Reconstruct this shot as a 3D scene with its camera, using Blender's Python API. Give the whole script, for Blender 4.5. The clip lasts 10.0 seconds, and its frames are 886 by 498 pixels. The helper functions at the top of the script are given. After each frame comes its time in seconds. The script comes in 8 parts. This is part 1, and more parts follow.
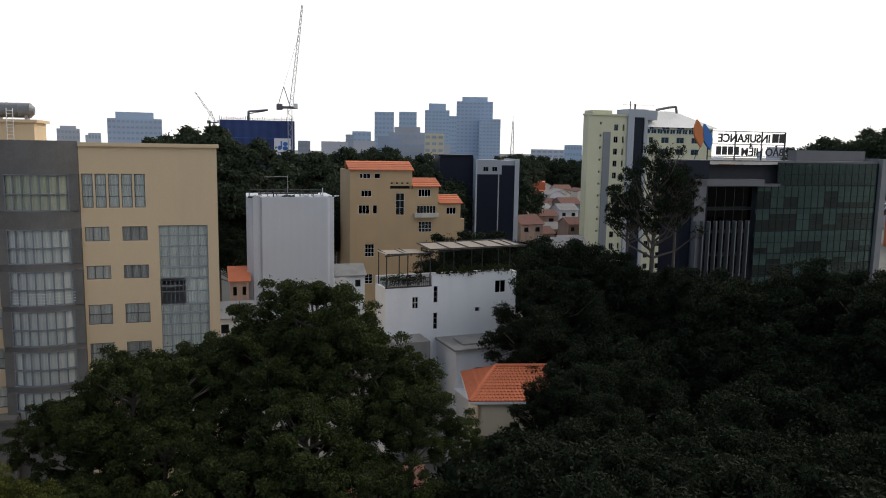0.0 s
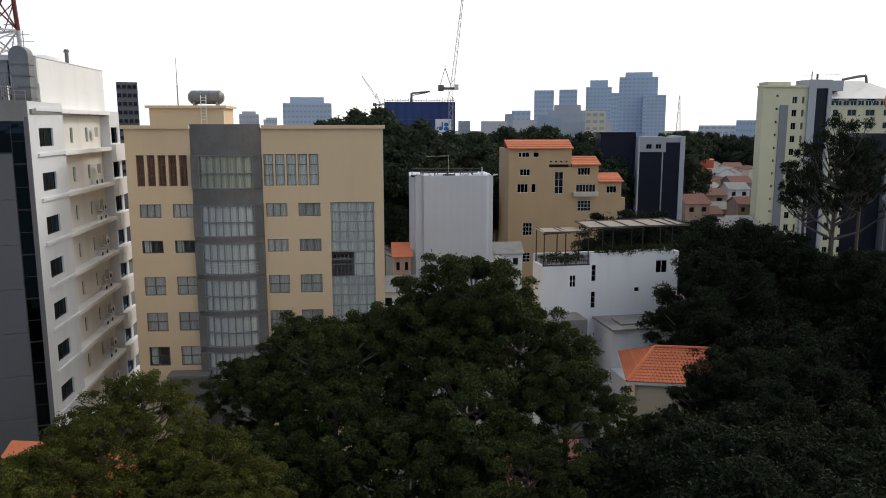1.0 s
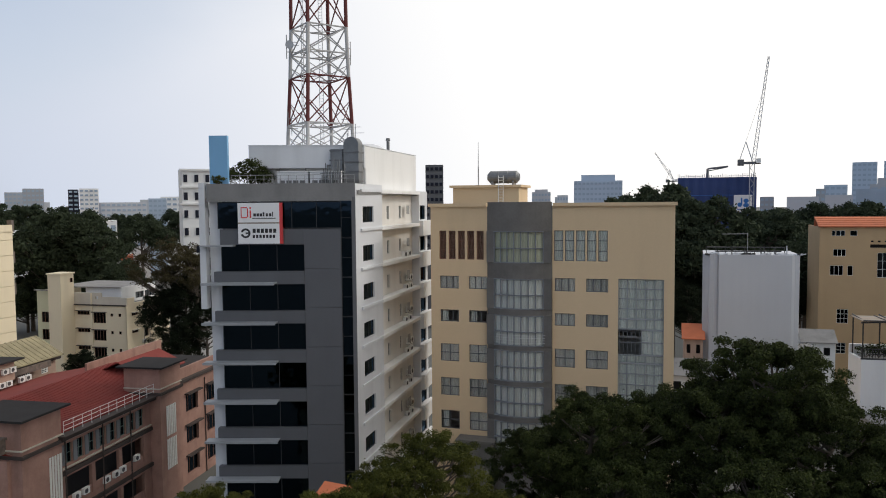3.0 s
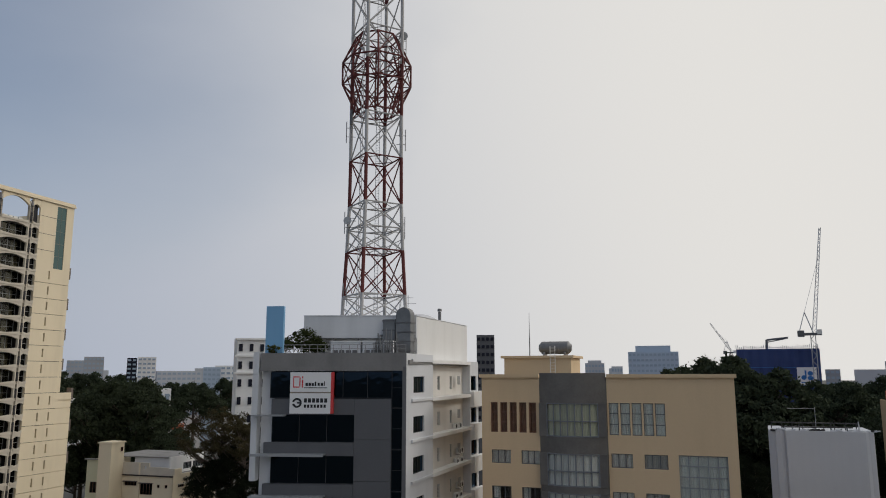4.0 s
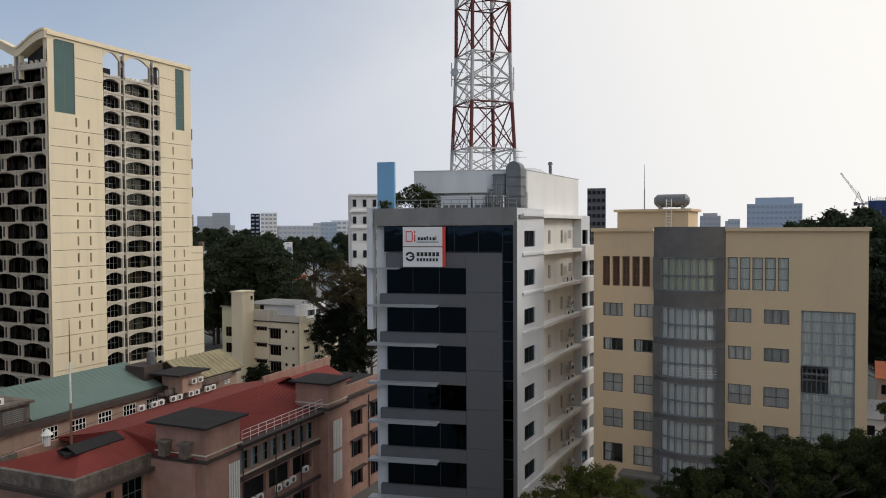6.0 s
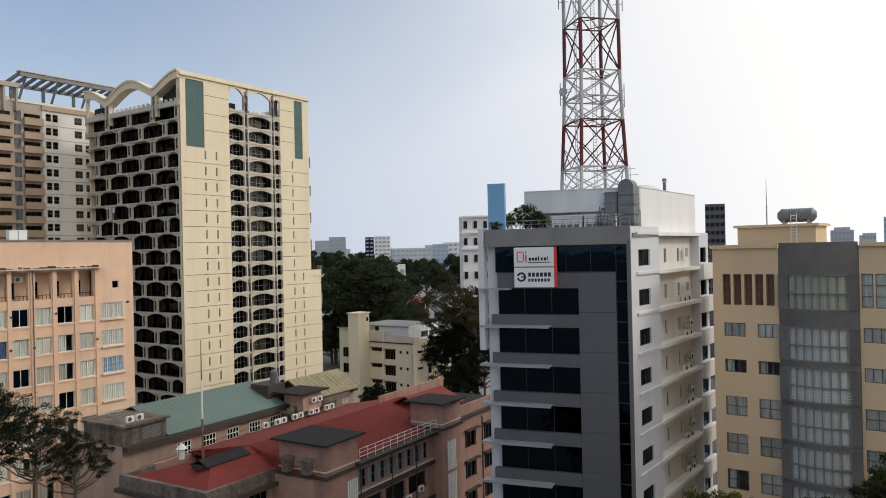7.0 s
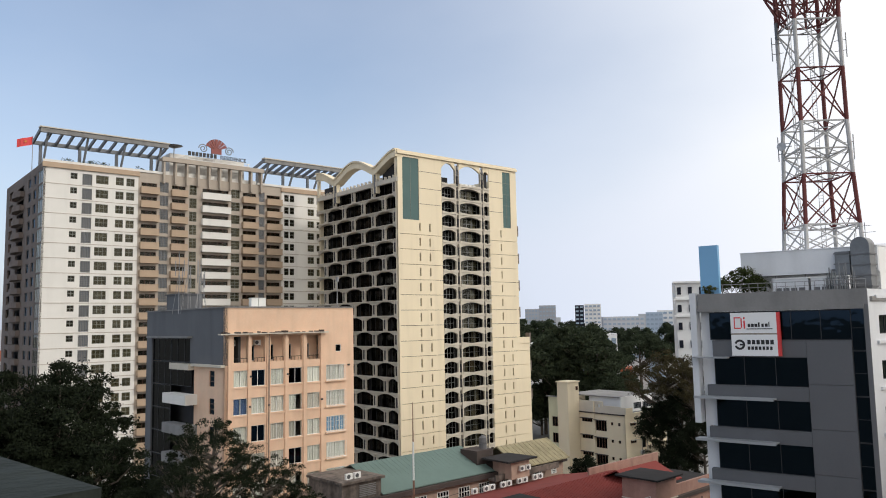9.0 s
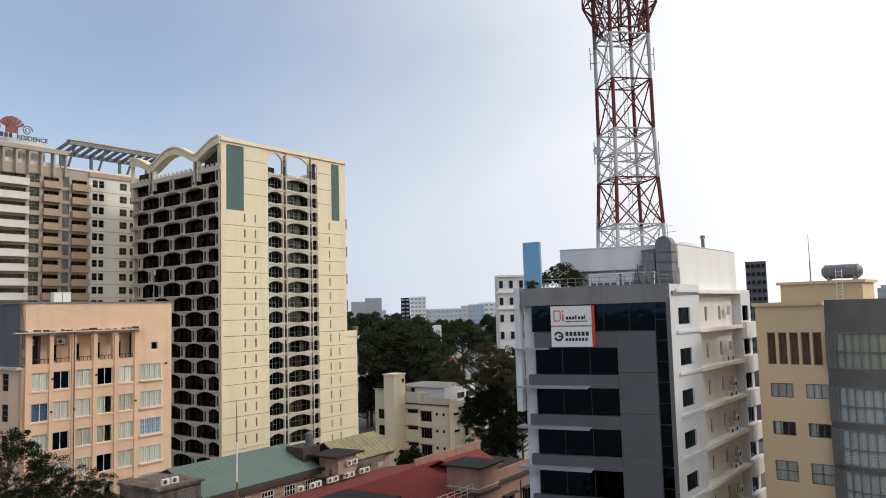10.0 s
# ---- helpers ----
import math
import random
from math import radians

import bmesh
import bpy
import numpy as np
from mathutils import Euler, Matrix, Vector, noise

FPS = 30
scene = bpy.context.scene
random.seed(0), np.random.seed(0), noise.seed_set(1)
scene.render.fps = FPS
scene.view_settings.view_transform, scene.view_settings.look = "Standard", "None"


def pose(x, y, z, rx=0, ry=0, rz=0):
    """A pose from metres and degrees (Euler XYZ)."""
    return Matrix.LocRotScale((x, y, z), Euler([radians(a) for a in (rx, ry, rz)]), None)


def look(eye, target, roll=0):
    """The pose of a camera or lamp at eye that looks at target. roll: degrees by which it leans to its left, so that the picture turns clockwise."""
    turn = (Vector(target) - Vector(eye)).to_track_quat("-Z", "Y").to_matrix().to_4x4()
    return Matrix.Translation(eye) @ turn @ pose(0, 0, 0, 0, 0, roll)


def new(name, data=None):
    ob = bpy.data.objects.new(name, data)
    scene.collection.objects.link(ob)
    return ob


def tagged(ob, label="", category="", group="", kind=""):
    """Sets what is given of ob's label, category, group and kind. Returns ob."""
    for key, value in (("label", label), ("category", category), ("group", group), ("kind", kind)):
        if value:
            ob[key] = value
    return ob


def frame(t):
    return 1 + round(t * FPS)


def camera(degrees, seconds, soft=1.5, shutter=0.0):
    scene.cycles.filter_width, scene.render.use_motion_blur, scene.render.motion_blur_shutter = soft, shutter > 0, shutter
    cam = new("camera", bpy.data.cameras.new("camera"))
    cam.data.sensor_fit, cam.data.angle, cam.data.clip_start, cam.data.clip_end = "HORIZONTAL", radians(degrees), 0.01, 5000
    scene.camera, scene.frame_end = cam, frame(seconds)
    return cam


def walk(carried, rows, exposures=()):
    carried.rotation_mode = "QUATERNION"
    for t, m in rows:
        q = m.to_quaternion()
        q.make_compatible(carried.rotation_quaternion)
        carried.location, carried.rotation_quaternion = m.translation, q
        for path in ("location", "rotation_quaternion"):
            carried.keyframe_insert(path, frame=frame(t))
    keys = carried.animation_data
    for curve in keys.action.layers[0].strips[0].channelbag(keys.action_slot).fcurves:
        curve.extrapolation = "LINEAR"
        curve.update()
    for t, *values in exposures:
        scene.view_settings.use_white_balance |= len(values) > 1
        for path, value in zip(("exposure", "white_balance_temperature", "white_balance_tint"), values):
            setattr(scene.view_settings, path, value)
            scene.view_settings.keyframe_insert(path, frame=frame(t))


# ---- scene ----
cam = camera(61.04, 10.0, soft=1.0)
PATH = [
    (0.0, pose(-0.21, 1.42, 27.20, 82.25, -0.96, 0.08)),
    (0.5, pose(-0.07, 1.21, 27.21, 81.23, -0.32, 6.50)),
    (1.0, pose(-0.13, 0.49, 27.08, 80.62, 0.07, 12.04)),
    (1.5, pose(-0.03, -0.14, 26.97, 80.55, 0.16, 17.98)),
    (2.0, pose(-0.07, -0.41, 26.89, 80.84, 0.39, 24.04)),
    (2.2, pose(-0.02, -0.45, 26.96, 81.08, 0.62, 26.62)),
    (3.3, pose(0.07, -0.02, 27.11, 90.04, 0.23, 35.12)),
    (3.5, pose(0.10, -0.08, 27.12, 92.74, 0.14, 35.78)),
    (4.0, pose(0.34, -0.50, 27.09, 99.45, 0.06, 37.59)),
    (4.5, pose(0.40, -0.71, 27.10, 101.62, -0.04, 39.63)),
    (5.0, pose(-0.32, -0.07, 27.10, 92.60, 0.16, 41.84)),
    (5.2, pose(-0.27, 0.21, 27.12, 90.36, 0.60, 42.78)),
    (6.5, pose(-0.42, 0.01, 27.16, 88.37, 0.47, 48.61)),
    (7.0, pose(-0.09, -0.14, 27.16, 90.11, 1.25, 54.28)),
    (7.5, pose(-0.21, -0.32, 27.10, 92.79, 1.43, 60.66)),
    (8.0, pose(-0.17, -0.25, 27.10, 94.43, 1.46, 65.77)),
    (8.5, pose(0.33, 0.07, 26.96, 95.26, 1.22, 69.19)),
    (9.0, pose(0.41, 0.16, 26.84, 95.66, 1.08, 70.20)),
    (9.5, pose(-0.02, -0.02, 27.07, 95.79, 1.30, 66.66)),
    (10.0, pose(-0.24, -0.01, 27.05, 94.79, 1.58, 57.01)),
]
walk(cam, PATH, exposures=[(0.0, -0.25), (1.0, -0.15), (2.0, -0.1), (3.5, -0.55), (4.0, -0.88), (4.5, -1.08), (5.0, -1.05), (5.2, -0.9), (6.5, -0.45), (7.5, -0.22), (9.0, -0.1), (10.0, -0.22)])

# ---- world and sun ----
GZ = -8.0  # height of the ground; the camera stands at about 35 m above it

SUN_AZ = -42.0   # degrees to the left of the +y axis
SUN_EL = 34.0
world = bpy.data.worlds.new("sky")
scene.world = world
world.use_nodes = True
wn, wl = world.node_tree.nodes, world.node_tree.links
wn.clear()
w_out = wn.new("ShaderNodeOutputWorld")
w_bg = wn.new("ShaderNodeBackground")
sky = wn.new("ShaderNodeTexSky")
sky.sky_type, sky.sun_disc = "NISHITA", False
sky.sun_elevation, sky.sun_rotation = radians(SUN_EL), radians(-SUN_AZ)
sky.air_density, sky.dust_density, sky.ozone_density = 1.0, 2.0, 1.0
w_bg.inputs["Strength"].default_value = 0.11
tc = wn.new("ShaderNodeTexCoord")
sep = wn.new("ShaderNodeSeparateXYZ")
wl.new(tc.outputs["Generated"], sep.inputs[0])
# thin high cloud, thicker towards the sun
flat = wn.new("ShaderNodeMapping")
flat.inputs["Scale"].default_value = (1.0, 1.0, 2.2)
wl.new(tc.outputs["Generated"], flat.inputs["Vector"])
cl = wn.new("ShaderNodeTexNoise")
cl.inputs["Scale"].default_value, cl.inputs["Detail"].default_value, cl.inputs["Roughness"].default_value = 1.5, 5.0, 0.5
wl.new(flat.outputs[0], cl.inputs["Vector"])
dot = wn.new("ShaderNodeVectorMath")
dot.operation = "DOT_PRODUCT"
wl.new(tc.outputs["Generated"], dot.inputs[0])
dot.inputs[1].default_value = (-math.sin(radians(SUN_AZ)) * math.cos(radians(18)), math.cos(radians(SUN_AZ)) * math.cos(radians(18)), math.sin(radians(18)))
near = wn.new("ShaderNodeMapRange")
near.interpolation_type = "SMOOTHSTEP"
near.inputs["From Min"].default_value, near.inputs["From Max"].default_value = -0.62, 0.62
wl.new(dot.outputs["Value"], near.inputs["Value"])
low = wn.new("ShaderNodeMapRange")
low.interpolation_type = "SMOOTHSTEP"
low.inputs["From Min"].default_value, low.inputs["From Max"].default_value = 0.02, 0.36
low.inputs["To Min"].default_value, low.inputs["To Max"].default_value = 1.0, 0.0
wl.new(sep.outputs["Z"], low.inputs["Value"])


def wmath(op, a, b, clamp=False):
    n = wn.new("ShaderNodeMath")
    n.operation, n.use_clamp = op, clamp
    for k, v in ((0, a), (1, b)):
        if isinstance(v, (int, float)):
            n.inputs[k].default_value = v
        else:
            wl.new(v, n.inputs[k])
    return n.outputs[0]


cover = wmath("ADD", wmath("ADD", wmath("MULTIPLY", wmath("SUBTRACT", cl.outputs["Fac"], 0.5), 0.75), 0.20), wmath("ADD", wmath("MULTIPLY", near.outputs[0], 0.95), wmath("MULTIPLY", low.outputs[0], 0.52)), True)
ramp = wn.new("ShaderNodeMix")
ramp.data_type = "RGBA"
ramp.inputs["A"].default_value = (6.5, 7.2, 8.7, 1)
ramp.inputs["B"].default_value = (12.8, 12.5, 12.0, 1)
wl.new(wmath("POWER", near.outputs[0], 1.6), ramp.inputs["Factor"])
mixs = wn.new("ShaderNodeMix")
mixs.data_type = "RGBA"
wl.new(cover, mixs.inputs["Factor"])
boost = wn.new("ShaderNodeVectorMath")
boost.operation = "SCALE"
boost.inputs["Scale"].default_value = 1.7
wl.new(sky.outputs[0], boost.inputs[0])
wl.new(boost.outputs[0], mixs.inputs["A"])
wl.new(ramp.outputs["Result"], mixs.inputs["B"])
wl.new(mixs.outputs["Result"], w_bg.inputs["Color"])
wl.new(w_bg.outputs[0], w_out.inputs[0])

sun = new("sun", bpy.data.lights.new("sun", "SUN"))
sun.data.energy, sun.data.angle, sun.data.color = 1.35, radians(14), (1.0, 0.94, 0.86)
sun_dir = Vector((-math.sin(radians(SUN_AZ)) * math.cos(radians(SUN_EL)), math.cos(radians(SUN_AZ)) * math.cos(radians(SUN_EL)), math.sin(radians(SUN_EL))))
sun.matrix_world = look(sun_dir * 300, (0, 0, 0))


# ---- materials ----
def mat(name, col, rough=0.8, var=0.15, scale=0.25, streak=0.0, bump=0.0, metal=0.0, tint=None, rnd=0.0, fine=6.0):
    """Painted, rendered or metal surface: broad patches, fine grain and streaks that run down."""
    m = bpy.data.materials.new(name)
    m.use_nodes = True
    n, l = m.node_tree.nodes, m.node_tree.links
    b = n["Principled BSDF"]
    b.inputs["Roughness"].default_value, b.inputs["Metallic"].default_value = rough, metal
    geo = n.new("ShaderNodeNewGeometry")

    def nz(sc, det, vec=None):
        t = n.new("ShaderNodeTexNoise")
        t.inputs["Scale"].default_value, t.inputs["Detail"].default_value = sc, det
        l.new(vec or geo.outputs["Position"], t.inputs["Vector"])
        return t.outputs["Fac"]

    def mth(op, a, b_):
        t = n.new("ShaderNodeMath")
        t.operation = op
        for k, v in ((0, a), (1, b_)):
            if isinstance(v, (int, float)):
                t.inputs[k].default_value = v
            else:
                l.new(v, t.inputs[k])
        return t.outputs[0]

    f = mth("ADD", mth("MULTIPLY", mth("SUBTRACT", nz(scale, 4.0), 0.5), 2 * var), 1.0)
    f = mth("ADD", f, mth("MULTIPLY", mth("SUBTRACT", nz(fine, 3.0), 0.5), var))
    if streak:
        mp = n.new("ShaderNodeMapping")
        mp.inputs["Scale"].default_value = (0.55, 0.55, 0.06)
        l.new(geo.outputs["Position"], mp.inputs["Vector"])
        st = n.new("ShaderNodeMapRange")
        st.inputs["From Min"].default_value, st.inputs["From Max"].default_value = 0.50, 0.85
        l.new(nz(1.0, 5.0, mp.outputs[0]), st.inputs["Value"])
        f = mth("MULTIPLY", f, mth("SUBTRACT", 1.0, mth("MULTIPLY", st.outputs[0], streak)))
    if rnd:
        oi = n.new("ShaderNodeObjectInfo")
        f = mth("MULTIPLY", f, mth("ADD", mth("MULTIPLY", oi.outputs["Random"], rnd), 1 - rnd / 2))
    mx = n.new("ShaderNodeMix")
    mx.data_type, mx.blend_type = "RGBA", "MULTIPLY"
    mx.inputs["Factor"].default_value = 1.0
    if tint:
        c2 = n.new("ShaderNodeMix")
        c2.data_type = "RGBA"
        c2.inputs["A"].default_value, c2.inputs["B"].default_value = (*col, 1), (*tint, 1)
        l.new(nz(scale * 2.3, 5.0), c2.inputs["Factor"])
        l.new(c2.outputs["Result"], mx.inputs["A"])
    else:
        mx.inputs["A"].default_value = (*col, 1)
    comb = n.new("ShaderNodeCombineColor")
    for k in range(3):
        l.new(f, comb.inputs[k])
    l.new(comb.outputs[0], mx.inputs["B"])
    l.new(mx.outputs["Result"], b.inputs["Base Color"])
    if bump:
        bp = n.new("ShaderNodeBump")
        bp.inputs["Strength"].default_value, bp.inputs["Distance"].default_value = bump, 0.05
        l.new(nz(fine * 2, 4.0), bp.inputs["Height"])
        l.new(bp.outputs[0], b.inputs["Normal"])
    return m


def glass(name, tint, rough=0.03, ior=1.5, coat=(1, 1, 1)):
    """Clear or tinted pane: lets part of the light through, mirrors the rest."""
    m = bpy.data.materials.new(name)
    m.use_nodes = True
    n, l = m.node_tree.nodes, m.node_tree.links
    n.remove(n["Principled BSDF"])
    tr, gl, mx, fr = n.new("ShaderNodeBsdfTransparent"), n.new("ShaderNodeBsdfGlossy"), n.new("ShaderNodeMixShader"), n.new("ShaderNodeFresnel")
    tr.inputs[0].default_value = (*tint, 1)
    gl.inputs["Roughness"].default_value = rough
    gl.inputs["Color"].default_value = (*coat, 1)
    fr.inputs["IOR"].default_value = ior
    geo, nzt, bp = n.new("ShaderNodeNewGeometry"), n.new("ShaderNodeTexNoise"), n.new("ShaderNodeBump")
    nzt.inputs["Scale"].default_value = 0.6
    l.new(geo.outputs["Position"], nzt.inputs["Vector"])
    bp.inputs["Strength"].default_value, bp.inputs["Distance"].default_value = 0.25, 0.05
    l.new(nzt.outputs["Fac"], bp.inputs["Height"])
    l.new(bp.outputs[0], gl.inputs["Normal"])
    l.new(fr.outputs[0], mx.inputs[0])
    l.new(tr.outputs[0], mx.inputs[1])
    l.new(gl.outputs[0], mx.inputs[2])
    l.new(mx.outputs[0], n["Material Output"].inputs[0])
    return m


def leafmat(name, c1, c2):
    m = bpy.data.materials.new(name)
    m.use_nodes = True
    n, l = m.node_tree.nodes, m.node_tree.links
    b = n["Principled BSDF"]
    b.inputs["Roughness"].default_value = 0.85
    b.inputs["Specular IOR Level"].default_value = 0.2
    geo, nz = n.new("ShaderNodeNewGeometry"), n.new("ShaderNodeTexNoise")
    nz.inputs["Scale"].default_value, nz.inputs["Detail"].default_value = 0.45, 2.0
    l.new(geo.outputs["Position"], nz.inputs["Vector"])
    ad = n.new("ShaderNodeMath")
    ad.operation = "ADD"
    ml = n.new("ShaderNodeMath")
    ml.operation = "MULTIPLY"
    ml.inputs[1].default_value = 0.7
    sb = n.new("ShaderNodeMath")
    sb.operation = "SUBTRACT"
    sb.inputs[1].default_value = 0.35
    l.new(geo.outputs["Random Per Island"], ml.inputs[0])
    l.new(nz.outputs["Fac"], ad.inputs[0])
    l.new(ml.outputs[0], ad.inputs[1])
    l.new(ad.outputs[0], sb.inputs[0])
    mx = n.new("ShaderNodeMix")
    mx.data_type = "RGBA"
    mx.inputs["A"].default_value, mx.inputs["B"].default_value = (*c1, 1), (*c2, 1)
    l.new(sb.outputs[0], mx.inputs["Factor"])
    l.new(mx.outputs["Result"], b.inputs["Base Color"])
    tl, ms = n.new("ShaderNodeBsdfTranslucent"), n.new("ShaderNodeMixShader")
    l.new(mx.outputs["Result"], tl.inputs[0])
    ms.inputs[0].default_value = 0.25
    l.new(b.outputs[0], ms.inputs[1])
    l.new(tl.outputs[0], ms.inputs[2])
    l.new(ms.outputs[0], n["Material Output"].inputs[0])
    return m


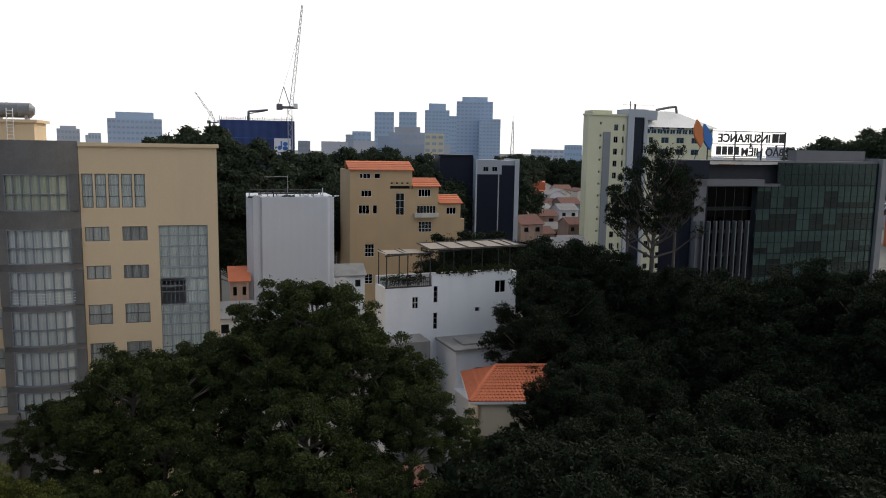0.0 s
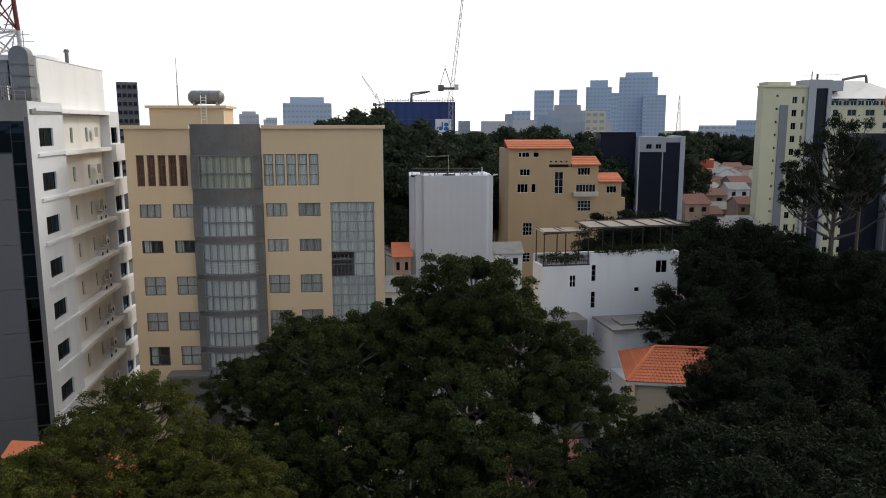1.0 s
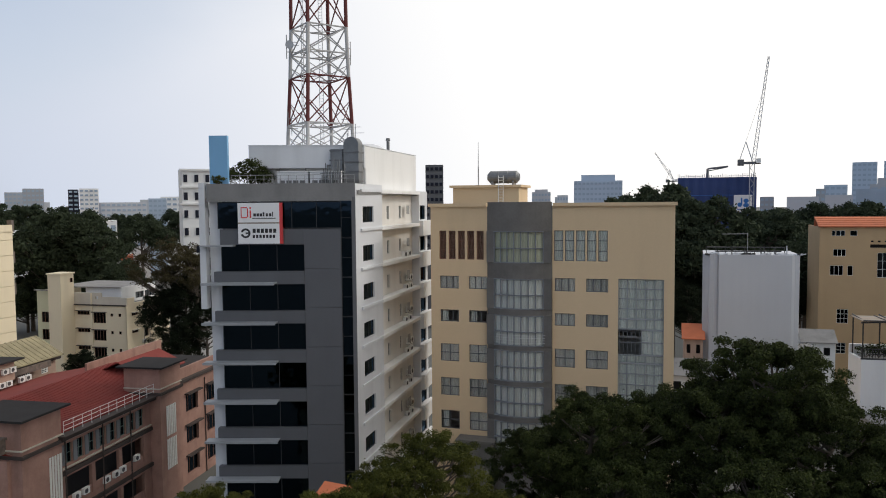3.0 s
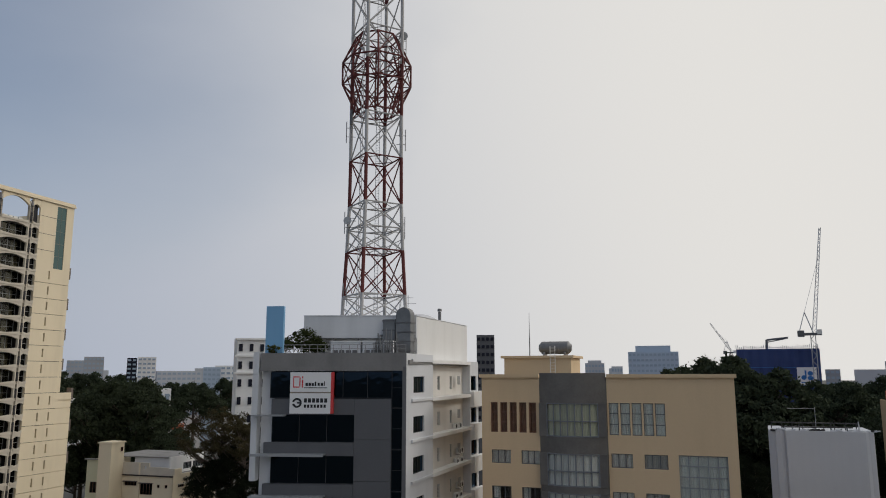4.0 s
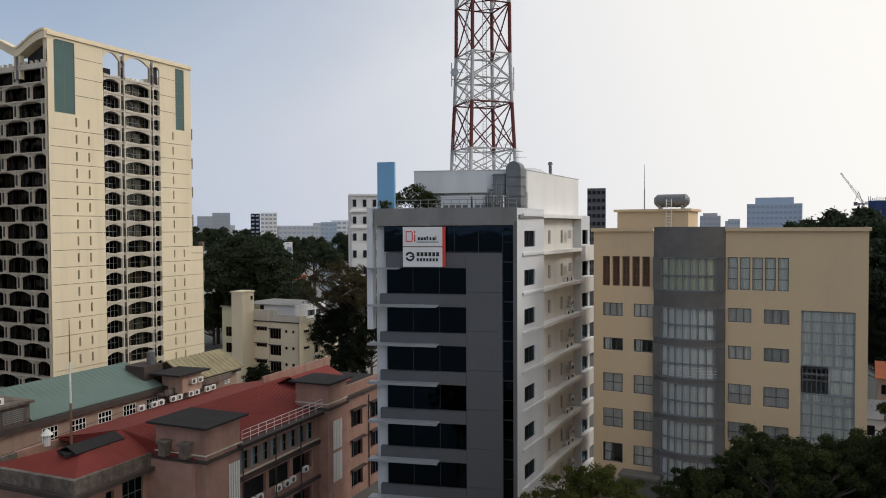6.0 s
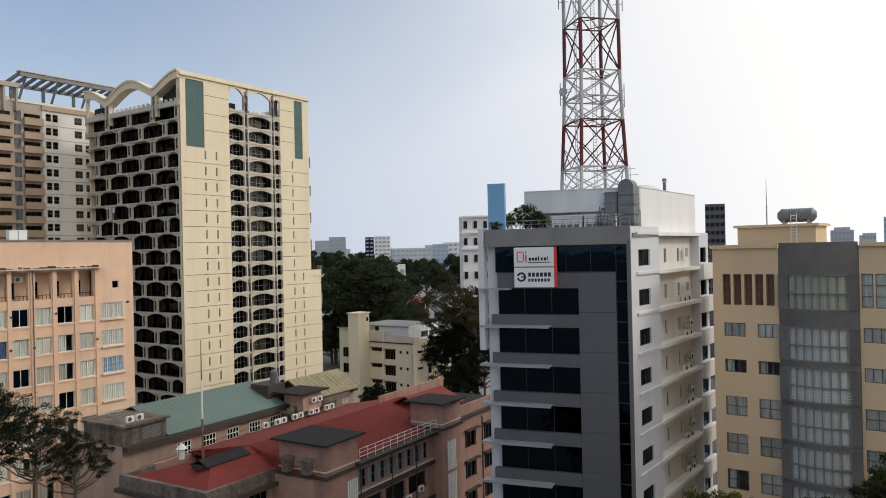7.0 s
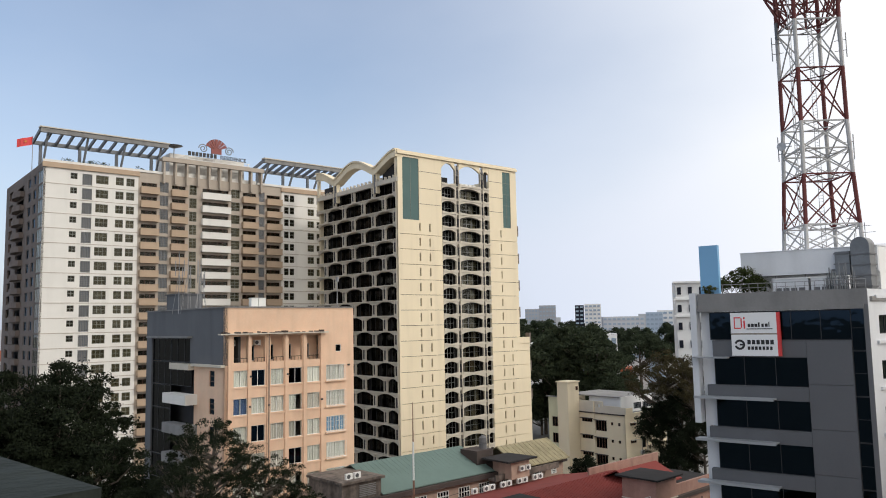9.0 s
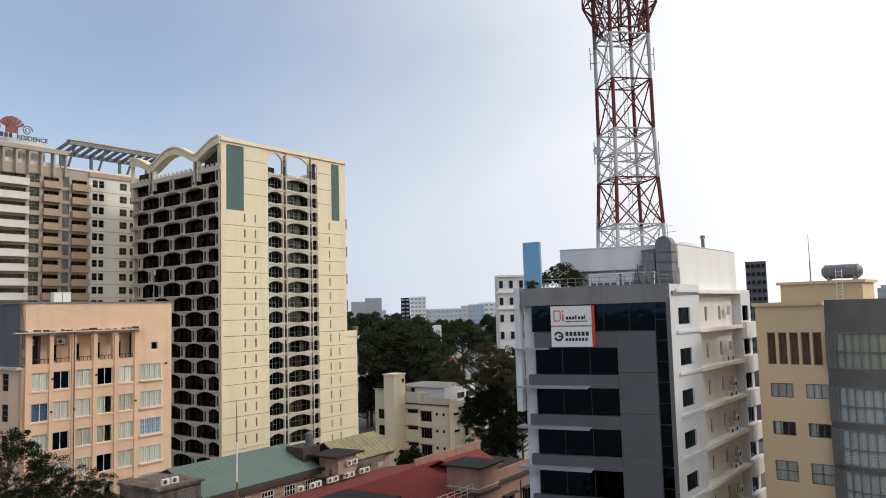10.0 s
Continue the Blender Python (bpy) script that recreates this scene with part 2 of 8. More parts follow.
M = {
    "yellow": mat("yellow_render", (0.70, 0.52, 0.32), 0.85, 0.07, 0.12, 0.08),
    "bay": mat("grey_stone_cladding", (0.145, 0.135, 0.122), 0.75, 0.35, 0.6, 0.35),
    "white": mat("white_paint", (0.78, 0.78, 0.77), 0.75, 0.06, 0.2, 0.12),
    "whitegrey": mat("grey_white_paint", (0.64, 0.655, 0.68), 0.7, 0.08, 0.3, 0.15),
    "cream": mat("cream_paint", (0.78, 0.675, 0.49), 0.8, 0.07, 0.15, 0.12),
    "concrete": mat("cream_concrete", (0.58, 0.53, 0.445), 0.85, 0.15, 0.3, 0.2),
    "clad": mat("grey_metal_cladding", (0.13, 0.133, 0.142), 0.5, 0.08, 0.3, 0.1, metal=0.2),
    "clad2": mat("dark_grey_trim", (0.13, 0.13, 0.135), 0.5, 0.1, 0.3, 0.1),
    "ledge": mat("weathered_concrete", (0.23, 0.225, 0.22), 0.85, 0.2, 0.4, 0.35),
    # near-black base colour stands in for the shade of unlit rooms
    "dark": mat("unlit_dark_interior", (0.05, 0.05, 0.054), 0.9, 0.3, 0.4),
    "room": mat("room_interior", (0.35, 0.33, 0.30), 0.9, 0.3, 0.3),
    "curtain": mat("pale_curtain", (0.80, 0.80, 0.75), 0.9, 0.12, 0.8, 0.2, rnd=0.25),
    "curtain3": mat("beige_curtain", (0.60, 0.60, 0.46), 0.9, 0.15, 0.8, 0.2, rnd=0.2),
    "curtain2": mat("warm_curtain", (0.64, 0.605, 0.56), 0.9, 0.2, 0.8, 0.2, rnd=0.5),
    "brownframe": mat("brown_window_frame", (0.20, 0.10, 0.065), 0.6, 0.2),
    "frame": mat("grey_window_frame", (0.30, 0.31, 0.31), 0.5, 0.1),
    "wframe": mat("white_window_frame", (0.76, 0.76, 0.73), 0.5, 0.1),
    "peach": mat("peach_paint", (0.76, 0.50, 0.34), 0.85, 0.12, 0.5, 0.20, tint=(0.74, 0.53, 0.38)),
    "greypaint": mat("dark_grey_paint", (0.105, 0.11, 0.12), 0.7, 0.18, 0.3, 0.35),
    "tan": mat("tan_paint", (0.44, 0.325, 0.23), 0.8, 0.12, 0.3, 0.12),
    "sherwhite": mat("warm_white_tile", (0.72, 0.70, 0.66), 0.7, 0.06, 0.3, 0.12),
    "brownwall": mat("brown_grey_paint", (0.42, 0.36, 0.30), 0.8, 0.12, 0.3, 0.12),
    "oliveframe": mat("olive_grey_frame", (0.22, 0.225, 0.19), 0.6, 0.1),
    # brown darkened to put the shade of the residence's turned-away side into colour
    "brownside": mat("weathered_shade_brown", (0.155, 0.125, 0.11), 0.85, 0.2, 0.3, 0.35),
    "lattice": mat("grey_lattice", (0.20, 0.21, 0.225), 0.6, 0.1),
    "steel": mat("painted_steel_grey", (0.27, 0.27, 0.275), 0.45, 0.1, metal=0.3),
    "galv": mat("galvanised_metal", (0.20, 0.205, 0.21), 0.5, 0.25, 1.0, 0.3, metal=0.5),
    "towred": mat("red_tower_paint", (0.12, 0.022, 0.02), 0.7, 0.15, 1.0),
    "towwhite": mat("white_tower_paint", (0.46, 0.455, 0.45), 0.7, 0.12, 1.0),
    "black": mat("black_metal", (0.03, 0.03, 0.032), 0.6, 0.1),
    "skyblue": mat("sky_blue_paint", (0.20, 0.42, 0.66), 0.7, 0.06),
    "red": mat("red_roof_sheet", (0.19, 0.026, 0.018), 0.85, 0.18, 0.6, 0.2, bump=0.1),
    "tile": mat("orange_clay_tile", (0.46, 0.13, 0.055), 0.8, 0.18, 0.8, rnd=0.35),
    "oldtile": mat("faded_clay_tile", (0.16, 0.07, 0.052), 0.9, 0.25, 0.8, rnd=0.5),
    "greenroof": mat("green_roof_sheet", (0.115, 0.17, 0.15), 0.85, 0.10, 0.4, 0.12),
    "oldroof": mat("mossy_fibre_cement", (0.36, 0.31, 0.18), 0.9, 0.35, 0.6, 0.3, tint=(0.22, 0.19, 0.12)),
    "pink": mat("dusty_pink_render", (0.46, 0.275, 0.22), 0.9, 0.25, 0.35, 0.4, tint=(0.28, 0.155, 0.12)),
    "pinkpale": mat("pale_pink_render", (0.47, 0.33, 0.255), 0.9, 0.18, 0.35, 0.35, tint=(0.36, 0.25, 0.195)),
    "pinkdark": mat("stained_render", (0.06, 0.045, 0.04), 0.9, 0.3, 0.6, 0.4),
    "stained": mat("black_stained_concrete", (0.26, 0.21, 0.175), 0.95, 0.5, 0.9, 0.9, tint=(0.045, 0.038, 0.034)),
    "tar": mat("roofing_felt", (0.035, 0.033, 0.033), 0.9, 0.25, 0.6),
    "orange": mat("ochre_render", (0.52, 0.36, 0.20), 0.85, 0.09, 0.2, 0.07),
    "sheet": mat("white_dust_sheet", (0.52, 0.535, 0.565), 0.85, 0.06, 0.2, 0.0, bump=0.1),
    "bluenet": mat("blue_safety_net", (0.035, 0.06, 0.17), 0.9, 0.25, 0.15, 0.2),
    "bark": mat("bark", (0.11, 0.09, 0.072), 0.95, 0.3, 1.5),
    "ground": mat("city_ground", (0.11, 0.11, 0.10), 0.95, 0.3, 0.05),
    "asphalt": mat("asphalt", (0.05, 0.05, 0.052), 0.9, 0.2, 0.4),
    "signwhite": mat("white_sign_panel", (0.80, 0.80, 0.80), 0.5, 0.03),
    "signred": mat("red_sign_paint", (0.65, 0.05, 0.05), 0.5, 0.05),
    "signblack": mat("black_sign_paint", (0.02, 0.02, 0.022), 0.5, 0.05),
    "signblue": mat("blue_sign_paint", (0.03, 0.16, 0.46), 0.5, 0.05),
    "signorange": mat("orange_sign_paint", (0.60, 0.17, 0.04), 0.5, 0.05),
    "terracotta": mat("terracotta_logo_paint", (0.24, 0.065, 0.055), 0.6, 0.1),
    "navyblue": mat("faded_blue_curtain", (0.09, 0.15, 0.30), 0.9, 0.2, 0.8),
    "greenglass": mat("pale_green_blind", (0.33, 0.385, 0.365), 0.8, 0.15, 0.4, rnd=0.3),
    "tealpanel": mat("teal_glass_panel", (0.09, 0.15, 0.145), 0.3, 0.12, 0.3),
    "beige": mat("pale_green_beige_paint", (0.60, 0.58, 0.40), 0.85, 0.08, 0.2, 0.15),
    "navy": mat("navy_cladding", (0.014, 0.016, 0.028), 0.35, 0.1),
    # pale blue base colour carries the haze over the distant towers
    "farblue": mat("hazed_blue_tower", (0.38, 0.47, 0.58), 0.5, 0.06, 0.05),
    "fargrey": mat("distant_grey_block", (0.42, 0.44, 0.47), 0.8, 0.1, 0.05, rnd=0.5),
    # window colour paled towards the wall, haze painted in
    "farwin": mat("hazed_window_glass", (0.30, 0.38, 0.47), 0.3, 0.15, 0.1),
    "sparerib": mat("pale_fin", (0.30, 0.315, 0.33), 0.5, 0.1),
    "canvas": mat("faded_awning", (0.27, 0.225, 0.18), 0.85, 0.2, 0.8),
    "leaf": leafmat("dark_leaves", (0.006, 0.010, 0.004), (0.066, 0.083, 0.022)),
    "leaf2": leafmat("bright_leaves", (0.018, 0.025, 0.006), (0.115, 0.120, 0.022)),
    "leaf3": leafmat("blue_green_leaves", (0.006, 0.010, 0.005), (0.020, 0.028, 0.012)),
    # distant woods: haze is put into this lighter grey-green leaf colour
    "leaf4": leafmat("hazed_far_leaves", (0.022, 0.032, 0.020), (0.060, 0.078, 0.042)),
    "mossy": mat("wet_mossy_stone", (0.030, 0.036, 0.030), 0.75, 0.5, 1.6, 0.3, bump=0.4, tint=(0.010, 0.013, 0.011)),
    "leafdry": leafmat("dry_leaves", (0.04, 0.036, 0.018), (0.085, 0.07, 0.032)),
    "g_clear": glass("clear_glass", (0.75, 0.80, 0.78)),
    "g_green": glass("green_glass", (0.95, 0.955, 0.94), 0.04, 1.2),
    "g_dark": glass("dark_blue_glass", (0.03, 0.055, 0.07), 0.03, 1.5, (0.36, 0.58, 0.85)),
    "g_teal": glass("teal_glass", (0.75, 0.88, 0.86)),
    "g_office": glass("office_green_glass", (0.62, 0.71, 0.68), 0.04, 1.35),
    "g_black": glass("black_glass", (0.03, 0.035, 0.04), 0.03, 1.22),
    "g_smoke": glass("grey_bronze_glass", (0.55, 0.54, 0.47), 0.04, 1.3),
    "g_loggia": glass("smoked_loggia_glass", (0.10, 0.095, 0.09), 0.05, 1.22),
}


for dull in ("navy", "tealpanel", "clad", "dark", "mossy", "tar"):
    M[dull].node_tree.nodes["Principled BSDF"].inputs["Specular IOR Level"].default_value = 0.15


# ---- mesh helpers ----
class MB:
    """Collects boxes, prisms and tubes into one mesh."""

    def __init__(self):
        self.v, self.f = [], []

    def box(self, x0, x1, y0, y1, z0, z1):
        n = len(self.v)
        self.v += [(x0, y0, z0), (x1, y0, z0), (x1, y1, z0), (x0, y1, z0), (x0, y0, z1), (x1, y0, z1), (x1, y1, z1), (x0, y1, z1)]
        self.f += [(n, n + 3, n + 2, n + 1), (n + 4, n + 5, n + 6, n + 7), (n, n + 1, n + 5, n + 4), (n + 1, n + 2, n + 6, n + 5), (n + 2, n + 3, n + 7, n + 6), (n + 3, n, n + 4, n + 7)]
        return self

    def prism(self, pts, y0, y1):
        """Outline in x and z, pushed from y0 to y1."""
        n, k = len(self.v), len(pts)
        self.v += [(x, y0, z) for x, z in pts] + [(x, y1, z) for x, z in pts]
        self.f += [tuple(range(n, n + k)), tuple(range(n + 2 * k - 1, n + k - 1, -1))]
        self.f += [(n + i, n + k + i, n + k + (i + 1) % k, n + (i + 1) % k) for i in range(k)]
        return self

    def slab(self, pts, z0, z1):
        """Outline in x and y, raised from z0 to z1."""
        n, k = len(self.v), len(pts)
        self.v += [(x, y, z0) for x, y in pts] + [(x, y, z1) for x, y in pts]
        self.f += [tuple(range(n + k - 1, n - 1, -1)), tuple(range(n + k, n + 2 * k))]
        self.f += [(n + i, n + (i + 1) % k, n + k + (i + 1) % k, n + k + i) for i in range(k)]
        return self

    def grid(self, x0, x1, y0, y1, z0, z1, holes):
        """One sheet from y0 to y1 with rectangular holes (xa, xb, za, zb) through it."""
        xs = sorted({x0, x1, *(min(max(v, x0), x1) for h in holes for v in h[:2])})
        zs = sorted({z0, z1, *(min(max(v, z0), z1) for h in holes for v in h[2:])})
        nx, nz = len(xs) - 1, len(zs) - 1
        solid = np.ones((nx + 2, nz + 2), bool)
        solid[0, :] = solid[-1, :] = solid[:, 0] = solid[:, -1] = False
        xm, zm = (np.array(xs[1:]) + np.array(xs[:-1])) / 2, (np.array(zs[1:]) + np.array(zs[:-1])) / 2
        for a, b, c, d in holes:
            solid[1:-1, 1:-1] &= ~(((xm > a) & (xm < b))[:, None] & ((zm > c) & (zm < d))[None, :])
        ids = {}

        def vid(i, j, k):
            if (i, j, k) not in ids:
                ids[i, j, k] = len(self.v)
                self.v.append((xs[i], (y0, y1)[k], zs[j]))
            return ids[i, j, k]

        for i in range(nx):
            for j in range(nz):
                if not solid[i + 1, j + 1]:
                    continue
                self.f.append((vid(i, j, 0), vid(i + 1, j, 0), vid(i + 1, j + 1, 0), vid(i, j + 1, 0)))
                self.f.append((vid(i, j, 1), vid(i, j + 1, 1), vid(i + 1, j + 1, 1), vid(i + 1, j, 1)))
                for di, dj, e in ((-1, 0, ((i, j), (i, j + 1))), (1, 0, ((i + 1, j + 1), (i + 1, j))), (0, -1, ((i + 1, j), (i, j))), (0, 1, ((i, j + 1), (i + 1, j + 1)))):
                    if not solid[i + 1 + di, j + 1 + dj]:
                        (a, b), (c, d) = e
                        self.f.append((vid(a, b, 0), vid(c, d, 0), vid(c, d, 1), vid(a, b, 1)))
        return self

    def tube(self, a, b, r0, r1=None, n=6):
        a, b = Vector(a), Vector(b)
        r1 = r0 if r1 is None else r1
        q = (b - a).to_track_quat("Z", "Y")
        s = len(self.v)
        for c, r in ((a, r0), (b, r1)):
            for i in range(n):
                w = 2 * math.pi * i / n
                self.v.append(tuple(c + q @ Vector((r * math.cos(w), r * math.sin(w), 0))))
        self.f += [(s + i, s + (i + 1) % n, s + n + (i + 1) % n, s + n + i) for i in range(n)]
        self.f += [tuple(range(s + n - 1, s - 1, -1)), tuple(range(s + n, s + 2 * n))]
        return self

    def face(self, *pts):
        n = len(self.v)
        self.v += pts
        self.f.append(tuple(range(n, n + len(pts))))
        return self

    def mesh(self, name, material):
        me = bpy.data.meshes.new(name)
        me.from_pydata(self.v, [], self.f)
        me.materials.append(material)
        return me


I4 = Matrix.Identity(4)


def put(name, me, parent, m=I4, label=""):
    ob = new(name, me)
    ob.parent = parent
    ob.matrix_local = m
    return tagged(ob, label)


def part(name, mb, material, parent, label="", m=I4):
    return put(name, mb.mesh(name, material), parent, m, label)


def thing(name, x, y, ang, label, category, z=GZ, group="", kind=""):
    ob = new(name)
    ob.matrix_world = pose(x, y, z, 0, 0, ang)
    return tagged(ob, label, category, group, kind)


CACHE = {}


def win_meshes(w, h, nx, ny, fr, gl, frame_w=0.06):
    key = (round(w, 2), round(h, 2), nx, ny, fr, gl, frame_w)
    if key not in CACHE:
        a, b = MB(), MB()
        t = frame_w
        xs = [t / 2] + [w * q / nx for q in range(1, nx)] + [w - t / 2]
        zs = [t / 2] + [h * q / ny for q in range(1, ny)] + [h - t / 2]
        a.grid(0, w, 0, 0.10, 0, h, [(xa + t / 2, xb - t / 2, za + t / 2, zb - t / 2) for xa, xb in zip(xs, xs[1:]) for za, zb in zip(zs, zs[1:])])
        b.box(t, w - t, 0.04, 0.055, t, h - t)
        CACHE[key] = (a.mesh("window", M[fr]), b.mesh("pane", M[gl]))
    return CACHE[key]


def cur_mesh(w, h, material, cover):
    key = ("cur", round(w, 2), round(h, 2), material, round(cover, 1))
    if key not in CACHE:
        mb, n, s = MB(), max(4, int(w * cover / 0.12)), 0
        pts = [(w * cover * i / n, 0.05 * (i % 2)) for i in range(n + 1)]
        for (xa, ya), (xb, yb) in zip(pts, pts[1:]):
            mb.face((xa, ya, 0.03), (xb, yb, 0.03), (xb, yb, h), (xa, ya, h))
        CACHE[key] = mb.mesh("curtain", M[material])
    return CACHE[key]


class Face:
    """One upright side of a building: x along it, y into the building, z up from the plan's zero."""

    def __init__(self, root, x=0, y=0, ang=0):
        self.root, self.m = root, pose(x, y, -GZ, 0, 0, ang)

    def add(self, name, mb, material, label=""):
        return part(name, mb, M[material], self.root, label, self.m)

    def wall(self, x0, x1, z0, z1, holes, material, thick=0.35, y=0.0, name="wall", label=""):
        mb = MB().grid(x0, x1, y, y + thick, z0, z1, holes)
        return self.add(name, mb, material, label)

    def window(self, x, z, w, h, nx=2, ny=1, fr="frame", gl="g_clear", y=0.18, cur=None, cover=1.0, fw=0.06, label=""):
        a, b = win_meshes(w, h, nx, ny, fr, gl, fw)
        ob = put("window", a, self.root, self.m @ Matrix.Translation((x, y, z)), label)
        p = put("pane", b, ob)
        if cur:
            put("curtain", cur_mesh(w, h, cur, cover), ob, Matrix.Translation((0, 0.12, 0)))
        return ob

    def at(self, x, y, z, rz=0):
        return self.m @ pose(x, y, z, 0, 0, rz)


def core(root, x0, x1, y0, y1, z0, z1, material="dark", name="core"):
    return part(name, MB().box(x0, x1, y0, y1, z0 - GZ, z1 - GZ), M[material], root, "unlit rooms behind the windows")


def ac_meshes():
    if "ac" not in CACHE:
        a = MB().box(-0.45, 0.45, -0.17, 0.17, 0, 0.65)
        f = MB()
        for r0, r1 in ((0.20, 0.24), (0.08, 0.11)):
            for i in range(14):
                w0, w1 = 2 * math.pi * i / 14, 2 * math.pi * (i + 1) / 14
                f.prism([(-0.12 + r * math.cos(w), 0.33 + r * math.sin(w)) for r, w in ((r0, w0), (r1, w0), (r1, w1), (r0, w1))], -0.20, -0.165)
        d = MB().prism([(-0.12 + 0.2 * math.cos(2 * math.pi * i / 16), 0.33 + 0.2 * math.sin(2 * math.pi * i / 16)) for i in range(16)], -0.176, -0.168)
        b, b2 = MB().box(-0.35, -0.30, -0.2, 0.3, -0.06, 0.0), MB().box(0.30, 0.35, -0.2, 0.3, -0.06, 0.0)
        CACHE["ac"] = (a.mesh("casing", M["wframe"]), f.mesh("fan_guard", M["black"]), d.mesh("fan_opening", M["clad2"]), b.mesh("bracket", M["steel"]), b2.mesh("bracket", M["steel"]))
    return CACHE["ac"]


def air_conditioner(m, label="white split air conditioner unit on steel brackets"):
    ob = new("air_conditioner")
    ob.matrix_world = m
    tagged(ob, label, "air conditioner", "outdoor air conditioner units")
    for nm, me in zip(("casing", "fan_guard", "fan_opening", "bracket", "bracket"), ac_meshes()):
        put(nm, me, ob)
    return ob


# ---- ground ----
gm = MB()
gm.face((-4500, -4500, GZ), (4500, -4500, GZ), (4500, 4500, GZ), (-4500, 4500, GZ))
tagged(new("ground", gm.mesh("ground", M["ground"])), "dusty grey city ground between houses and trees", "ground", kind="structure")


# ---- yellow office block with a bowed grey bay ----
def yellow_block():
    r = thing("office_building", -42.6, 61.2, 17, "yellow rendered office block with a bowed grey stone bay", "building")
    f = Face(r)
    H = 26.75
    rows = [(18.68, 19.93), (15.38, 16.57), (11.4, 13.16), (7.95, 9.75), (4.58, 6.44), (1.25, 3.08)]
    left = [(1.14, 3.06), (4.09, 5.92)]
    right = [(12.53, 14.45), (15.47, 17.5)]
    holes = []
    for i, (za, zb) in enumerate(rows):
        for a, b in left + right:
            holes.append((a, b, za, zb))
    tallL = [(1.08 + 0.95 * i, 1.08 + 0.95 * i + 0.72, 21.57, 24.4) for i in range(5)]
    tallR = [(12.45 + 1.03 * i, 12.45 + 1.03 * i + 0.86, 21.57, 24.45) for i in range(5)]
    big = (18.4, 22.5, 3.0, 19.98)
    holes += tallL + tallR + [big]
    f.wall(0.2, 5.95, GZ, H, holes, "yellow")
    f.wall(12.3, 23.4, GZ, H, holes, "yellow")
    f.wall(5.95, 12.3, GZ, H, [(6.6, 11.6, -6, 25)], "bay", y=0.02)
    # cornice and side walls
    for x0, x1, y0, y1 in ((0.0, 5.9, -0.25, 0.5), (12.35, 23.6, -0.25, 0.5), (23.2, 23.6, 0.5, 15.2), (0.0, 0.4, 0.5, 15.2)):
        f.add("cornice", MB().box(x0, x1, y0, y1, H, 27.07), "yellow")
    f.add("side_wall", MB().box(0.2, 0.5, 0.35, 15, GZ, H).box(23.05, 23.4, 0.35, 15, GZ, H).box(0, 23.4, 15, 15.35, GZ, H), "yellow")
    f.add("roof", MB().box(0.35, 23.05, 0.35, 15, 26.2, 26.5), "ledge")
    # rooms
    f.add("inner_wall", MB().box(0.4, 23.0, 2.5, 2.7, GZ, 26.2), "room")
    fl = MB()
    for z in (GZ + 4, -1.2, 1.0, 4.2, 7.6, 10.9, 14.6, 17.9, 21.2):
        fl.box(0.36, 23.04, 0.36, 2.5, z - 0.15, z)
    f.add("floor_slab", fl, "room")
    for i, (za, zb) in enumerate(rows):
        for a, b in left + right:
            dark = (i, round(a)) in ((1, 1), (1, 4), (4, 1))
            f.window(a, za, b - a, zb - za, 3 if zb - za < 1.4 else 2, 1 if zb - za < 1.4 else 2, "clad2", "g_green", cur=None if dark else "curtain2", cover=1.0, y=0.12)
            if dark:
                put("curtain", cur_mesh(0.6, zb - za, "curtain", 1), r, f.at(a + 0.1, 0.45, za))
    for a, b, za, zb in tallL:
        f.window(a, za, b - a, zb - za, 1, 3, "brownframe", "g_green", cur="brownframe", fw=0.1)
    for a, b, za, zb in tallR:
        f.window(a, za, b - a, zb - za, 1, 3, "clad2", "g_green", cur="curtain", y=0.08)
    # tall glazed stair
    f.window(18.4, 16.25, 4.1, 3.73, 5, 4, "frame", "g_green", cur="curtain", fw=0.09)
    f.window(20.5, 12.9, 2.0, 2.35, 2, 2, "frame", "g_green", cur="curtain", fw=0.09)
    f.window(18.4, 3.0, 4.1, 9.1, 5, 9, "frame", "g_green", cur="curtain", fw=0.09)
    f.window(18.4, 15.25, 4.1, 1.0, 5, 1, "frame", "g_green", cur="curtain", fw=0.09)
    f.window(18.4, 12.1, 4.1, 0.8, 5, 1, "frame", "g_green", cur="curtain", fw=0.09)
    lv = MB()
    for i in range(6):
        lv.box(18.5 + i * 0.36, 18.56 + i * 0.36, 0.15, 0.3, 12.9, 15.25)
    lv.box(18.4, 20.5, 0.16, 0.26, 14.0, 14.08)
    f.add("grille", lv, "galv", "pale metal grille over an open landing")
    # bowed bay
    def arc(u):
        return -1.15 * (1 - ((u - 9.12) / 3.17) ** 2)
    n = 14
    us = [6.0 + (12.25 - 6.0) * i / n for i in range(n + 1)]
    edge = [(u, arc(u)) for u in us] + [(12.25, 0.0), (6.0, 0.0)]
    wins = [(21.37, 24.4), (16.95, 19.85), (13.4, 16.35), (9.95, 12.97), (6.5, 9.5), (3.0, 6.0)]
    zs = [27.17] + [v for a, b in wins for v in (b, a)] + [GZ]
    for k in range(0, len(zs), 2):
        f.add("bay_spandrel", MB().slab(edge, zs[k + 1], zs[k]), "bay")
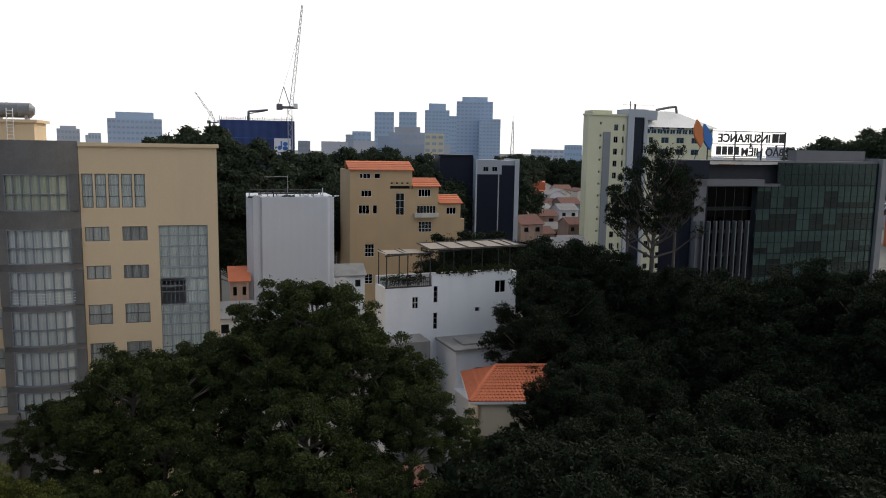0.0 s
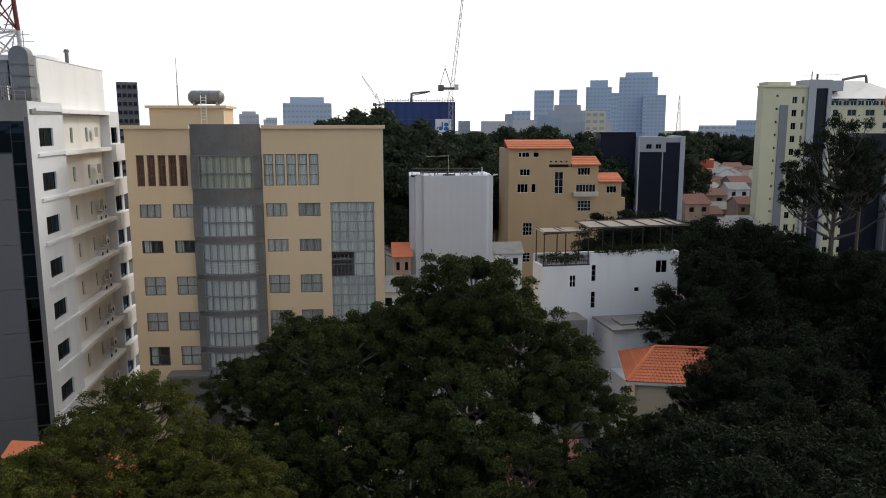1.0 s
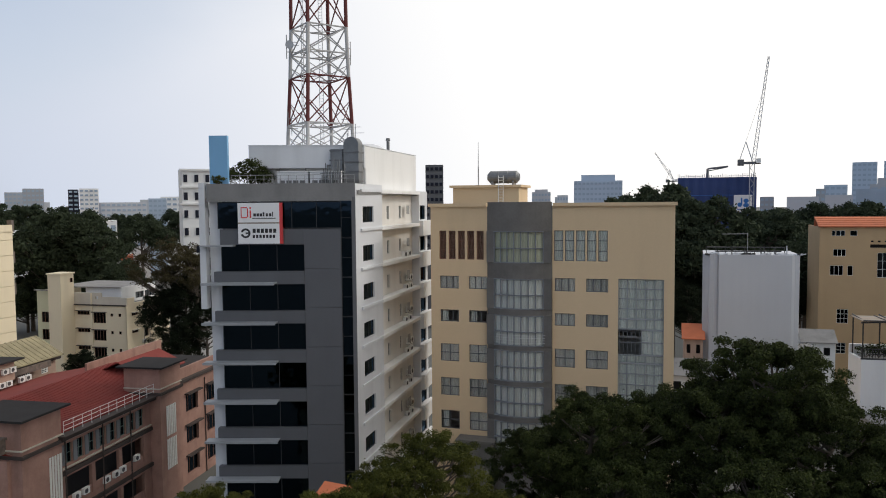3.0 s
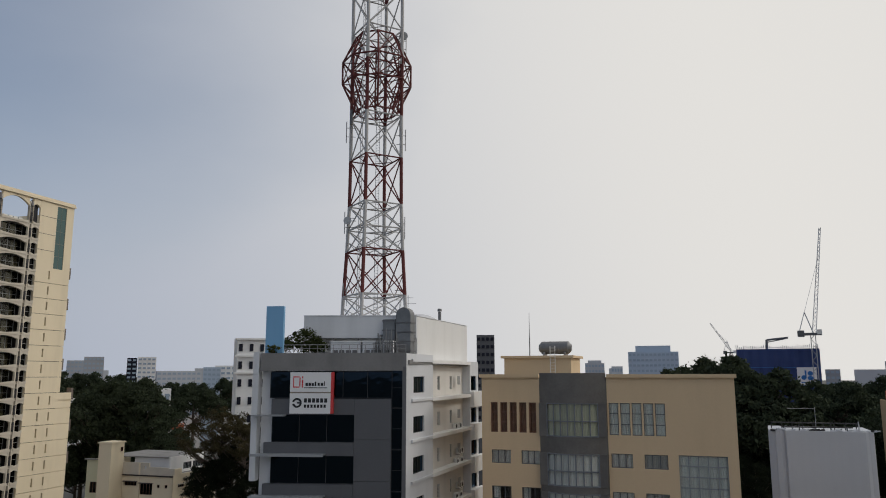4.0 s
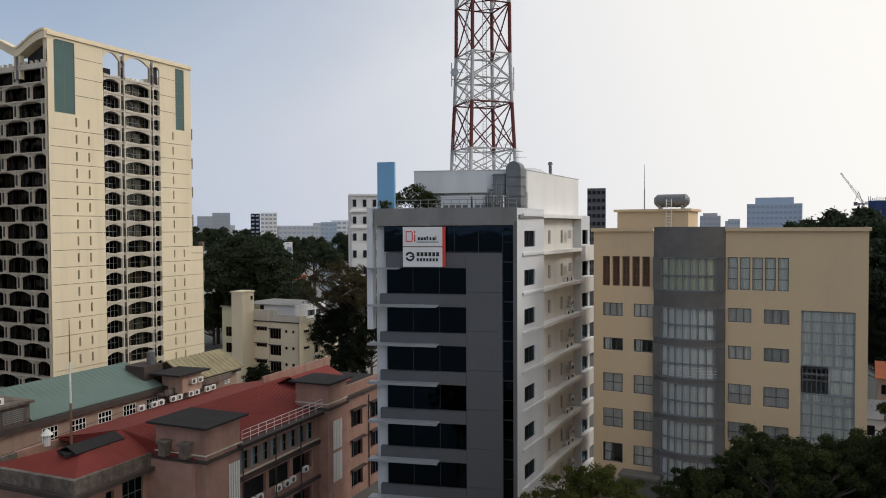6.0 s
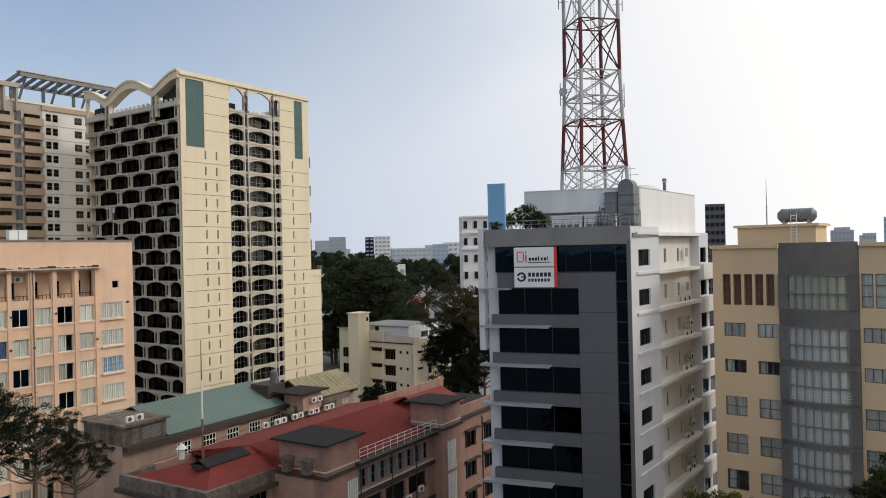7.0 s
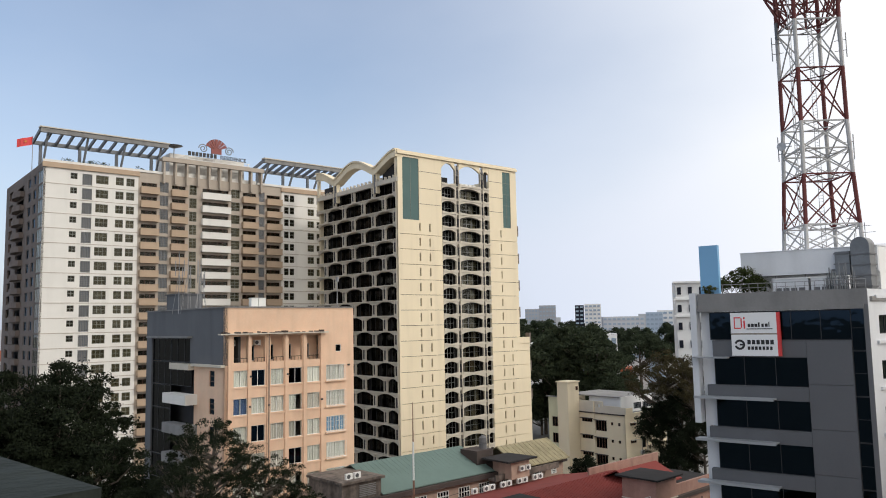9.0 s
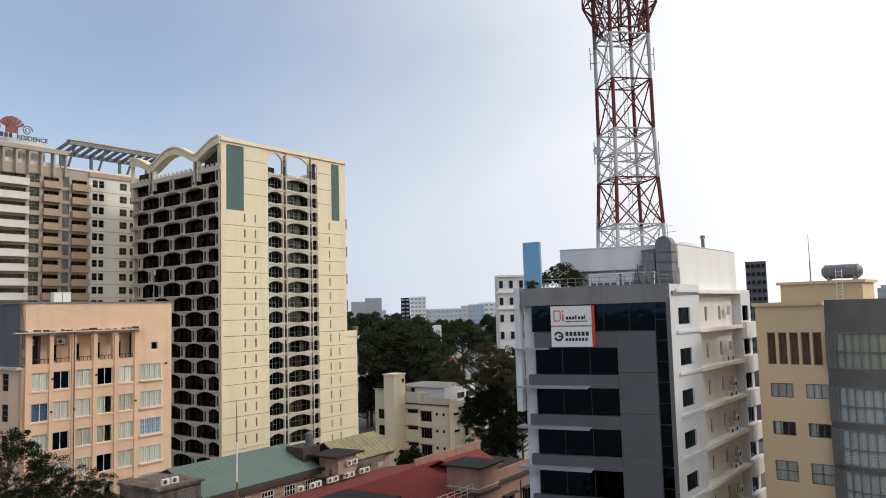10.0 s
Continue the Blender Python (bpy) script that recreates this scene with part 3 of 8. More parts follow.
    for za, zb in wins:
        fr, gl, cu = MB(), MB(), MB()
        m = 7
        uu = [6.75 + (11.5 - 6.75) * i / m for i in range(m + 1)]
        for i in range(m + 1):
            u = uu[i]
            fr.box(u - 0.045, u + 0.045, arc(u) + 0.02, arc(u) + 0.18, za, zb)
        for (a, b) in zip(uu, uu[1:]):
            pa, pb = arc(a), arc(b)
            gl.face((a, pa + 0.16, za), (b, pb + 0.16, za), (b, pb + 0.16, zb), (a, pa + 0.16, zb))
            for q in range(6):
                s0, s1 = q / 6, (q + 1) / 6
                ya, yb = pa + (pb - pa) * s0 + 0.24 + 0.03 * (q % 2), pa + (pb - pa) * s1 + 0.24 + 0.03 * ((q + 1) % 2)
                cu.face((a + (b - a) * s0, ya, za), (a + (b - a) * s1, yb, za), (a + (b - a) * s1, yb, zb), (a + (b - a) * s0, ya, zb))
            for z in (za, zb - 0.08, za + (zb - za) * 0.45):
                fr.prism([(a, z), (b, z), (b, z + 0.08), (a, z + 0.08)], min(pa, pb) + 0.03, max(pa, pb) + 0.2)
        w = f.add("window", fr, "lattice", "curved window band with pale curtains")
        put("pane", gl.mesh("pane", M["g_green"]), w)
        put("curtain", cu.mesh("curtain", M["curtain3" if za > 21 else "curtain"]), w)
        f.add("bay_jamb", MB().box(6.0, 6.72, arc(6.7), 0.0, za, zb), "bay")
        f.add("bay_jamb", MB().box(11.55, 12.25, arc(11.6), 0.0, za, zb), "bay")
    rail = MB()
    for z in (13.7, 13.95, 14.2, 14.45):
        for a, b in zip(us, us[1:]):
            if 6.6 < a < 11.6:
                rail.tube((a, arc(a) - 0.02, z), (b, arc(b) - 0.02, z), 0.02, n=4)
    f.add("railing", rail, "wframe")
    f.add("porch", MB().box(3.3, 6.6, -1.6, 0, GZ, 3.85).box(3.1, 6.9, -1.8, 0, 3.85, 4.1), "bay")
    # penthouse
    f.add("penthouse", MB().box(1.1, 8.1, 5, 10, 26.5, 28.7), "yellow")
    f.add("penthouse_roof", MB().box(0.8, 8.4, 4.7, 10.3, 28.7, 28.95), "yellow")
    return f


yb = yellow_block()
tank = thing("water_tank", *(yb.root.matrix_world @ Vector((6.1, 7, 0))).xy, 17, "horizontal stainless steel water tank on a roof", "water tank", z=28.95)
tb, prof = MB(), [(-1.7, 0.35), (-1.45, 0.60), (-1.4, 0.66), (-0.52, 0.66), (-0.5, 0.69), (-0.45, 0.69), (-0.43, 0.66), (0.43, 0.66), (0.45, 0.69), (0.5, 0.69), (0.52, 0.66), (1.4, 0.66), (1.45, 0.60), (1.7, 0.35)]
for a, ra in prof:
    tb.v += [(a, ra * math.cos(2 * math.pi * k / 20), 0.85 + ra * math.sin(2 * math.pi * k / 20)) for k in range(20)]
for q in range(len(prof) - 1):
    tb.f += [(20 * q + k, 20 * q + (k + 1) % 20, 20 * q + 20 + (k + 1) % 20, 20 * q + 20 + k) for k in range(20)]
tb.f += [tuple(range(19, -1, -1)), tuple(range(len(tb.v) - 20, len(tb.v)))]
part("drum", tb, M["galv"], tank)
for a in (-1.2, 1.0):
    part("cradle", MB().box(a, a + 0.2, -0.6, 0.6, 0, 0.4), M["steel"], tank)
lad = thing("ladder", *(yb.root.matrix_world @ Vector((6.3, 4.6, 0))).xy, 17, "white steel ladder up to a roof tank", "ladder", z=26.5)
lb = MB().tube((-0.25, 0, 0), (-0.25, 0.1, 3.4), 0.035).tube((0.25, 0, 0), (0.25, 0.1, 3.4), 0.035)
for i in range(11):
    lb.tube((-0.25, 0.03, 0.2 + i * 0.3), (0.25, 0.03, 0.2 + i * 0.3), 0.022, n=4)
part("ladder_frame", lb, M["wframe"], lad)
mast = thing("roof_mast", *(yb.root.matrix_world @ Vector((3.4, 6.8, 0))).xy, 17, "thin grey lightning rod on a roof", "mast", z=28.95)
part("rod", MB().tube((0, 0, 0), (0, 0, 2.0), 0.06).tube((0, 0, 2.0), (0, 0, 4.6), 0.04, 0.02), M["steel"], mast)


# ---- white and grey office tower block with signs ----
KC = (-44.06, 51.79)


def career_block():
    r = thing("office_tower", KC[0], KC[1], 0, "white office block with a dark glass front and floor ledges", "building")
    f = Face(r, 0, 0, 33)
    # front: x runs from -13.4 to 0
    rows = [(23.5 - 3.59 * i - 2.45, 23.5 - 3.59 * i) for i in range(8)]
    f.add("front_wall", MB().box(-13.4, 0, 0.9, 1.2, GZ, 27.4), "dark")
    f.add("parapet", MB().box(-13.4, -0.02, -0.05, 0.4, 27.75, 29.0).box(-13.4, -0.3, -0.25, 0.3, 27.4, 27.75), "ledge")
    f.add("cladding_panel", MB().box(-12.3, -4.7, 0.0, 0.5, 23.5, 24.9), "clad", "grey metal cladding panel")
    for i in range(9):
        z1, z0 = 24.9 - 3.59 * i, max(GZ, 24.9 - 3.59 * (i + 1) + 0.03)
        f.add("cladding_panel", MB().box(-4.68, -1.35, -0.02, 0.5, z0, z1), "clad")
    f.add("edge_pier", MB().box(-0.35, 0.0, -0.12, 0.5, GZ, 27.75), "clad2")
    f.add("end_fin", MB().box(-14.1, -13.55, -0.15, 0.9, 17.7, 29.1), "whitegrey", "white rendered end fin")
    f.add("end_wall", MB().box(-13.6, -13.2, 1.2, 16, GZ, 27.4).box(-13.4, -12.3, 0.6, 1.0, GZ, 27.4), "whitegrey")
    for k, (za, zb) in enumerate(rows):
        if zb < GZ + 1:
            break
        if k > 0:
            f.add("spandrel", MB().box(-12.9, -4.7, -0.05, 0.5, zb, zb + 1.14), "clad")
            f.add("ledge", MB().box(-13.8 if k > 1 else -13.4, -7.2, -1.15, 0.0, zb + 0.10, zb + 0.2).box(-13.8, -7.2, -1.2, -1.12, zb + 0.02, zb + 0.24), "sparerib", "thin white projecting sun ledge")
        else:
            f.add("ledge", MB().box(-13.9, -10.9, -0.9, 0.0, 23.38, 23.5), "sparerib")
        f.window(-12.3, za, 7.6, zb - za, 3, 1, "black", "g_dark", y=0.3, fw=0.05)
    f.window(-12.5, 24.95, 11.2, 2.4, 5, 1, "black", "g_dark", y=0.1, fw=0.05)
    for i in range(10):
        z0 = 24.1 - 3.59 * i
        if z0 > GZ:
            f.window(-1.33, z0, 0.98, min(3.55, 27.7 - z0), 1, 2, "black", "g_dark", y=0.06, fw=0.04)
    # right side
    s = Face(r, 0, 0, 109)
    tops = [26.87 - 3.62 * i for i in range(10) if 26.87 - 3.62 * i > GZ + 2]
    holes = [(1.8, 4.7, t - 1.5, t) for t in tops]
    s.wall(0, 7.2, GZ, 28.95, holes, "whitegrey", 0.3)
    bal = [(20.4, 22.6, t - 1.65, t) for t in tops]
    s.wall(20.0, 23.4, GZ, 28.5, bal, "whitegrey", 0.3)
    slit = [(a, a + 0.7, t - 1.4, t) for t in tops for a in (8.1, 11.2, 15.3)]
    s.wall(7.2, 20.0, GZ, 28.4, slit, "sherwhite", 0.3, y=0.9)
    s.add("return_wall", MB().box(6.9, 7.2, 0.3, 1.2, GZ, 28.4).box(20.0, 20.3, 0.3, 1.2, GZ, 28.4), "whitegrey")
    s.add("back_wall", MB().box(23.1, 23.4, 0.3, 14, GZ, 28.4), "whitegrey")
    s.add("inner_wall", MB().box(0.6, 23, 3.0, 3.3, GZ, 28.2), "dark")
    for t in tops:
        s.window(1.8, t - 1.5, 2.9, 1.5, 2, 1, "black", "g_dark", y=0.15)
        s.window(20.4, t - 1.65, 2.2, 1.65, 1, 1, "black", "g_dark", y=0.12)
        for a in (8.1, 11.2, 15.3):
            s.window(a, t - 1.4, 0.7, 1.4, 1, 1, "frame", "g_dark", y=1.05)
        s.add("sill_band", MB().box(1.2, 6.8, -0.18, 0.0, t + 1.35, t + 1.6), "whitegrey")
        s.add("floor_ledge", MB().box(6.8, 20.0, -0.12, 0.9, t + 1.25, t + 1.6), "white")
        # rounded balcony slab at the far corner
        s.add("balcony", MB().box(20.0, 24.2, -0.5, 0.0, t - 3.5, t - 1.75), "white")
        s.add("casement", MB().prism([(16.6, t - 0.9), (17.5, t - 0.95), (17.5, t), (16.6, t)], 0.4, 0.44), "frame")
    poly = [(f.m @ Vector((-13.4, 0.4, 0))).xy, (0.05, 0.4), (s.m @ Vector((23.2, 0.3, 0))).xy, (s.m @ Vector((23.2, 13.5, 0))).xy]
    part("roof", MB().slab([tuple(p) for p in poly], 28.0 - GZ, 28.35 - GZ), M["ledge"], r)
    return r, f, s, tops


kr, kf, ks, ktops = career_block()
for i, t in enumerate(ktops[1:]):
    for j in range(2):
        mw = kr.matrix_world @ ks.at(16.4 + 1.5 * j + 0.4 * (i % 2), 0.62, t - 2.2 + (0 if i else 0.1), 0)
        air_conditioner(mw)
        if i > 0:
            air_conditioner(kr.matrix_world @ ks.at(17.6 + 0.8 * j, 0.62, t - 1.2, 0))


def at_front(u, v, z):
    return (kr.matrix_world @ kf.m) @ Vector((u, v, z))


def at_side(u, v, z):
    return (kr.matrix_world @ ks.m) @ Vector((u, v, z))


def loose(name, p, ang, label, category, group=""):
    return thing(name, p.x, p.y, ang, label, category, z=p.z, group=group)


# sign with two panels
sg = loose("sign_board", at_front(-10.54, -0.35, 23.6), 33, "white two-panel sign with red and black marks", "sign")
part("panel", MB().box(0, 3.74, 0, 0.3, 1.92, 3.67), M["signwhite"], sg)
part("panel", MB().box(0, 3.74, 0, 0.3, 0, 1.80), M["signwhite"], sg)
part("divider", MB().box(0, 3.74, 0.02, 0.28, 1.80, 1.92), M["canvas"], sg)
part("red_edge", MB().box(3.74, 4.0, 0.0, 0.3, 0, 3.67), M["signred"], sg)
part("red_mark", MB().box(0.28, 0.36, -0.02, 0, 2.3, 3.3).box(0.36, 0.85, -0.02, 0, 3.2, 3.3).box(0.36, 0.85, -0.02, 0, 2.3, 2.4).box(0.85, 0.95, -0.02, 0, 2.4, 3.2).box(1.08, 1.2, -0.02, 0, 2.3, 3.0).box(1.08, 1.2, -0.02, 0, 3.12, 3.3), M["signred"], sg)
for i, (w, h) in enumerate(((0.22, 0.3), (0.22, 0.3), (0.22, 0.3), (0.14, 0.42), (0.18, 0.3), (0.22, 0.3), (0.08, 0.45))):
    part("letter_bar", MB().box(1.42 + i * 0.28, 1.42 + i * 0.28 + w, -0.02, 0, 2.45, 2.45 + h * 0.9), M["signblack"], sg)
part("underline", MB().box(1.3, 3.4, -0.02, 0, 2.25, 2.32), M["signblack"], sg)
rb = MB()
for i in range(24):
    a0, a1 = 2 * math.pi * i / 24, 2 * math.pi * (i + 1) / 24
    if not 10 < i < 13:
        rb.prism([(0.68 + q * math.cos(w), 0.95 + q * math.sin(w)) for q, w in ((0.26, a0), (0.44, a0), (0.44, a1), (0.26, a1))], -0.02, 0)
rb.box(0.68, 1.05, -0.025, -0.001, 0.88, 1.02)
part("round_mark", rb, M["signblack"], sg)
for i in range(6):
    part("letter_bar", MB().box(1.32 + i * 0.37, 1.32 + i * 0.37 + 0.27, -0.02, 0, 0.98, 1.35), M["signblack"], sg)
for i in range(7):
    part("letter_bar", MB().box(1.32 + i * 0.30, 1.32 + i * 0.30 + 0.2, -0.02, 0, 0.52, 0.8), M["signblack"], sg)

# roof of the tower block
bp = loose("blue_pylon", at_front(-13.4, 1.0, 28.9), 33, "sky blue painted upright slab on a roof", "pylon")
part("slab", MB().box(0, 1.65, 0, 0.5, -0.6, 4.5), M["skyblue"], bp)
bx = thing("plant_room", 0, 0, 0, "white rendered rooftop plant room", "plant room", z=28.3)
F1, F2, B2 = at_front(-10.6, 4.0, 0).xy, at_side(4.8, 0.9, 0).xy, at_side(21.9, 0.9, 0).xy
B1 = F1 + (B2 - F2) * 0.8
back = (B2 - F2).normalized()
part("shell", MB().slab([tuple(F1 + back * 1.6), tuple(F2 + back * 0.3), tuple(B2), tuple(B1)], 0.0, 4.35), M["white"], bx)
part("front_panel", MB().slab([tuple(F1), tuple(F2), tuple(F2 + back * 0.28), tuple(F1 + back * 1.55)], 2.25, 4.37), M["whitegrey"], bx, "pale grey panel wall hung over an open gap")
for k in range(5):
    p = F1.lerp(F2, 0.04 + 0.22 * k) + back * 0.2
    part("panel_post", MB().tube((*p, 0.0), (*p, 2.3), 0.07, n=6), M["steel"], bx)
cpt = [F1, F2, B2, B1]
cc = sum(cpt, Vector((0, 0))) / 4
part("coping", MB().slab([tuple(cc + (p - cc) * 1.006) for p in cpt], 4.38, 4.45), M["whitegrey"], bx)
fd = (F2 - F1).normalized()
fn = Vector((fd.y, -fd.x))
for k, (a, w, z) in enumerate(((3.0, 2.6, 1.75), (7.4, 3.4, 2.4))):
    p = F1 + fd * a + fn * 0.02
    q = p + fd * w
    part("louvre", MB().slab([tuple(p), tuple(q), tuple(q + fn * 0.25), tuple(p + fn * 0.25)], z, z + 0.16), M["clad2"], bx)
du = loose("air_duct", at_side(3.6, 1.0, 28.3), 19, "large galvanised air duct bent over a roof edge", "duct")
part("duct_run", MB().box(-1.3, 0.2, -0.6, 0.5, 0.2, 4.35), M["galv"], du)
part("duct_run", MB().box(-2.7, -1.5, -0.4, 0.7, 0.5, 4.0), M["galv"], du)
for z in (0.9, 1.8, 2.7, 3.6):
    part("flange", MB().box(-1.38, 0.28, -0.68, 0.58, z, z + 0.1), M["clad2"], du)
    part("flange", MB().box(-2.78, -1.42, -0.48, 0.78, z + 0.2, z + 0.3), M["clad2"], du)
part("duct_bend", MB().prism([(-0.55 + 0.75 * math.cos(math.pi * i / 12), 4.35 + 0.75 * math.sin(math.pi * i / 12)) for i in range(13)], -0.6, 0.5), M["galv"], du)
for i, u in enumerate((-5.9, -2.9)):
    un = loose("roof_unit", at_front(u, 1.4, 28.3), 33, "pale grey rooftop cooling unit", "cooling unit", "rooftop cooling units")
    part("casing", MB().box(-1.4, 1.4, 0, 1.6, 0.15, 1.75), M["whitegrey"], un)
    part("lid", MB().box(-1.46, 1.46, -0.06, 1.66, 1.75, 1.85), M["white"], un)
    for k in range(4):
        part("grille", MB().box(-1.2 + 0.62 * k, -0.72 + 0.62 * k, -0.03, 0, 0.4, 1.0), M["clad2"], un)
rl = loose("roof_railing", at_front(-11.2, 0.2, 29.0), 33, "thin grey steel railing along a parapet", "railing")
rr = MB()
for i in range(16):
    rr.tube((i * 0.74, 0, 0), (i * 0.74, 0, 0.75), 0.025, n=4)
rr.tube((0, 0, 0.75), (11.1, 0, 0.75), 0.03, n=4).tube((0, 0, 0.4), (11.1, 0, 0.4), 0.02, n=4)
part("rail_frame", rr, M["steel"], rl)
cp = loose("pipe_stack", at_front(-2.2, 1.2, 28.4), 33, "bundle of dark vertical roof pipes and brackets", "pipes")
prng = random.Random(8)
for i in range(15):
    u = -0.9 + i * 0.15
    part("pipe", MB().tube((u, prng.uniform(-0.3, 0.3), 0), (u, prng.uniform(-0.3, 0.3), prng.uniform(1.6, 2.9)), 0.05, n=5), M["galv"], cp)
for z in (0.5, 1.0, 1.5):
    part("bracket", MB().tube((-1.1, -0.2, z), (1.5, -0.2, z + 0.1), 0.04, n=5), M["galv"], cp)
ch = loose("flue", at_side(19.5, 3.5, 32.7), 0, "dark cowled flue pipe on a roof", "flue")
part("pipe", MB().tube((0, 0, 0), (0, 0, 1.6), 0.18, n=10).tube((0, 0, 1.65), (0, 0, 1.95), 0.28, 0.22, 10), M["clad2"], ch)
an = loose("antenna", at_side(8.0, 3.0, 32.72), 20, "thin grey television aerial on a roof", "antenna")
ab = MB().tube((0, 0, 0), (0, 0, 2.4), 0.035, n=5).tube((-0.7, 0, 2.1), (0.5, 0, 2.1), 0.02, n=4).tube((-0.5, 0, 1.5), (0.9, 0, 1.5), 0.02, n=4).tube((-0.9, 0, 0), (-0.9, 0, 1.5), 0.04, n=5)
for i in range(5):
    ab.tube((-0.5 + i * 0.25, -0.3, 2.1), (-0.5 + i * 0.25, 0.3, 2.1), 0.014, n=4)
part("aerial", ab, M["steel"], an)
dm = loose("roof_dome", at_side(13.5, 4.0, 32.7), 0, "low white domed rooflight", "rooflight")
dmb = MB()
for k in range(4):
    a0, a1 = math.pi / 2 * k / 4, math.pi / 2 * (k + 1) / 4
    dmb.tube((0, 0, 0.9 * math.sin(a0)), (0, 0, 0.9 * math.sin(a1)), 2.2 * math.cos(a0), max(0.05, 2.2 * math.cos(a1)), 18)
part("dome", dmb, M["whitegrey"], dm)


# ---- lattice tower ----
def lattice_tower():
    d, az = 78.5, 42.93
    r = thing("lattice_tower", -d * math.sin(radians(az)), d * math.cos(radians(az)), 0, "tall red and white lattice telecom tower with antennas", "telecom tower", z=28.3)
    rot = az + 24.8
    # level, half width, colour of the leg below the next level
    lev = [(0.0, 2.62), (4.5, 2.50), (6.9, 2.42), (11.6, 2.22), (14.0, 2.15), (16.6, 2.08), (21.7, 2.05), (26.4, 2.05), (32.3, 2.05), (36.3, 2.05), (41.0, 2.05), (46.0, 2.05), (52.0, 2.0)]
    col = ["towwhite", "towwhite", "towred", "towwhite", "towwhite", "towred", "towwhite", "towred", "towwhite", "towwhite", "towred", "towred"]

    def corner(h, k):
        w = radians(rot + 45 + 90 * k)
        return Vector((math.cos(w), math.sin(w), 0)) * h * math.sqrt(2)

    for i, c in enumerate(col):
        (z0, h0), (z1, h1) = lev[i], lev[i + 1]
        for k in range(4):
            a, b = corner(h0, k) + Vector((0, 0, z0)), corner(h1, k) + Vector((0, 0, z1))
            a2, b2 = corner(h0, (k + 1) % 4) + Vector((0, 0, z0)), corner(h1, (k + 1) % 4) + Vector((0, 0, z1))
            part("leg", MB().tube(a, b, 0.19, n=7), M[c], r)
            br = MB().tube(a, b2, 0.075, n=5).tube(a2, b, 0.075, n=5).tube(b, b2, 0.085, n=5)
            if i in (1, 2, 3):
                br.tube((a + a2) / 2, (a + b) / 2, 0.05, n=4).tube((a + a2) / 2, (a2 + b2) / 2, 0.05, n=4)
            part("brace", br, M[c], r)
        h = MB()
        for k in range(4):
            m0 = (corner(h1, k) + corner(h1, (k + 1) % 4)) / 2 + Vector((0, 0, z1))
            m1 = (corner(h1, k + 1) + corner(h1, (k + 2) % 4)) / 2 + Vector((0, 0, z1))
            h.tube(m0, m1, 0.05, n=4)
        part("diaphragm", h, M[c], r)
    # eight-sided antenna cage
    zc = [(27.0, 2.3), (30.1, 3.75), (32.6, 3.75), (35.6, 2.3)]
    cage = MB()
    rings = [[Vector((q * math.cos(radians(rot + 22.5 + 45 * k)), q * math.sin(radians(rot + 22.5 + 45 * k)), z)) for k in range(8)] for z, q in zc]
    for g in rings:
        for k in range(8):
            cage.tube(g[k], g[(k + 1) % 8], 0.10, n=5)
    for ga, gb in zip(rings, rings[1:]):
        for k in range(8):
            cage.tube(ga[k], gb[k], 0.11, n=5)
            cage.tube(ga[k], gb[(k + 1) % 8], 0.06, n=4)
            cage.tube(ga[(k + 1) % 8], gb[k], 0.06, n=4)
    for k in range(8):
        cage.tube(rings[1][k], rings[1][k] * 0.5 + Vector((0, 0, 15.05)), 0.06, n=4)
        cage.tube(rings[2][k], rings[2][k] * 0.5 + Vector((0, 0, 16.3)), 0.06, n=4)
    part("antenna_cage", cage, M["towred"], r, "dark red octagonal antenna cage")
    pl = MB()
    for k in range(8):
        pl.tube(rings[3][k] + Vector((0, 0, 10.6)), rings[3][(k + 1) % 8] + Vector((0, 0, 10.6)), 0.1, n=4)
    pl.slab([tuple((rings[3][k]).xy) for k in range(8)], 46.0, 46.12)
    part("platform", pl, M["black"], r, "dark walkway platform")
    # ladder
    la, ang = MB(), radians(rot + 180)
    e = Vector((math.cos(ang), math.sin(ang), 0))
    sd = Vector((-e.y, e.x, 0))
    base = e * 2.9 + sd * 2.3
    for s in (-0.22, 0.22):
        la.tube(base + sd * s, base * 0.8 + sd * s + Vector((0, 0, 46)), 0.035, n=4)
    for i in range(110):
        p = base * (1 - 0.2 * i / 110) + Vector((0, 0, 0.42 * i))
        la.tube(p - sd * 0.22, p + sd * 0.22, 0.02, n=3)
    part("ladder", la, M["towwhite"], r)
    lc = MB()
    for s in (-0.25, 0.25):
        lc.tube((s, 0.3, 0), (s, 0.3, 46), 0.035, n=4)
    for i in range(150):
        lc.tube((-0.25, 0.3, 0.3 * i), (0.25, 0.3, 0.3 * i), 0.018, n=3)
    part("cable_ladder", lc, M["steel"], r)
    # antennas
    side = Vector((math.cos(radians(az)), math.sin(radians(az)), 0))
    for s, z in ((-1, 5.8), (1, 5.8), (1, 13.0), (-1, 13.5), (1, 22.8), (-1, 23.5), (1, 33.8)):
        q = side * s * 3.2 + Vector((0, 0, z))
        w = MB().tube(q, q + Vector((0, 0, 2.4)), 0.05, n=5).tube(q + side * -s * 1.0 + Vector((0, 0, 0.7)), q + Vector((0, 0, 0.7)), 0.035, n=4).tube(q + side * -s * 1.0 + Vector((0, 0, 1.7)), q + Vector((0, 0, 1.7)), 0.035, n=4)
        w.tube(q + side * -s * 0.35, q + side * -s * 0.35 + Vector((0, 0, 2.0)), 0.04, n=4)
        part("whip_antenna", w, M["steel"], r)
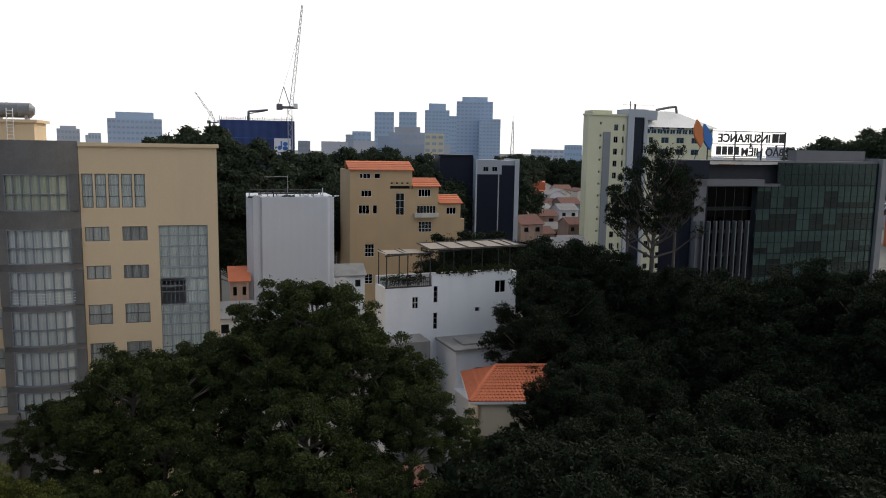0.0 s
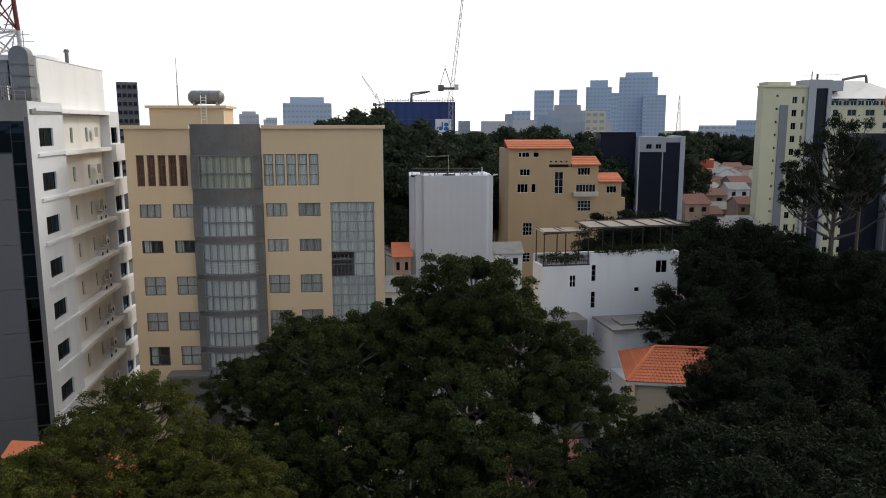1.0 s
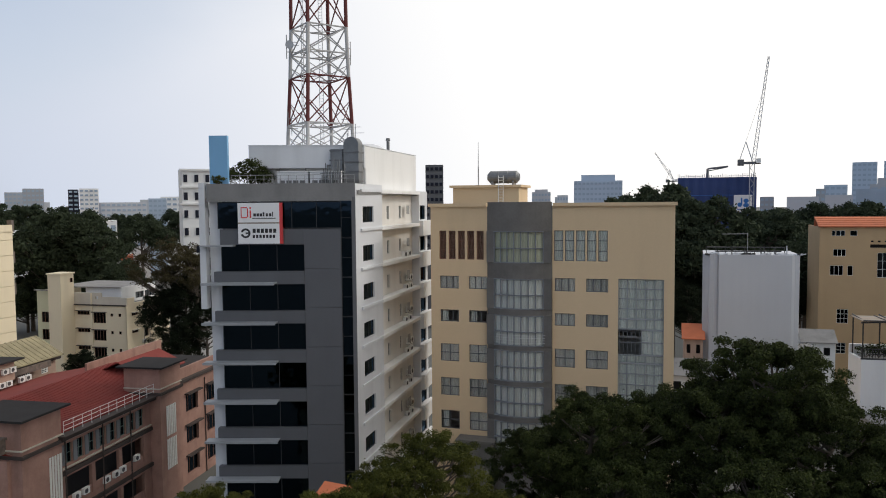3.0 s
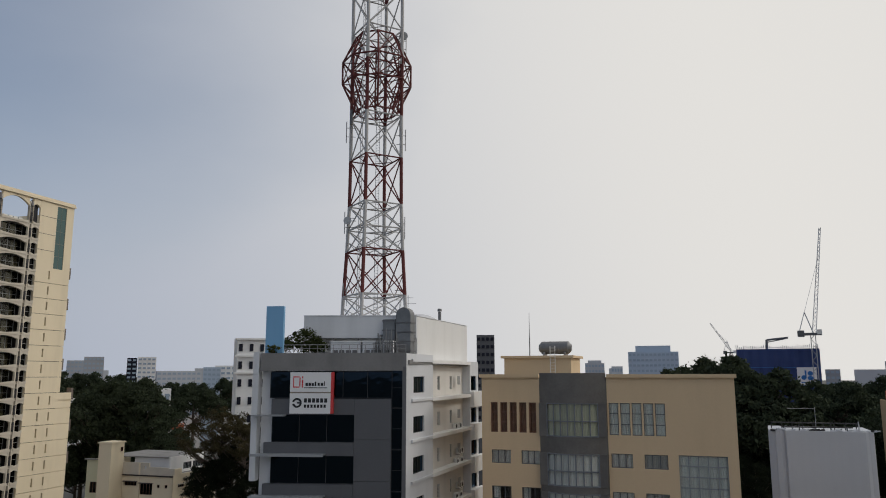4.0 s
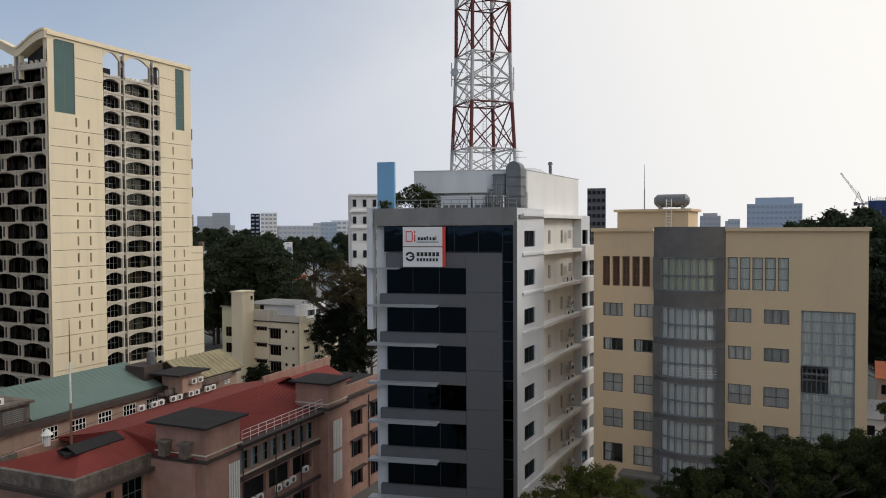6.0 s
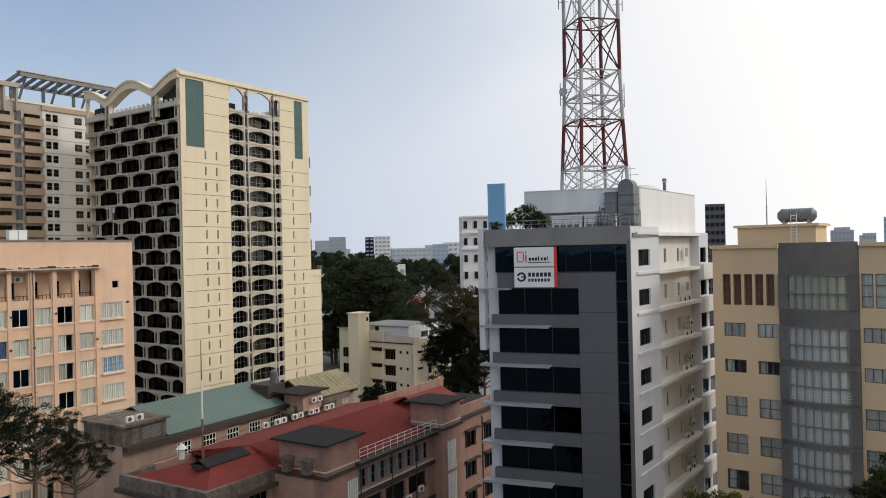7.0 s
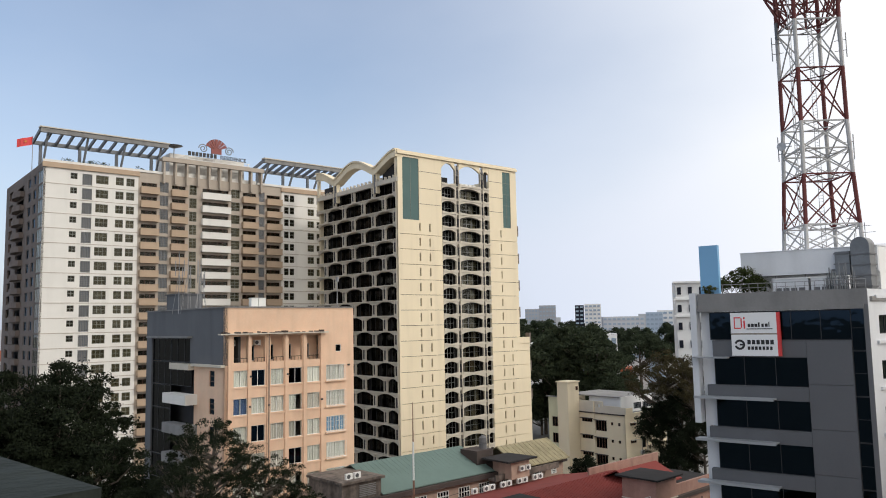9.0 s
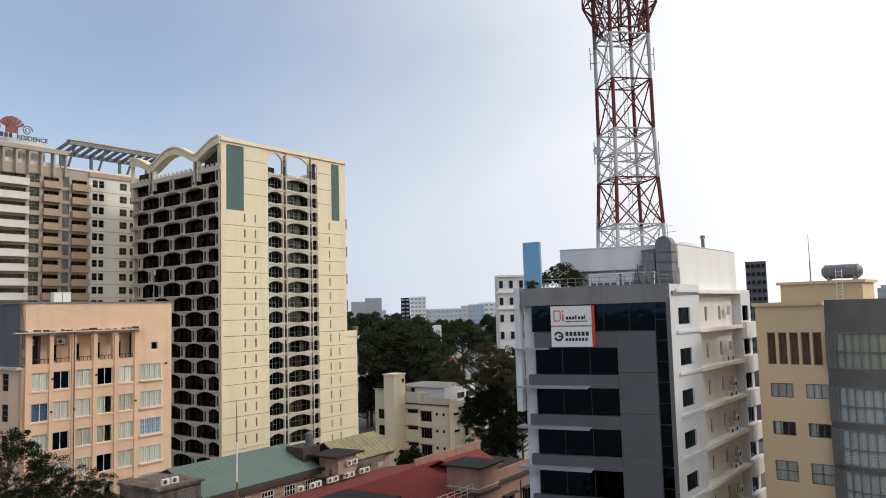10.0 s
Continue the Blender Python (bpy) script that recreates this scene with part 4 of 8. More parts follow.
    for s, z, rad in ((-1, 14.9, 0.42), (1, 36.0, 0.48)):
        q = side * s * 2.9 + Vector((0, 0, z))
        fw = Vector((math.sin(radians(az)), -math.cos(radians(az)), 0))
        part("dish", MB().tube(q, q + fw * 0.18, rad * 0.5, rad, 16).tube(q + fw * 0.18, q + fw * 0.3, rad, rad, 16).tube(q, q - side * s * 0.9, 0.05), M["fargrey"], r, "round grey microwave dish")
    for s, z in ((1, 24.4), (-1, 25.6)):
        q = side * s * 2.7 + Vector((0, 0, z))
        part("panel_antenna", MB().box(q.x - 0.14, q.x + 0.14, q.y - 0.1, q.y + 0.1, q.z, q.z + 1.7), M["clad2"], r)
    return r


lattice_tower()


# ---- tall cream block with arched loggias ----
def arch_bay(mb, x0, x1, z0, z1, rise, y0, y1, n=12):
    """The band between a flat top at z1 and a segmental arch that springs at z0."""
    pts = [(x0 + (x1 - x0) * i / n, z0 + rise * (1 - (2 * i / n - 1) ** 2)) for i in range(n + 1)]
    mb.prism([(x0, z1)] + pts + [(x1, z1)], y0, y1)


def arch_tower():
    r = thing("apartment_tower", -158.1, 47.1, 110, "tall cream apartment tower with dark arched loggias", "building")
    f = Face(r)
    J = [50.3 - 3.4 * i for i in range(-3, 18)]  # floor joints
    J = [z for z in J if z > GZ + 1]
    W = 37.4
    # front piers
    slits, slits2 = [], []
    for z in J[3:]:
        for u in (5.95, 8.85):
            slits.append((u, u + 0.42, z - 2.5, z - 0.7))
        slits2.append((31.5, 31.9, z - 2.5, z - 0.7))
        if z < 24:
            slits2.append((34.5, 34.9, z - 2.5, z - 0.7))
    for z1, z0 in zip([64.9] + J[4:], J[4:] + [GZ]):
        f.wall(0, 12.7, z0 + 0.08, z1 - 0.02, slits + [(1.35, 6.0, 50.2, 64.4)], "cream", 0.4, name="wall_panel")
        f.wall(27.9, W if z1 > 24 else 40.8, z0 + 0.08, z1 - 0.02, slits2 + [(32.6, 35.3, 50.3, 64.4)], "cream", 0.4, name="wall_panel")
    # near-black sheets paint the shade behind the window slits
    f.add("backing", MB().box(0.02, 12.68, 0.42, 0.6, GZ, 50.0), "dark")
    f.add("backing", MB().box(27.92, 37.3, 0.42, 0.6, GZ, 50.0), "dark")
    for z in (61.5, 57.6, 54.0):
        f.add("joint_groove", MB().box(6.1, 12.6, -0.02, 0.02, z, z + 0.1), "brownside")
        f.add("joint_groove", MB().box(27.95, 32.5, -0.02, 0.02, z, z + 0.1), "brownside")
    f.window(1.35, 50.2, 4.65, 14.2, 2, 1, "oliveframe", "tealpanel", y=0.1)
    f.window(32.6, 50.3, 2.7, 14.1, 2, 5, "oliveframe", "tealpanel", y=0.1)
    f.add("teal_backing", MB().box(1.3, 6.1, 0.5, 0.6, 50.1, 64.5).box(32.5, 35.4, 0.5, 0.6, 50.1, 64.5), "tealpanel")
    f.add("cornice", MB().box(-0.25, W + 0.2, -0.35, 1.2, 64.9, 65.4).box(-0.15, W + 0.1, -0.2, 1.2, 65.4, 65.8), "cream")
    f.add("step_roof", MB().box(37.2, 41.0, 0, 9, 21.3, 21.6).box(37.4, 40.9, 0.4, 9, GZ, 21.3), "cream")
    # loggia: three bays on each floor
    bays = [(12.8, 16.9), (18.2, 25.0), (26.1, 27.85)]
    posts = [(16.9, 18.2), (25.0, 26.1)]
    levels = [62.9] + [59.3 - 3.4 * i for i in range(20) if 59.3 - 3.4 * i > GZ]
    for k, z in enumerate(levels):
        top = 64.9 if k == 0 else levels[k - 1] - 0.0
        mb = MB()
        if k == 0:
            for a, b in bays:
                arch_bay(mb, a, b, 63.1, 64.9, 1.35 if b - a > 3 else 0.6, 0.05, 0.6)
            f.add("arch_band", mb, "cream")
            continue
        for a, b in bays:
            if k > 1:
                arch_bay(mb, a, b, z + 2.32, top, 0.68 if b - a > 3 else 0.4, 0.0, 0.5)
            mb.prism([(a, z - 0.12), (a, z + 0.5), ((a + b) / 2, z + 0.22), (b, z + 0.5), (b, z - 0.12)], -0.15, 0.15)
        f.add("arch_band", mb, "concrete")
        f.add("balcony_slab", MB().box(12.7, 27.9, 0.0, 2.6, z - 0.18, z), "concrete")
        for a, b in posts:
            pm = MB().box(a, a + 0.3, -0.05, 0.5, z, top).box(b - 0.3, b, -0.05, 0.5, z, top)
            pm.box(a + 0.3, b - 0.3, 0.2, 0.5, z, z + 0.5)
            f.add("pillar", pm, "concrete")
            f.add("column", MB().tube(((a + b) / 2, -0.05, z + 0.4), ((a + b) / 2, -0.05, z + 2.3), 0.26, n=8), "black", "dark slender column between arches")
        if k > 1:
            for a, b in bays:
                f.window(a + 0.05, z, b - a - 0.1, 2.9, 4 if b - a > 3 else 1, 2, "frame", "g_smoke" if b - a > 5 else "g_loggia", y=1.5 if b - a > 3 else 0.55)
                if b - a > 5:
                    for q in range(2):
                        put("curtain", cur_mesh(1.5, 2.6, "curtain2", 1.0), r, f.at(a + 0.4 + 3.4 * q + 0.5 * ((k + q) % 3), 1.66, z + 0.1))
    for a, b in posts:
        f.add("pillar", MB().box(a, a + 0.3, -0.05, 0.5, 59.3, 64.0).box(b - 0.3, b, -0.05, 0.5, 59.3, 64.0), "concrete")
        f.add("column", MB().box(a + 0.3, b - 0.3, 0.1, 0.4, 59.3, 63.0).tube(((a + b) / 2, 0.0, 63.0), ((a + b) / 2, 0.0, 64.2), 0.42, 0.2, 10), "clad2", "dark framed pillar of the crown")
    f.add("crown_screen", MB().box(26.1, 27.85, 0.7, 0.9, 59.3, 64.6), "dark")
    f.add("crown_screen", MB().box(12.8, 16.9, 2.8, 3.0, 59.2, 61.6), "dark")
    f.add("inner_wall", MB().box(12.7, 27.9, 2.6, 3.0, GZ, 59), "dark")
    f.add("loggia_side", MB().box(12.4, 12.7, 0.4, 3, GZ, 59.2).box(27.9, 28.2, 0.4, 3, GZ, 59.2), "concrete")
    for i in range(5):
        f.add("roof_unit", MB().box(18.4 + 1.3 * i, 19.4 + 1.3 * i, 1.2, 1.9, 59.3, 60.3), "wframe")
    # left side, staggered arches
    g = Face(r)
    L = 34.7
    g.m = pose(0, L, -GZ, 0, 0, -90)  # x from the far end to the corner, y into the building
    for k, z in enumerate(levels[1:]):
        top = (levels[1:][k - 1]) if k else 62.4
        if k == 0:
            continue
        sh = 0.0 if k % 2 else 4.2
        edges = [-8.4 + sh + 8.4 * i for i in range(7)]
        mb = MB()
        for e in edges:
            a, b = max(0.0, e + 0.5), min(L - 0.55, e + 8.4 - 0.5)
            if b - a > 1.2:
                arch_bay(mb, a, b, z + 2.42, top, 0.84 if b - a > 4 else 0.45, -0.1, 0.3)
                mid = (a + b) / 2
                mb.prism([(a, z - 0.14), (a, z + 0.1), (b, z + 0.1), (b, z - 0.14)], -0.3, -0.05)
                g.window(a, z, b - a, 3.1, 4, 1, "black", "g_loggia", y=1.5)
                mb.box(mid - 0.5, mid + 0.5, -0.5, -0.35, z - 0.15, z + 0.1)
            if 0.7 < e < L - 0.7:
                if ("pil", round(top - z, 2)) not in CACHE:
                    h = top - z
                    pm = MB().box(-0.55, -0.38, -0.25, 0.3, 0, h).box(0.38, 0.55, -0.25, 0.3, 0, h).box(-0.6, 0.6, -0.2, 0.2, -0.1, 0.5).box(-0.6, 0.6, -0.1, 0.3, 2.6, h)
                    CACHE["pil", round(top - z, 2)] = (pm.mesh("pillar", M["concrete"]), MB().tube((0, -0.1, 0.5), (0, -0.1, 2.6), 0.25, n=8).mesh("column", M["black"]))
                for nm, me in zip(("pillar", "column"), CACHE["pil", round(top - z, 2)]):
                    put(nm, me, r, g.m @ Matrix.Translation((e, 0, z)))
        g.add("arch_band", mb, "concrete")
        g.add("balcony_slab", MB().box(0, L - 0.5, 0.0, 1.8, z - 0.2, z), "concrete")
    g.add("corner_post", MB().box(L - 0.9, L - 0.05, 0.0, 0.5, GZ, 62), "cream")
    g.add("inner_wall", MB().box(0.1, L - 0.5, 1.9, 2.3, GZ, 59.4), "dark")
    # wavy crown
    def wave(x):
        s = (L - x)  # distance from the corner
        return 63.0 + 2.9 * abs(math.cos(math.pi * s / 17.2)) ** 1.3
    n = 46
    cr = MB()
    for i in range(n):
        a, b = L * i / n, L * (i + 1) / n
        za, zb = wave(a), wave(b)
        cr.prism([(a, za - 1.7), (b, zb - 1.7), (b, zb), (a, za)], -0.5, 1.6)
        cr.prism([(a, za - 0.25), (b, zb - 0.25), (b, zb + 0.15), (a, za + 0.15)], -0.75, 0.8)
    g.add("wavy_crown", cr, "cream", "wavy cream concrete crown along the roof edge")
    for s in (8.6, 25.8):
        x = L - s
        g.add("crown_pillar", MB().box(x - 0.9, x - 0.5, -0.3, 0.6, 57, 62.6), "cream")
        g.add("crown_pillar", MB().box(x + 0.5, x + 0.9, -0.3, 0.6, 57, 62.6), "cream")
        g.add("column", MB().tube((x, 0, 57), (x, 0, 62.2), 0.4, n=8), "clad2")
    g.add("crown_pillar", MB().box(L - 1.2, L - 0.3, 0.0, 0.6, 57, 64.4), "cream")
    g.add("crown_pillar", MB().box(0, 0.6, -0.1, 0.6, 56, 64), "cream")
    g.add("crown_wall", MB().box(L - 8.1, L - 1.2, 1.7, 1.9, 57, 64), "dark")
    g.add("crown_wall", MB().box(0.6, L - 26.7, 1.7, 1.9, 57, 62), "dark")
    tr = MB().box(0, L, -0.3, 0.2, 58.6, 59.6)
    for i in range(22):
        tr.box(i * 1.58, i * 1.58 + 0.3, -0.35, 0.25, 59.6, 60.2)
    g.add("terrace_parapet", tr, "concrete")
    part("rear_wall", MB().box(0.5, 37.2, L - 0.5, L, 0, 59 - GZ).box(36.9, 37.4, 0.4, L - 0.5, 0, 64 - GZ), M["cream"], r)
    part("roof", MB().box(0.5, 37.0, 0.5, L - 0.5, 58.9 - GZ, 59.2 - GZ), M["ledge"], r)
    for i, z in enumerate([48.5, 41.5, 34.7, 28, 21.5, 14.5, 7.5]):
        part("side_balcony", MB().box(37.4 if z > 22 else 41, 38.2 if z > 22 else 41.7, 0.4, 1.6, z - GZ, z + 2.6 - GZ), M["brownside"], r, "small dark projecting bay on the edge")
    return r


arch_tower()


# ---- long residence with pergolas on the roof ----
def residence():
    r = thing("residence_tower", -176.1, -25.8, 110, "long white and tan residence with stacked balconies", "building")
    f = Face(r)
    tops = [60.98 - 3.2 * i for i in range(22) if 60.98 - 3.2 * i > GZ + 2]
    H, E = 62.8, 72.0
    holes = []
    wins = [(5.27, 1.4, 1.35, 2, 2), (10.46, 2.66, 1.9, 3, 2), (14.65, 1.75, 1.8, 2, 2), (16.95, 1.8, 1.8, 2, 2), (56.6, 1.3, 1.75, 1, 2), (58.2, 1.3, 1.75, 1, 2), (63.5, 1.9, 1.75, 2, 2), (66.2, 1.9, 1.75, 2, 2), (31.5, 1.8, 2.4, 2, 3), (42.0, 2.3, 2.2, 2, 3)]
    lat = [(7.67, 2.03), (24.45, 2.05), (49.4, 1.6)]
    bal = [(20.0, 4.15, "tan"), (27.0, 3.85, "tan"), (34.4, 7.2, "sherwhite"), (44.8, 4.15, "tan"), (51.3, 4.3, "tan")]
    doors = []
    for t in tops:
        for u, w, h, nx, ny in wins:
            holes.append((u, u + w, t - h, t))
        for u, w in lat:
            holes.append((u, u + w, t - 2.45, t))
        for u, w, c in bal:
            doors.append((u + 0.3, u + w - 0.3, t - 2.9, t - 0.55))
    f.wall(0, 19.6, GZ, H, holes, "sherwhite", 0.4)
    f.wall(19.6, 33.7, GZ, H, holes + doors, "brownwall", 0.4)
    f.wall(33.7, 41.8, GZ, H, doors, "brownwall", 0.4)
    f.wall(41.8, 55.8, GZ, H, holes + doors, "brownwall", 0.4)
    f.wall(55.8, E, GZ, H, holes, "sherwhite", 0.4)
    f.add("inner_wall", MB().box(0.3, E, 1.6, 2.0, GZ, H), "room")
    for t in tops:
        for u, w, h, nx, ny in wins:
            f.window(u, t - h, w, h, nx, ny, "oliveframe", "g_smoke", y=0.08, fw=0.09, cur="curtain2" if w > 1.5 else None)
        for u, w in lat:
            key = ("lat", round(w, 2))
            if key not in CACHE:
                mb = MB()
                for i in range(7):
                    mb.box(w * i / 6 - 0.05, w * i / 6 + 0.05, 0, 0.15, 0, 2.45)
                for j in range(7):
                    mb.box(0, w, 0.02, 0.14, 2.45 * j / 6 - 0.06, 2.45 * j / 6 + 0.06)
                CACHE[key] = mb.mesh("lattice_screen", M["lattice"])
            put("lattice_screen", CACHE[key], r, f.m @ Matrix.Translation((u, 0.05, t - 2.45)))
        f.add("string_course", MB().box(0.0, 19.6, -0.06, 0.0, t - 2.75, t - 2.63), "brownwall")
        f.add("string_course", MB().box(55.8, E, -0.06, 0.0, t - 2.75, t - 2.63), "brownwall")
        for u, w, c in bal:
            key = ("bal", round(w, 2), c)
            if key not in CACHE:
                mb = MB().box(0, w, -1.1, -0.98, 0, 1.55).box(0, 0.12, -0.98, 0, 0, 1.55).box(w - 0.12, w, -0.98, 0, 0, 1.55).box(0, w, -0.98, 0, 0, 0.15).box(-0.04, w + 0.04, -1.14, -0.94, 1.55, 1.62)
                CACHE[key] = mb.mesh("balcony", M[c])
            put("balcony", CACHE[key], r, f.m @ Matrix.Translation((u, 0, t - 3.2)))
            f.window(u + 0.3, t - 2.9, w - 0.6, 2.35, max(2, int(w / 1.3)), 1, "brownframe", "g_smoke", y=0.15)
    f.add("cornice", MB().box(-0.3, 19.8, -0.4, 0.5, H - 1.1, H), "tan")
    f.add("cornice", MB().box(55.6, E, -0.4, 0.5, H - 1.1, H), "tan")
    f.add("parapet", MB().box(-0.2, 25, -0.2, 0.3, H, H + 0.55).box(49, E, -0.2, 0.3, H, H + 0.55).box(25, 49, 0.6, 1.1, H, H + 1.0), "sherwhite")
    # corner strip and the side that turns away
    s = Face(r)
    SL = 40.0
    s.m = pose(0, SL, -GZ, 0, 0, -90)
    sh = []
    for t in tops:
        sh += [(4, 8, t - 2, t), (13.5, 20.5, t - 2.9, t - 0.4), (25, 28, t - 2, t), (30.5, 33, t - 2, t), (SL - 5.0, SL - 0.4, t - 2.5, t + 0.3)]
    # shade of this side is painted in with the darker brown
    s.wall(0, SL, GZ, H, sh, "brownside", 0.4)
    s.add("inner_wall", MB().box(0.3, SL - 0.5, 1.6, 1.8, GZ, H), "dark")
    for t in tops:
        s.window(SL - 5.0, t - 2.5, 4.6, 2.8, 3, 1, "oliveframe", "g_black", y=0.05)
        s.window(25, t - 2, 3, 2, 2, 1, "lattice", "g_dark")
        s.window(30.5, t - 2, 2.5, 2, 1, 1, "lattice", "g_dark")
        mb = MB()
        pts = [(12.5 + 9 * i / 10, -0.9 - 0.7 * math.sin(math.pi * i / 10)) for i in range(11)]
        mb.slab([(12.5, 0)] + pts + [(21.5, 0)], t - 3.2, t - 1.9)
        s.add("balcony", mb, "brownside")
    part("roof", MB().box(0.3, E, 0.4, SL, H - 0.6 - GZ, H - 0.3 - GZ), M["ledge"], r)
    part("side_wall", MB().box(E - 0.4, E, 0.4, SL, 0, H - GZ).box(0.4, E - 0.4, SL - 0.4, SL, 0, H - GZ), M["sherwhite"], r)
    # canopy in the middle of the roof
    cm = MB()
    for i in range(10):
        u = 25.2 + 24.6 * i / 9
        cm.box(u - 0.2, u + 0.2, -0.9, 0.6, 60.6, 66.2)
    cm.box(24.6, 50.2, -1.2, -0.7, 65.8, 66.8).box(24.6, 50.2, -0.7, 1.5, 66.2, 66.6)
    f.add("colonnade", cm, "brownwall", "roof colonnade of flat grey fins")
    f.add("penthouse", MB().box(27.5, 46.5, 2.5, 12, H, 68.7), "sherwhite")
    return r, f


rr_, rf = residence()


def pergola(u0, u1, zf, zb, label):
    m = rr_.matrix_world @ rf.m @ Matrix.Translation((0, 0, 62.8))
    ob = new("roof_pergola")
    ob.matrix_world = m
    tagged(ob, label, "pergola", "roof pergolas")
    f0, b0 = zf - 62.8, zb - 62.8
    part("front_beam", MB().box(u0, u1, -1.1, -0.4, f0 - 1.0, f0), M["ledge"], ob)
    part("edge_slab", MB().box(u0 - 0.2, u1 + 0.2, -1.3, 0.4, f0 + 0.004, f0 + 0.25), M["concrete"], ob)
    part("rear_beam", MB().box(u0, u1, 6.0, 6.6, b0 - 0.8, b0), M["lattice"], ob)
    n = int((u1 - u0) / 2.1)
    for i in range(n + 1):
        u = u0 + (u1 - u0) * i / n
        part("cross_beam", beam((u, -0.7, f0 - 0.4), (u, 6.3, b0 - 0.4), 0.34, 0.8), M["clad2"], ob)
    for i in range(4):
        u = u0 + 1.5 + (u1 - u0 - 3) * i / 3
        part("post", beam((u, 6.3, 0.0), (u, 6.3, b0 - 0.6), 0.6, 0.6), M["lattice"], ob)
        part("strut", beam((u, 3.5, 0.0), (u, -0.6, f0 - 0.6), 0.4, 0.4), M["lattice"], ob)
    return ob


def beam(a, b, w, h):
    """A square bar from a to b."""
    a, b = Vector(a), Vector(b)
    d = (b - a).normalized()
    side = d.cross(Vector((0, 0, 1))) if abs(d.z) < 0.95 else Vector((1, 0, 0))
    side.normalize()
    up = side.cross(d)
    mb = MB()
    for p in (a, b):
        for s, t in ((-1, -1), (1, -1), (1, 1), (-1, 1)):
            mb.v.append(tuple(p + side * s * w / 2 + up * t * h / 2))
    mb.f += [(3, 2, 1, 0), (4, 5, 6, 7), (0, 1, 5, 4), (1, 2, 6, 5), (2, 3, 7, 6), (3, 0, 4, 7)]
    return mb


pergola(-1.0, 26.0, 69.9, 68.4, "white concrete roof pergola with slanted struts")
pergola(50.5, 76.0, 69.6, 68.2, "white concrete roof pergola with slanted struts")

# roof sign: round emblem over letters
es = new("roof_sign")
es.matrix_world = rr_.matrix_world @ rf.m @ Matrix.Translation((0, 0.5, 67.3))
tagged(es, "terracotta fan emblem above dark letters on a roof", "sign")
for i in range(7):
    a0, a1 = math.radians(20 + 20 * i + 2), math.radians(20 + 20 * (i + 1) - 2)
    part("emblem_ray", MB().prism([(38.2 + q * math.cos(w), 2.9 + q * math.sin(w)) for q, w in ((0.8, a0), (2.9, a0), (2.9, a1), (0.8, a1))], -0.3, 0.0), M["terracotta"], es)
part("emblem", MB().box(36.9, 39.5, -0.3, 0.0, 2.1, 3.6), M["terracotta"], es)
sc = MB()
for s in (-1, 1):
    prev = None
    for i in range(26):
        w = i / 25 * 3.5 * math.pi
        q = 1.15 - 0.9 * i / 25
        p = (38.2 + s * (3.3 + q * math.cos(w)), -0.15, 3.1 + q * math.sin(w))
        if prev:
            sc.tube(prev, p, 0.13, n=5)
        prev = p
part("scroll", sc, M["lattice"], es)
for i in range(8):
    part("letter_bar", MB().box(31.2 + i * 0.92, 31.2 + i * 0.92 + 0.62, -0.3, 0, 1.0, 1.95), M["signblack"], es)


def lettering(body, size, parent, m, material, depth=0.05, mirror=False):
    cu = bpy.data.curves.new("lettering", "FONT")
    cu.body, cu.size, cu.extrude, cu.offset = body, size, depth, 0.02 * size
    cu.materials.append(material)
    ob = new("lettering", cu)
    ob.parent = parent
    ob.matrix_local = m @ pose(0, 0, 0, 90, 0, 0) @ Matrix.Diagonal((-1 if mirror else 1, 1, 1, 1))
    return ob


lettering("RESIDENCE", 1.35, es, Matrix.Translation((39.2, -0.2, 0.9)), M["signblack"])
part("sign_frame", MB().box(30.5, 47.3, 0.1, 0.3, 0.6, 0.75).box(30.5, 47.3, 0.1, 0.3, 0.0, 0.1).box(31, 31.15, 0.1, 0.3, 0, 0.7).box(46.7, 46.85, 0.1, 0.3, 0, 0.7).box(38, 38.2, 0.1, 0.3, 0, 3), M["wframe"], es)
ds = new("satellite_dish")
ds.matrix_world = rr_.matrix_world @ rf.m @ Matrix.Translation((28.0, 1.0, 66.6))
tagged(ds, "dark grey satellite dish on a roof", "satellite dish")
part("bowl", MB().tube((0, 0, 3.1), (0, 0, 3.6), 0.6, 2.0, 16), M["clad2"], ds)
part("post", MB().tube((0, 0, 0), (0, 0, 3.1), 0.12), M["steel"], ds)
fl = new("flag")
fl.matrix_world = rr_.matrix_world @ rf.m @ Matrix.Translation((0.8, 16.0, 62.5))
tagged(fl, "red flag with a yellow mark on a roof pole", "flag")
part("pole", MB().tube((0, 0, -0.1), (0, 0, 9.2), 0.08), M["steel"], fl)
fm = MB()
for i in range(8):
    xa, xb = -3.2 * i / 8, -3.2 * (i + 1) / 8
    ya, yb = 0.25 * math.sin(i * 0.9), 0.25 * math.sin((i + 1) * 0.9)
    fm.face((xa, ya, 7.2 + xa * 0.35), (xb, yb, 7.2 + xb * 0.35), (xb, yb, 9.1 + xb * 0.35), (xa, ya, 9.1 + xa * 0.35))
part("cloth", fm, M["signred"], fl)
part("yellow_mark", MB().prism([(-1.5 + 0.45 * (1 if i % 2 else 0.42) * math.sin(math.pi * i / 5), 7.65 + 0.45 * (1 if i % 2 else 0.42) * math.cos(math.pi * i / 5)) for i in range(10)], -0.35, -0.3), M["signorange"], fl)


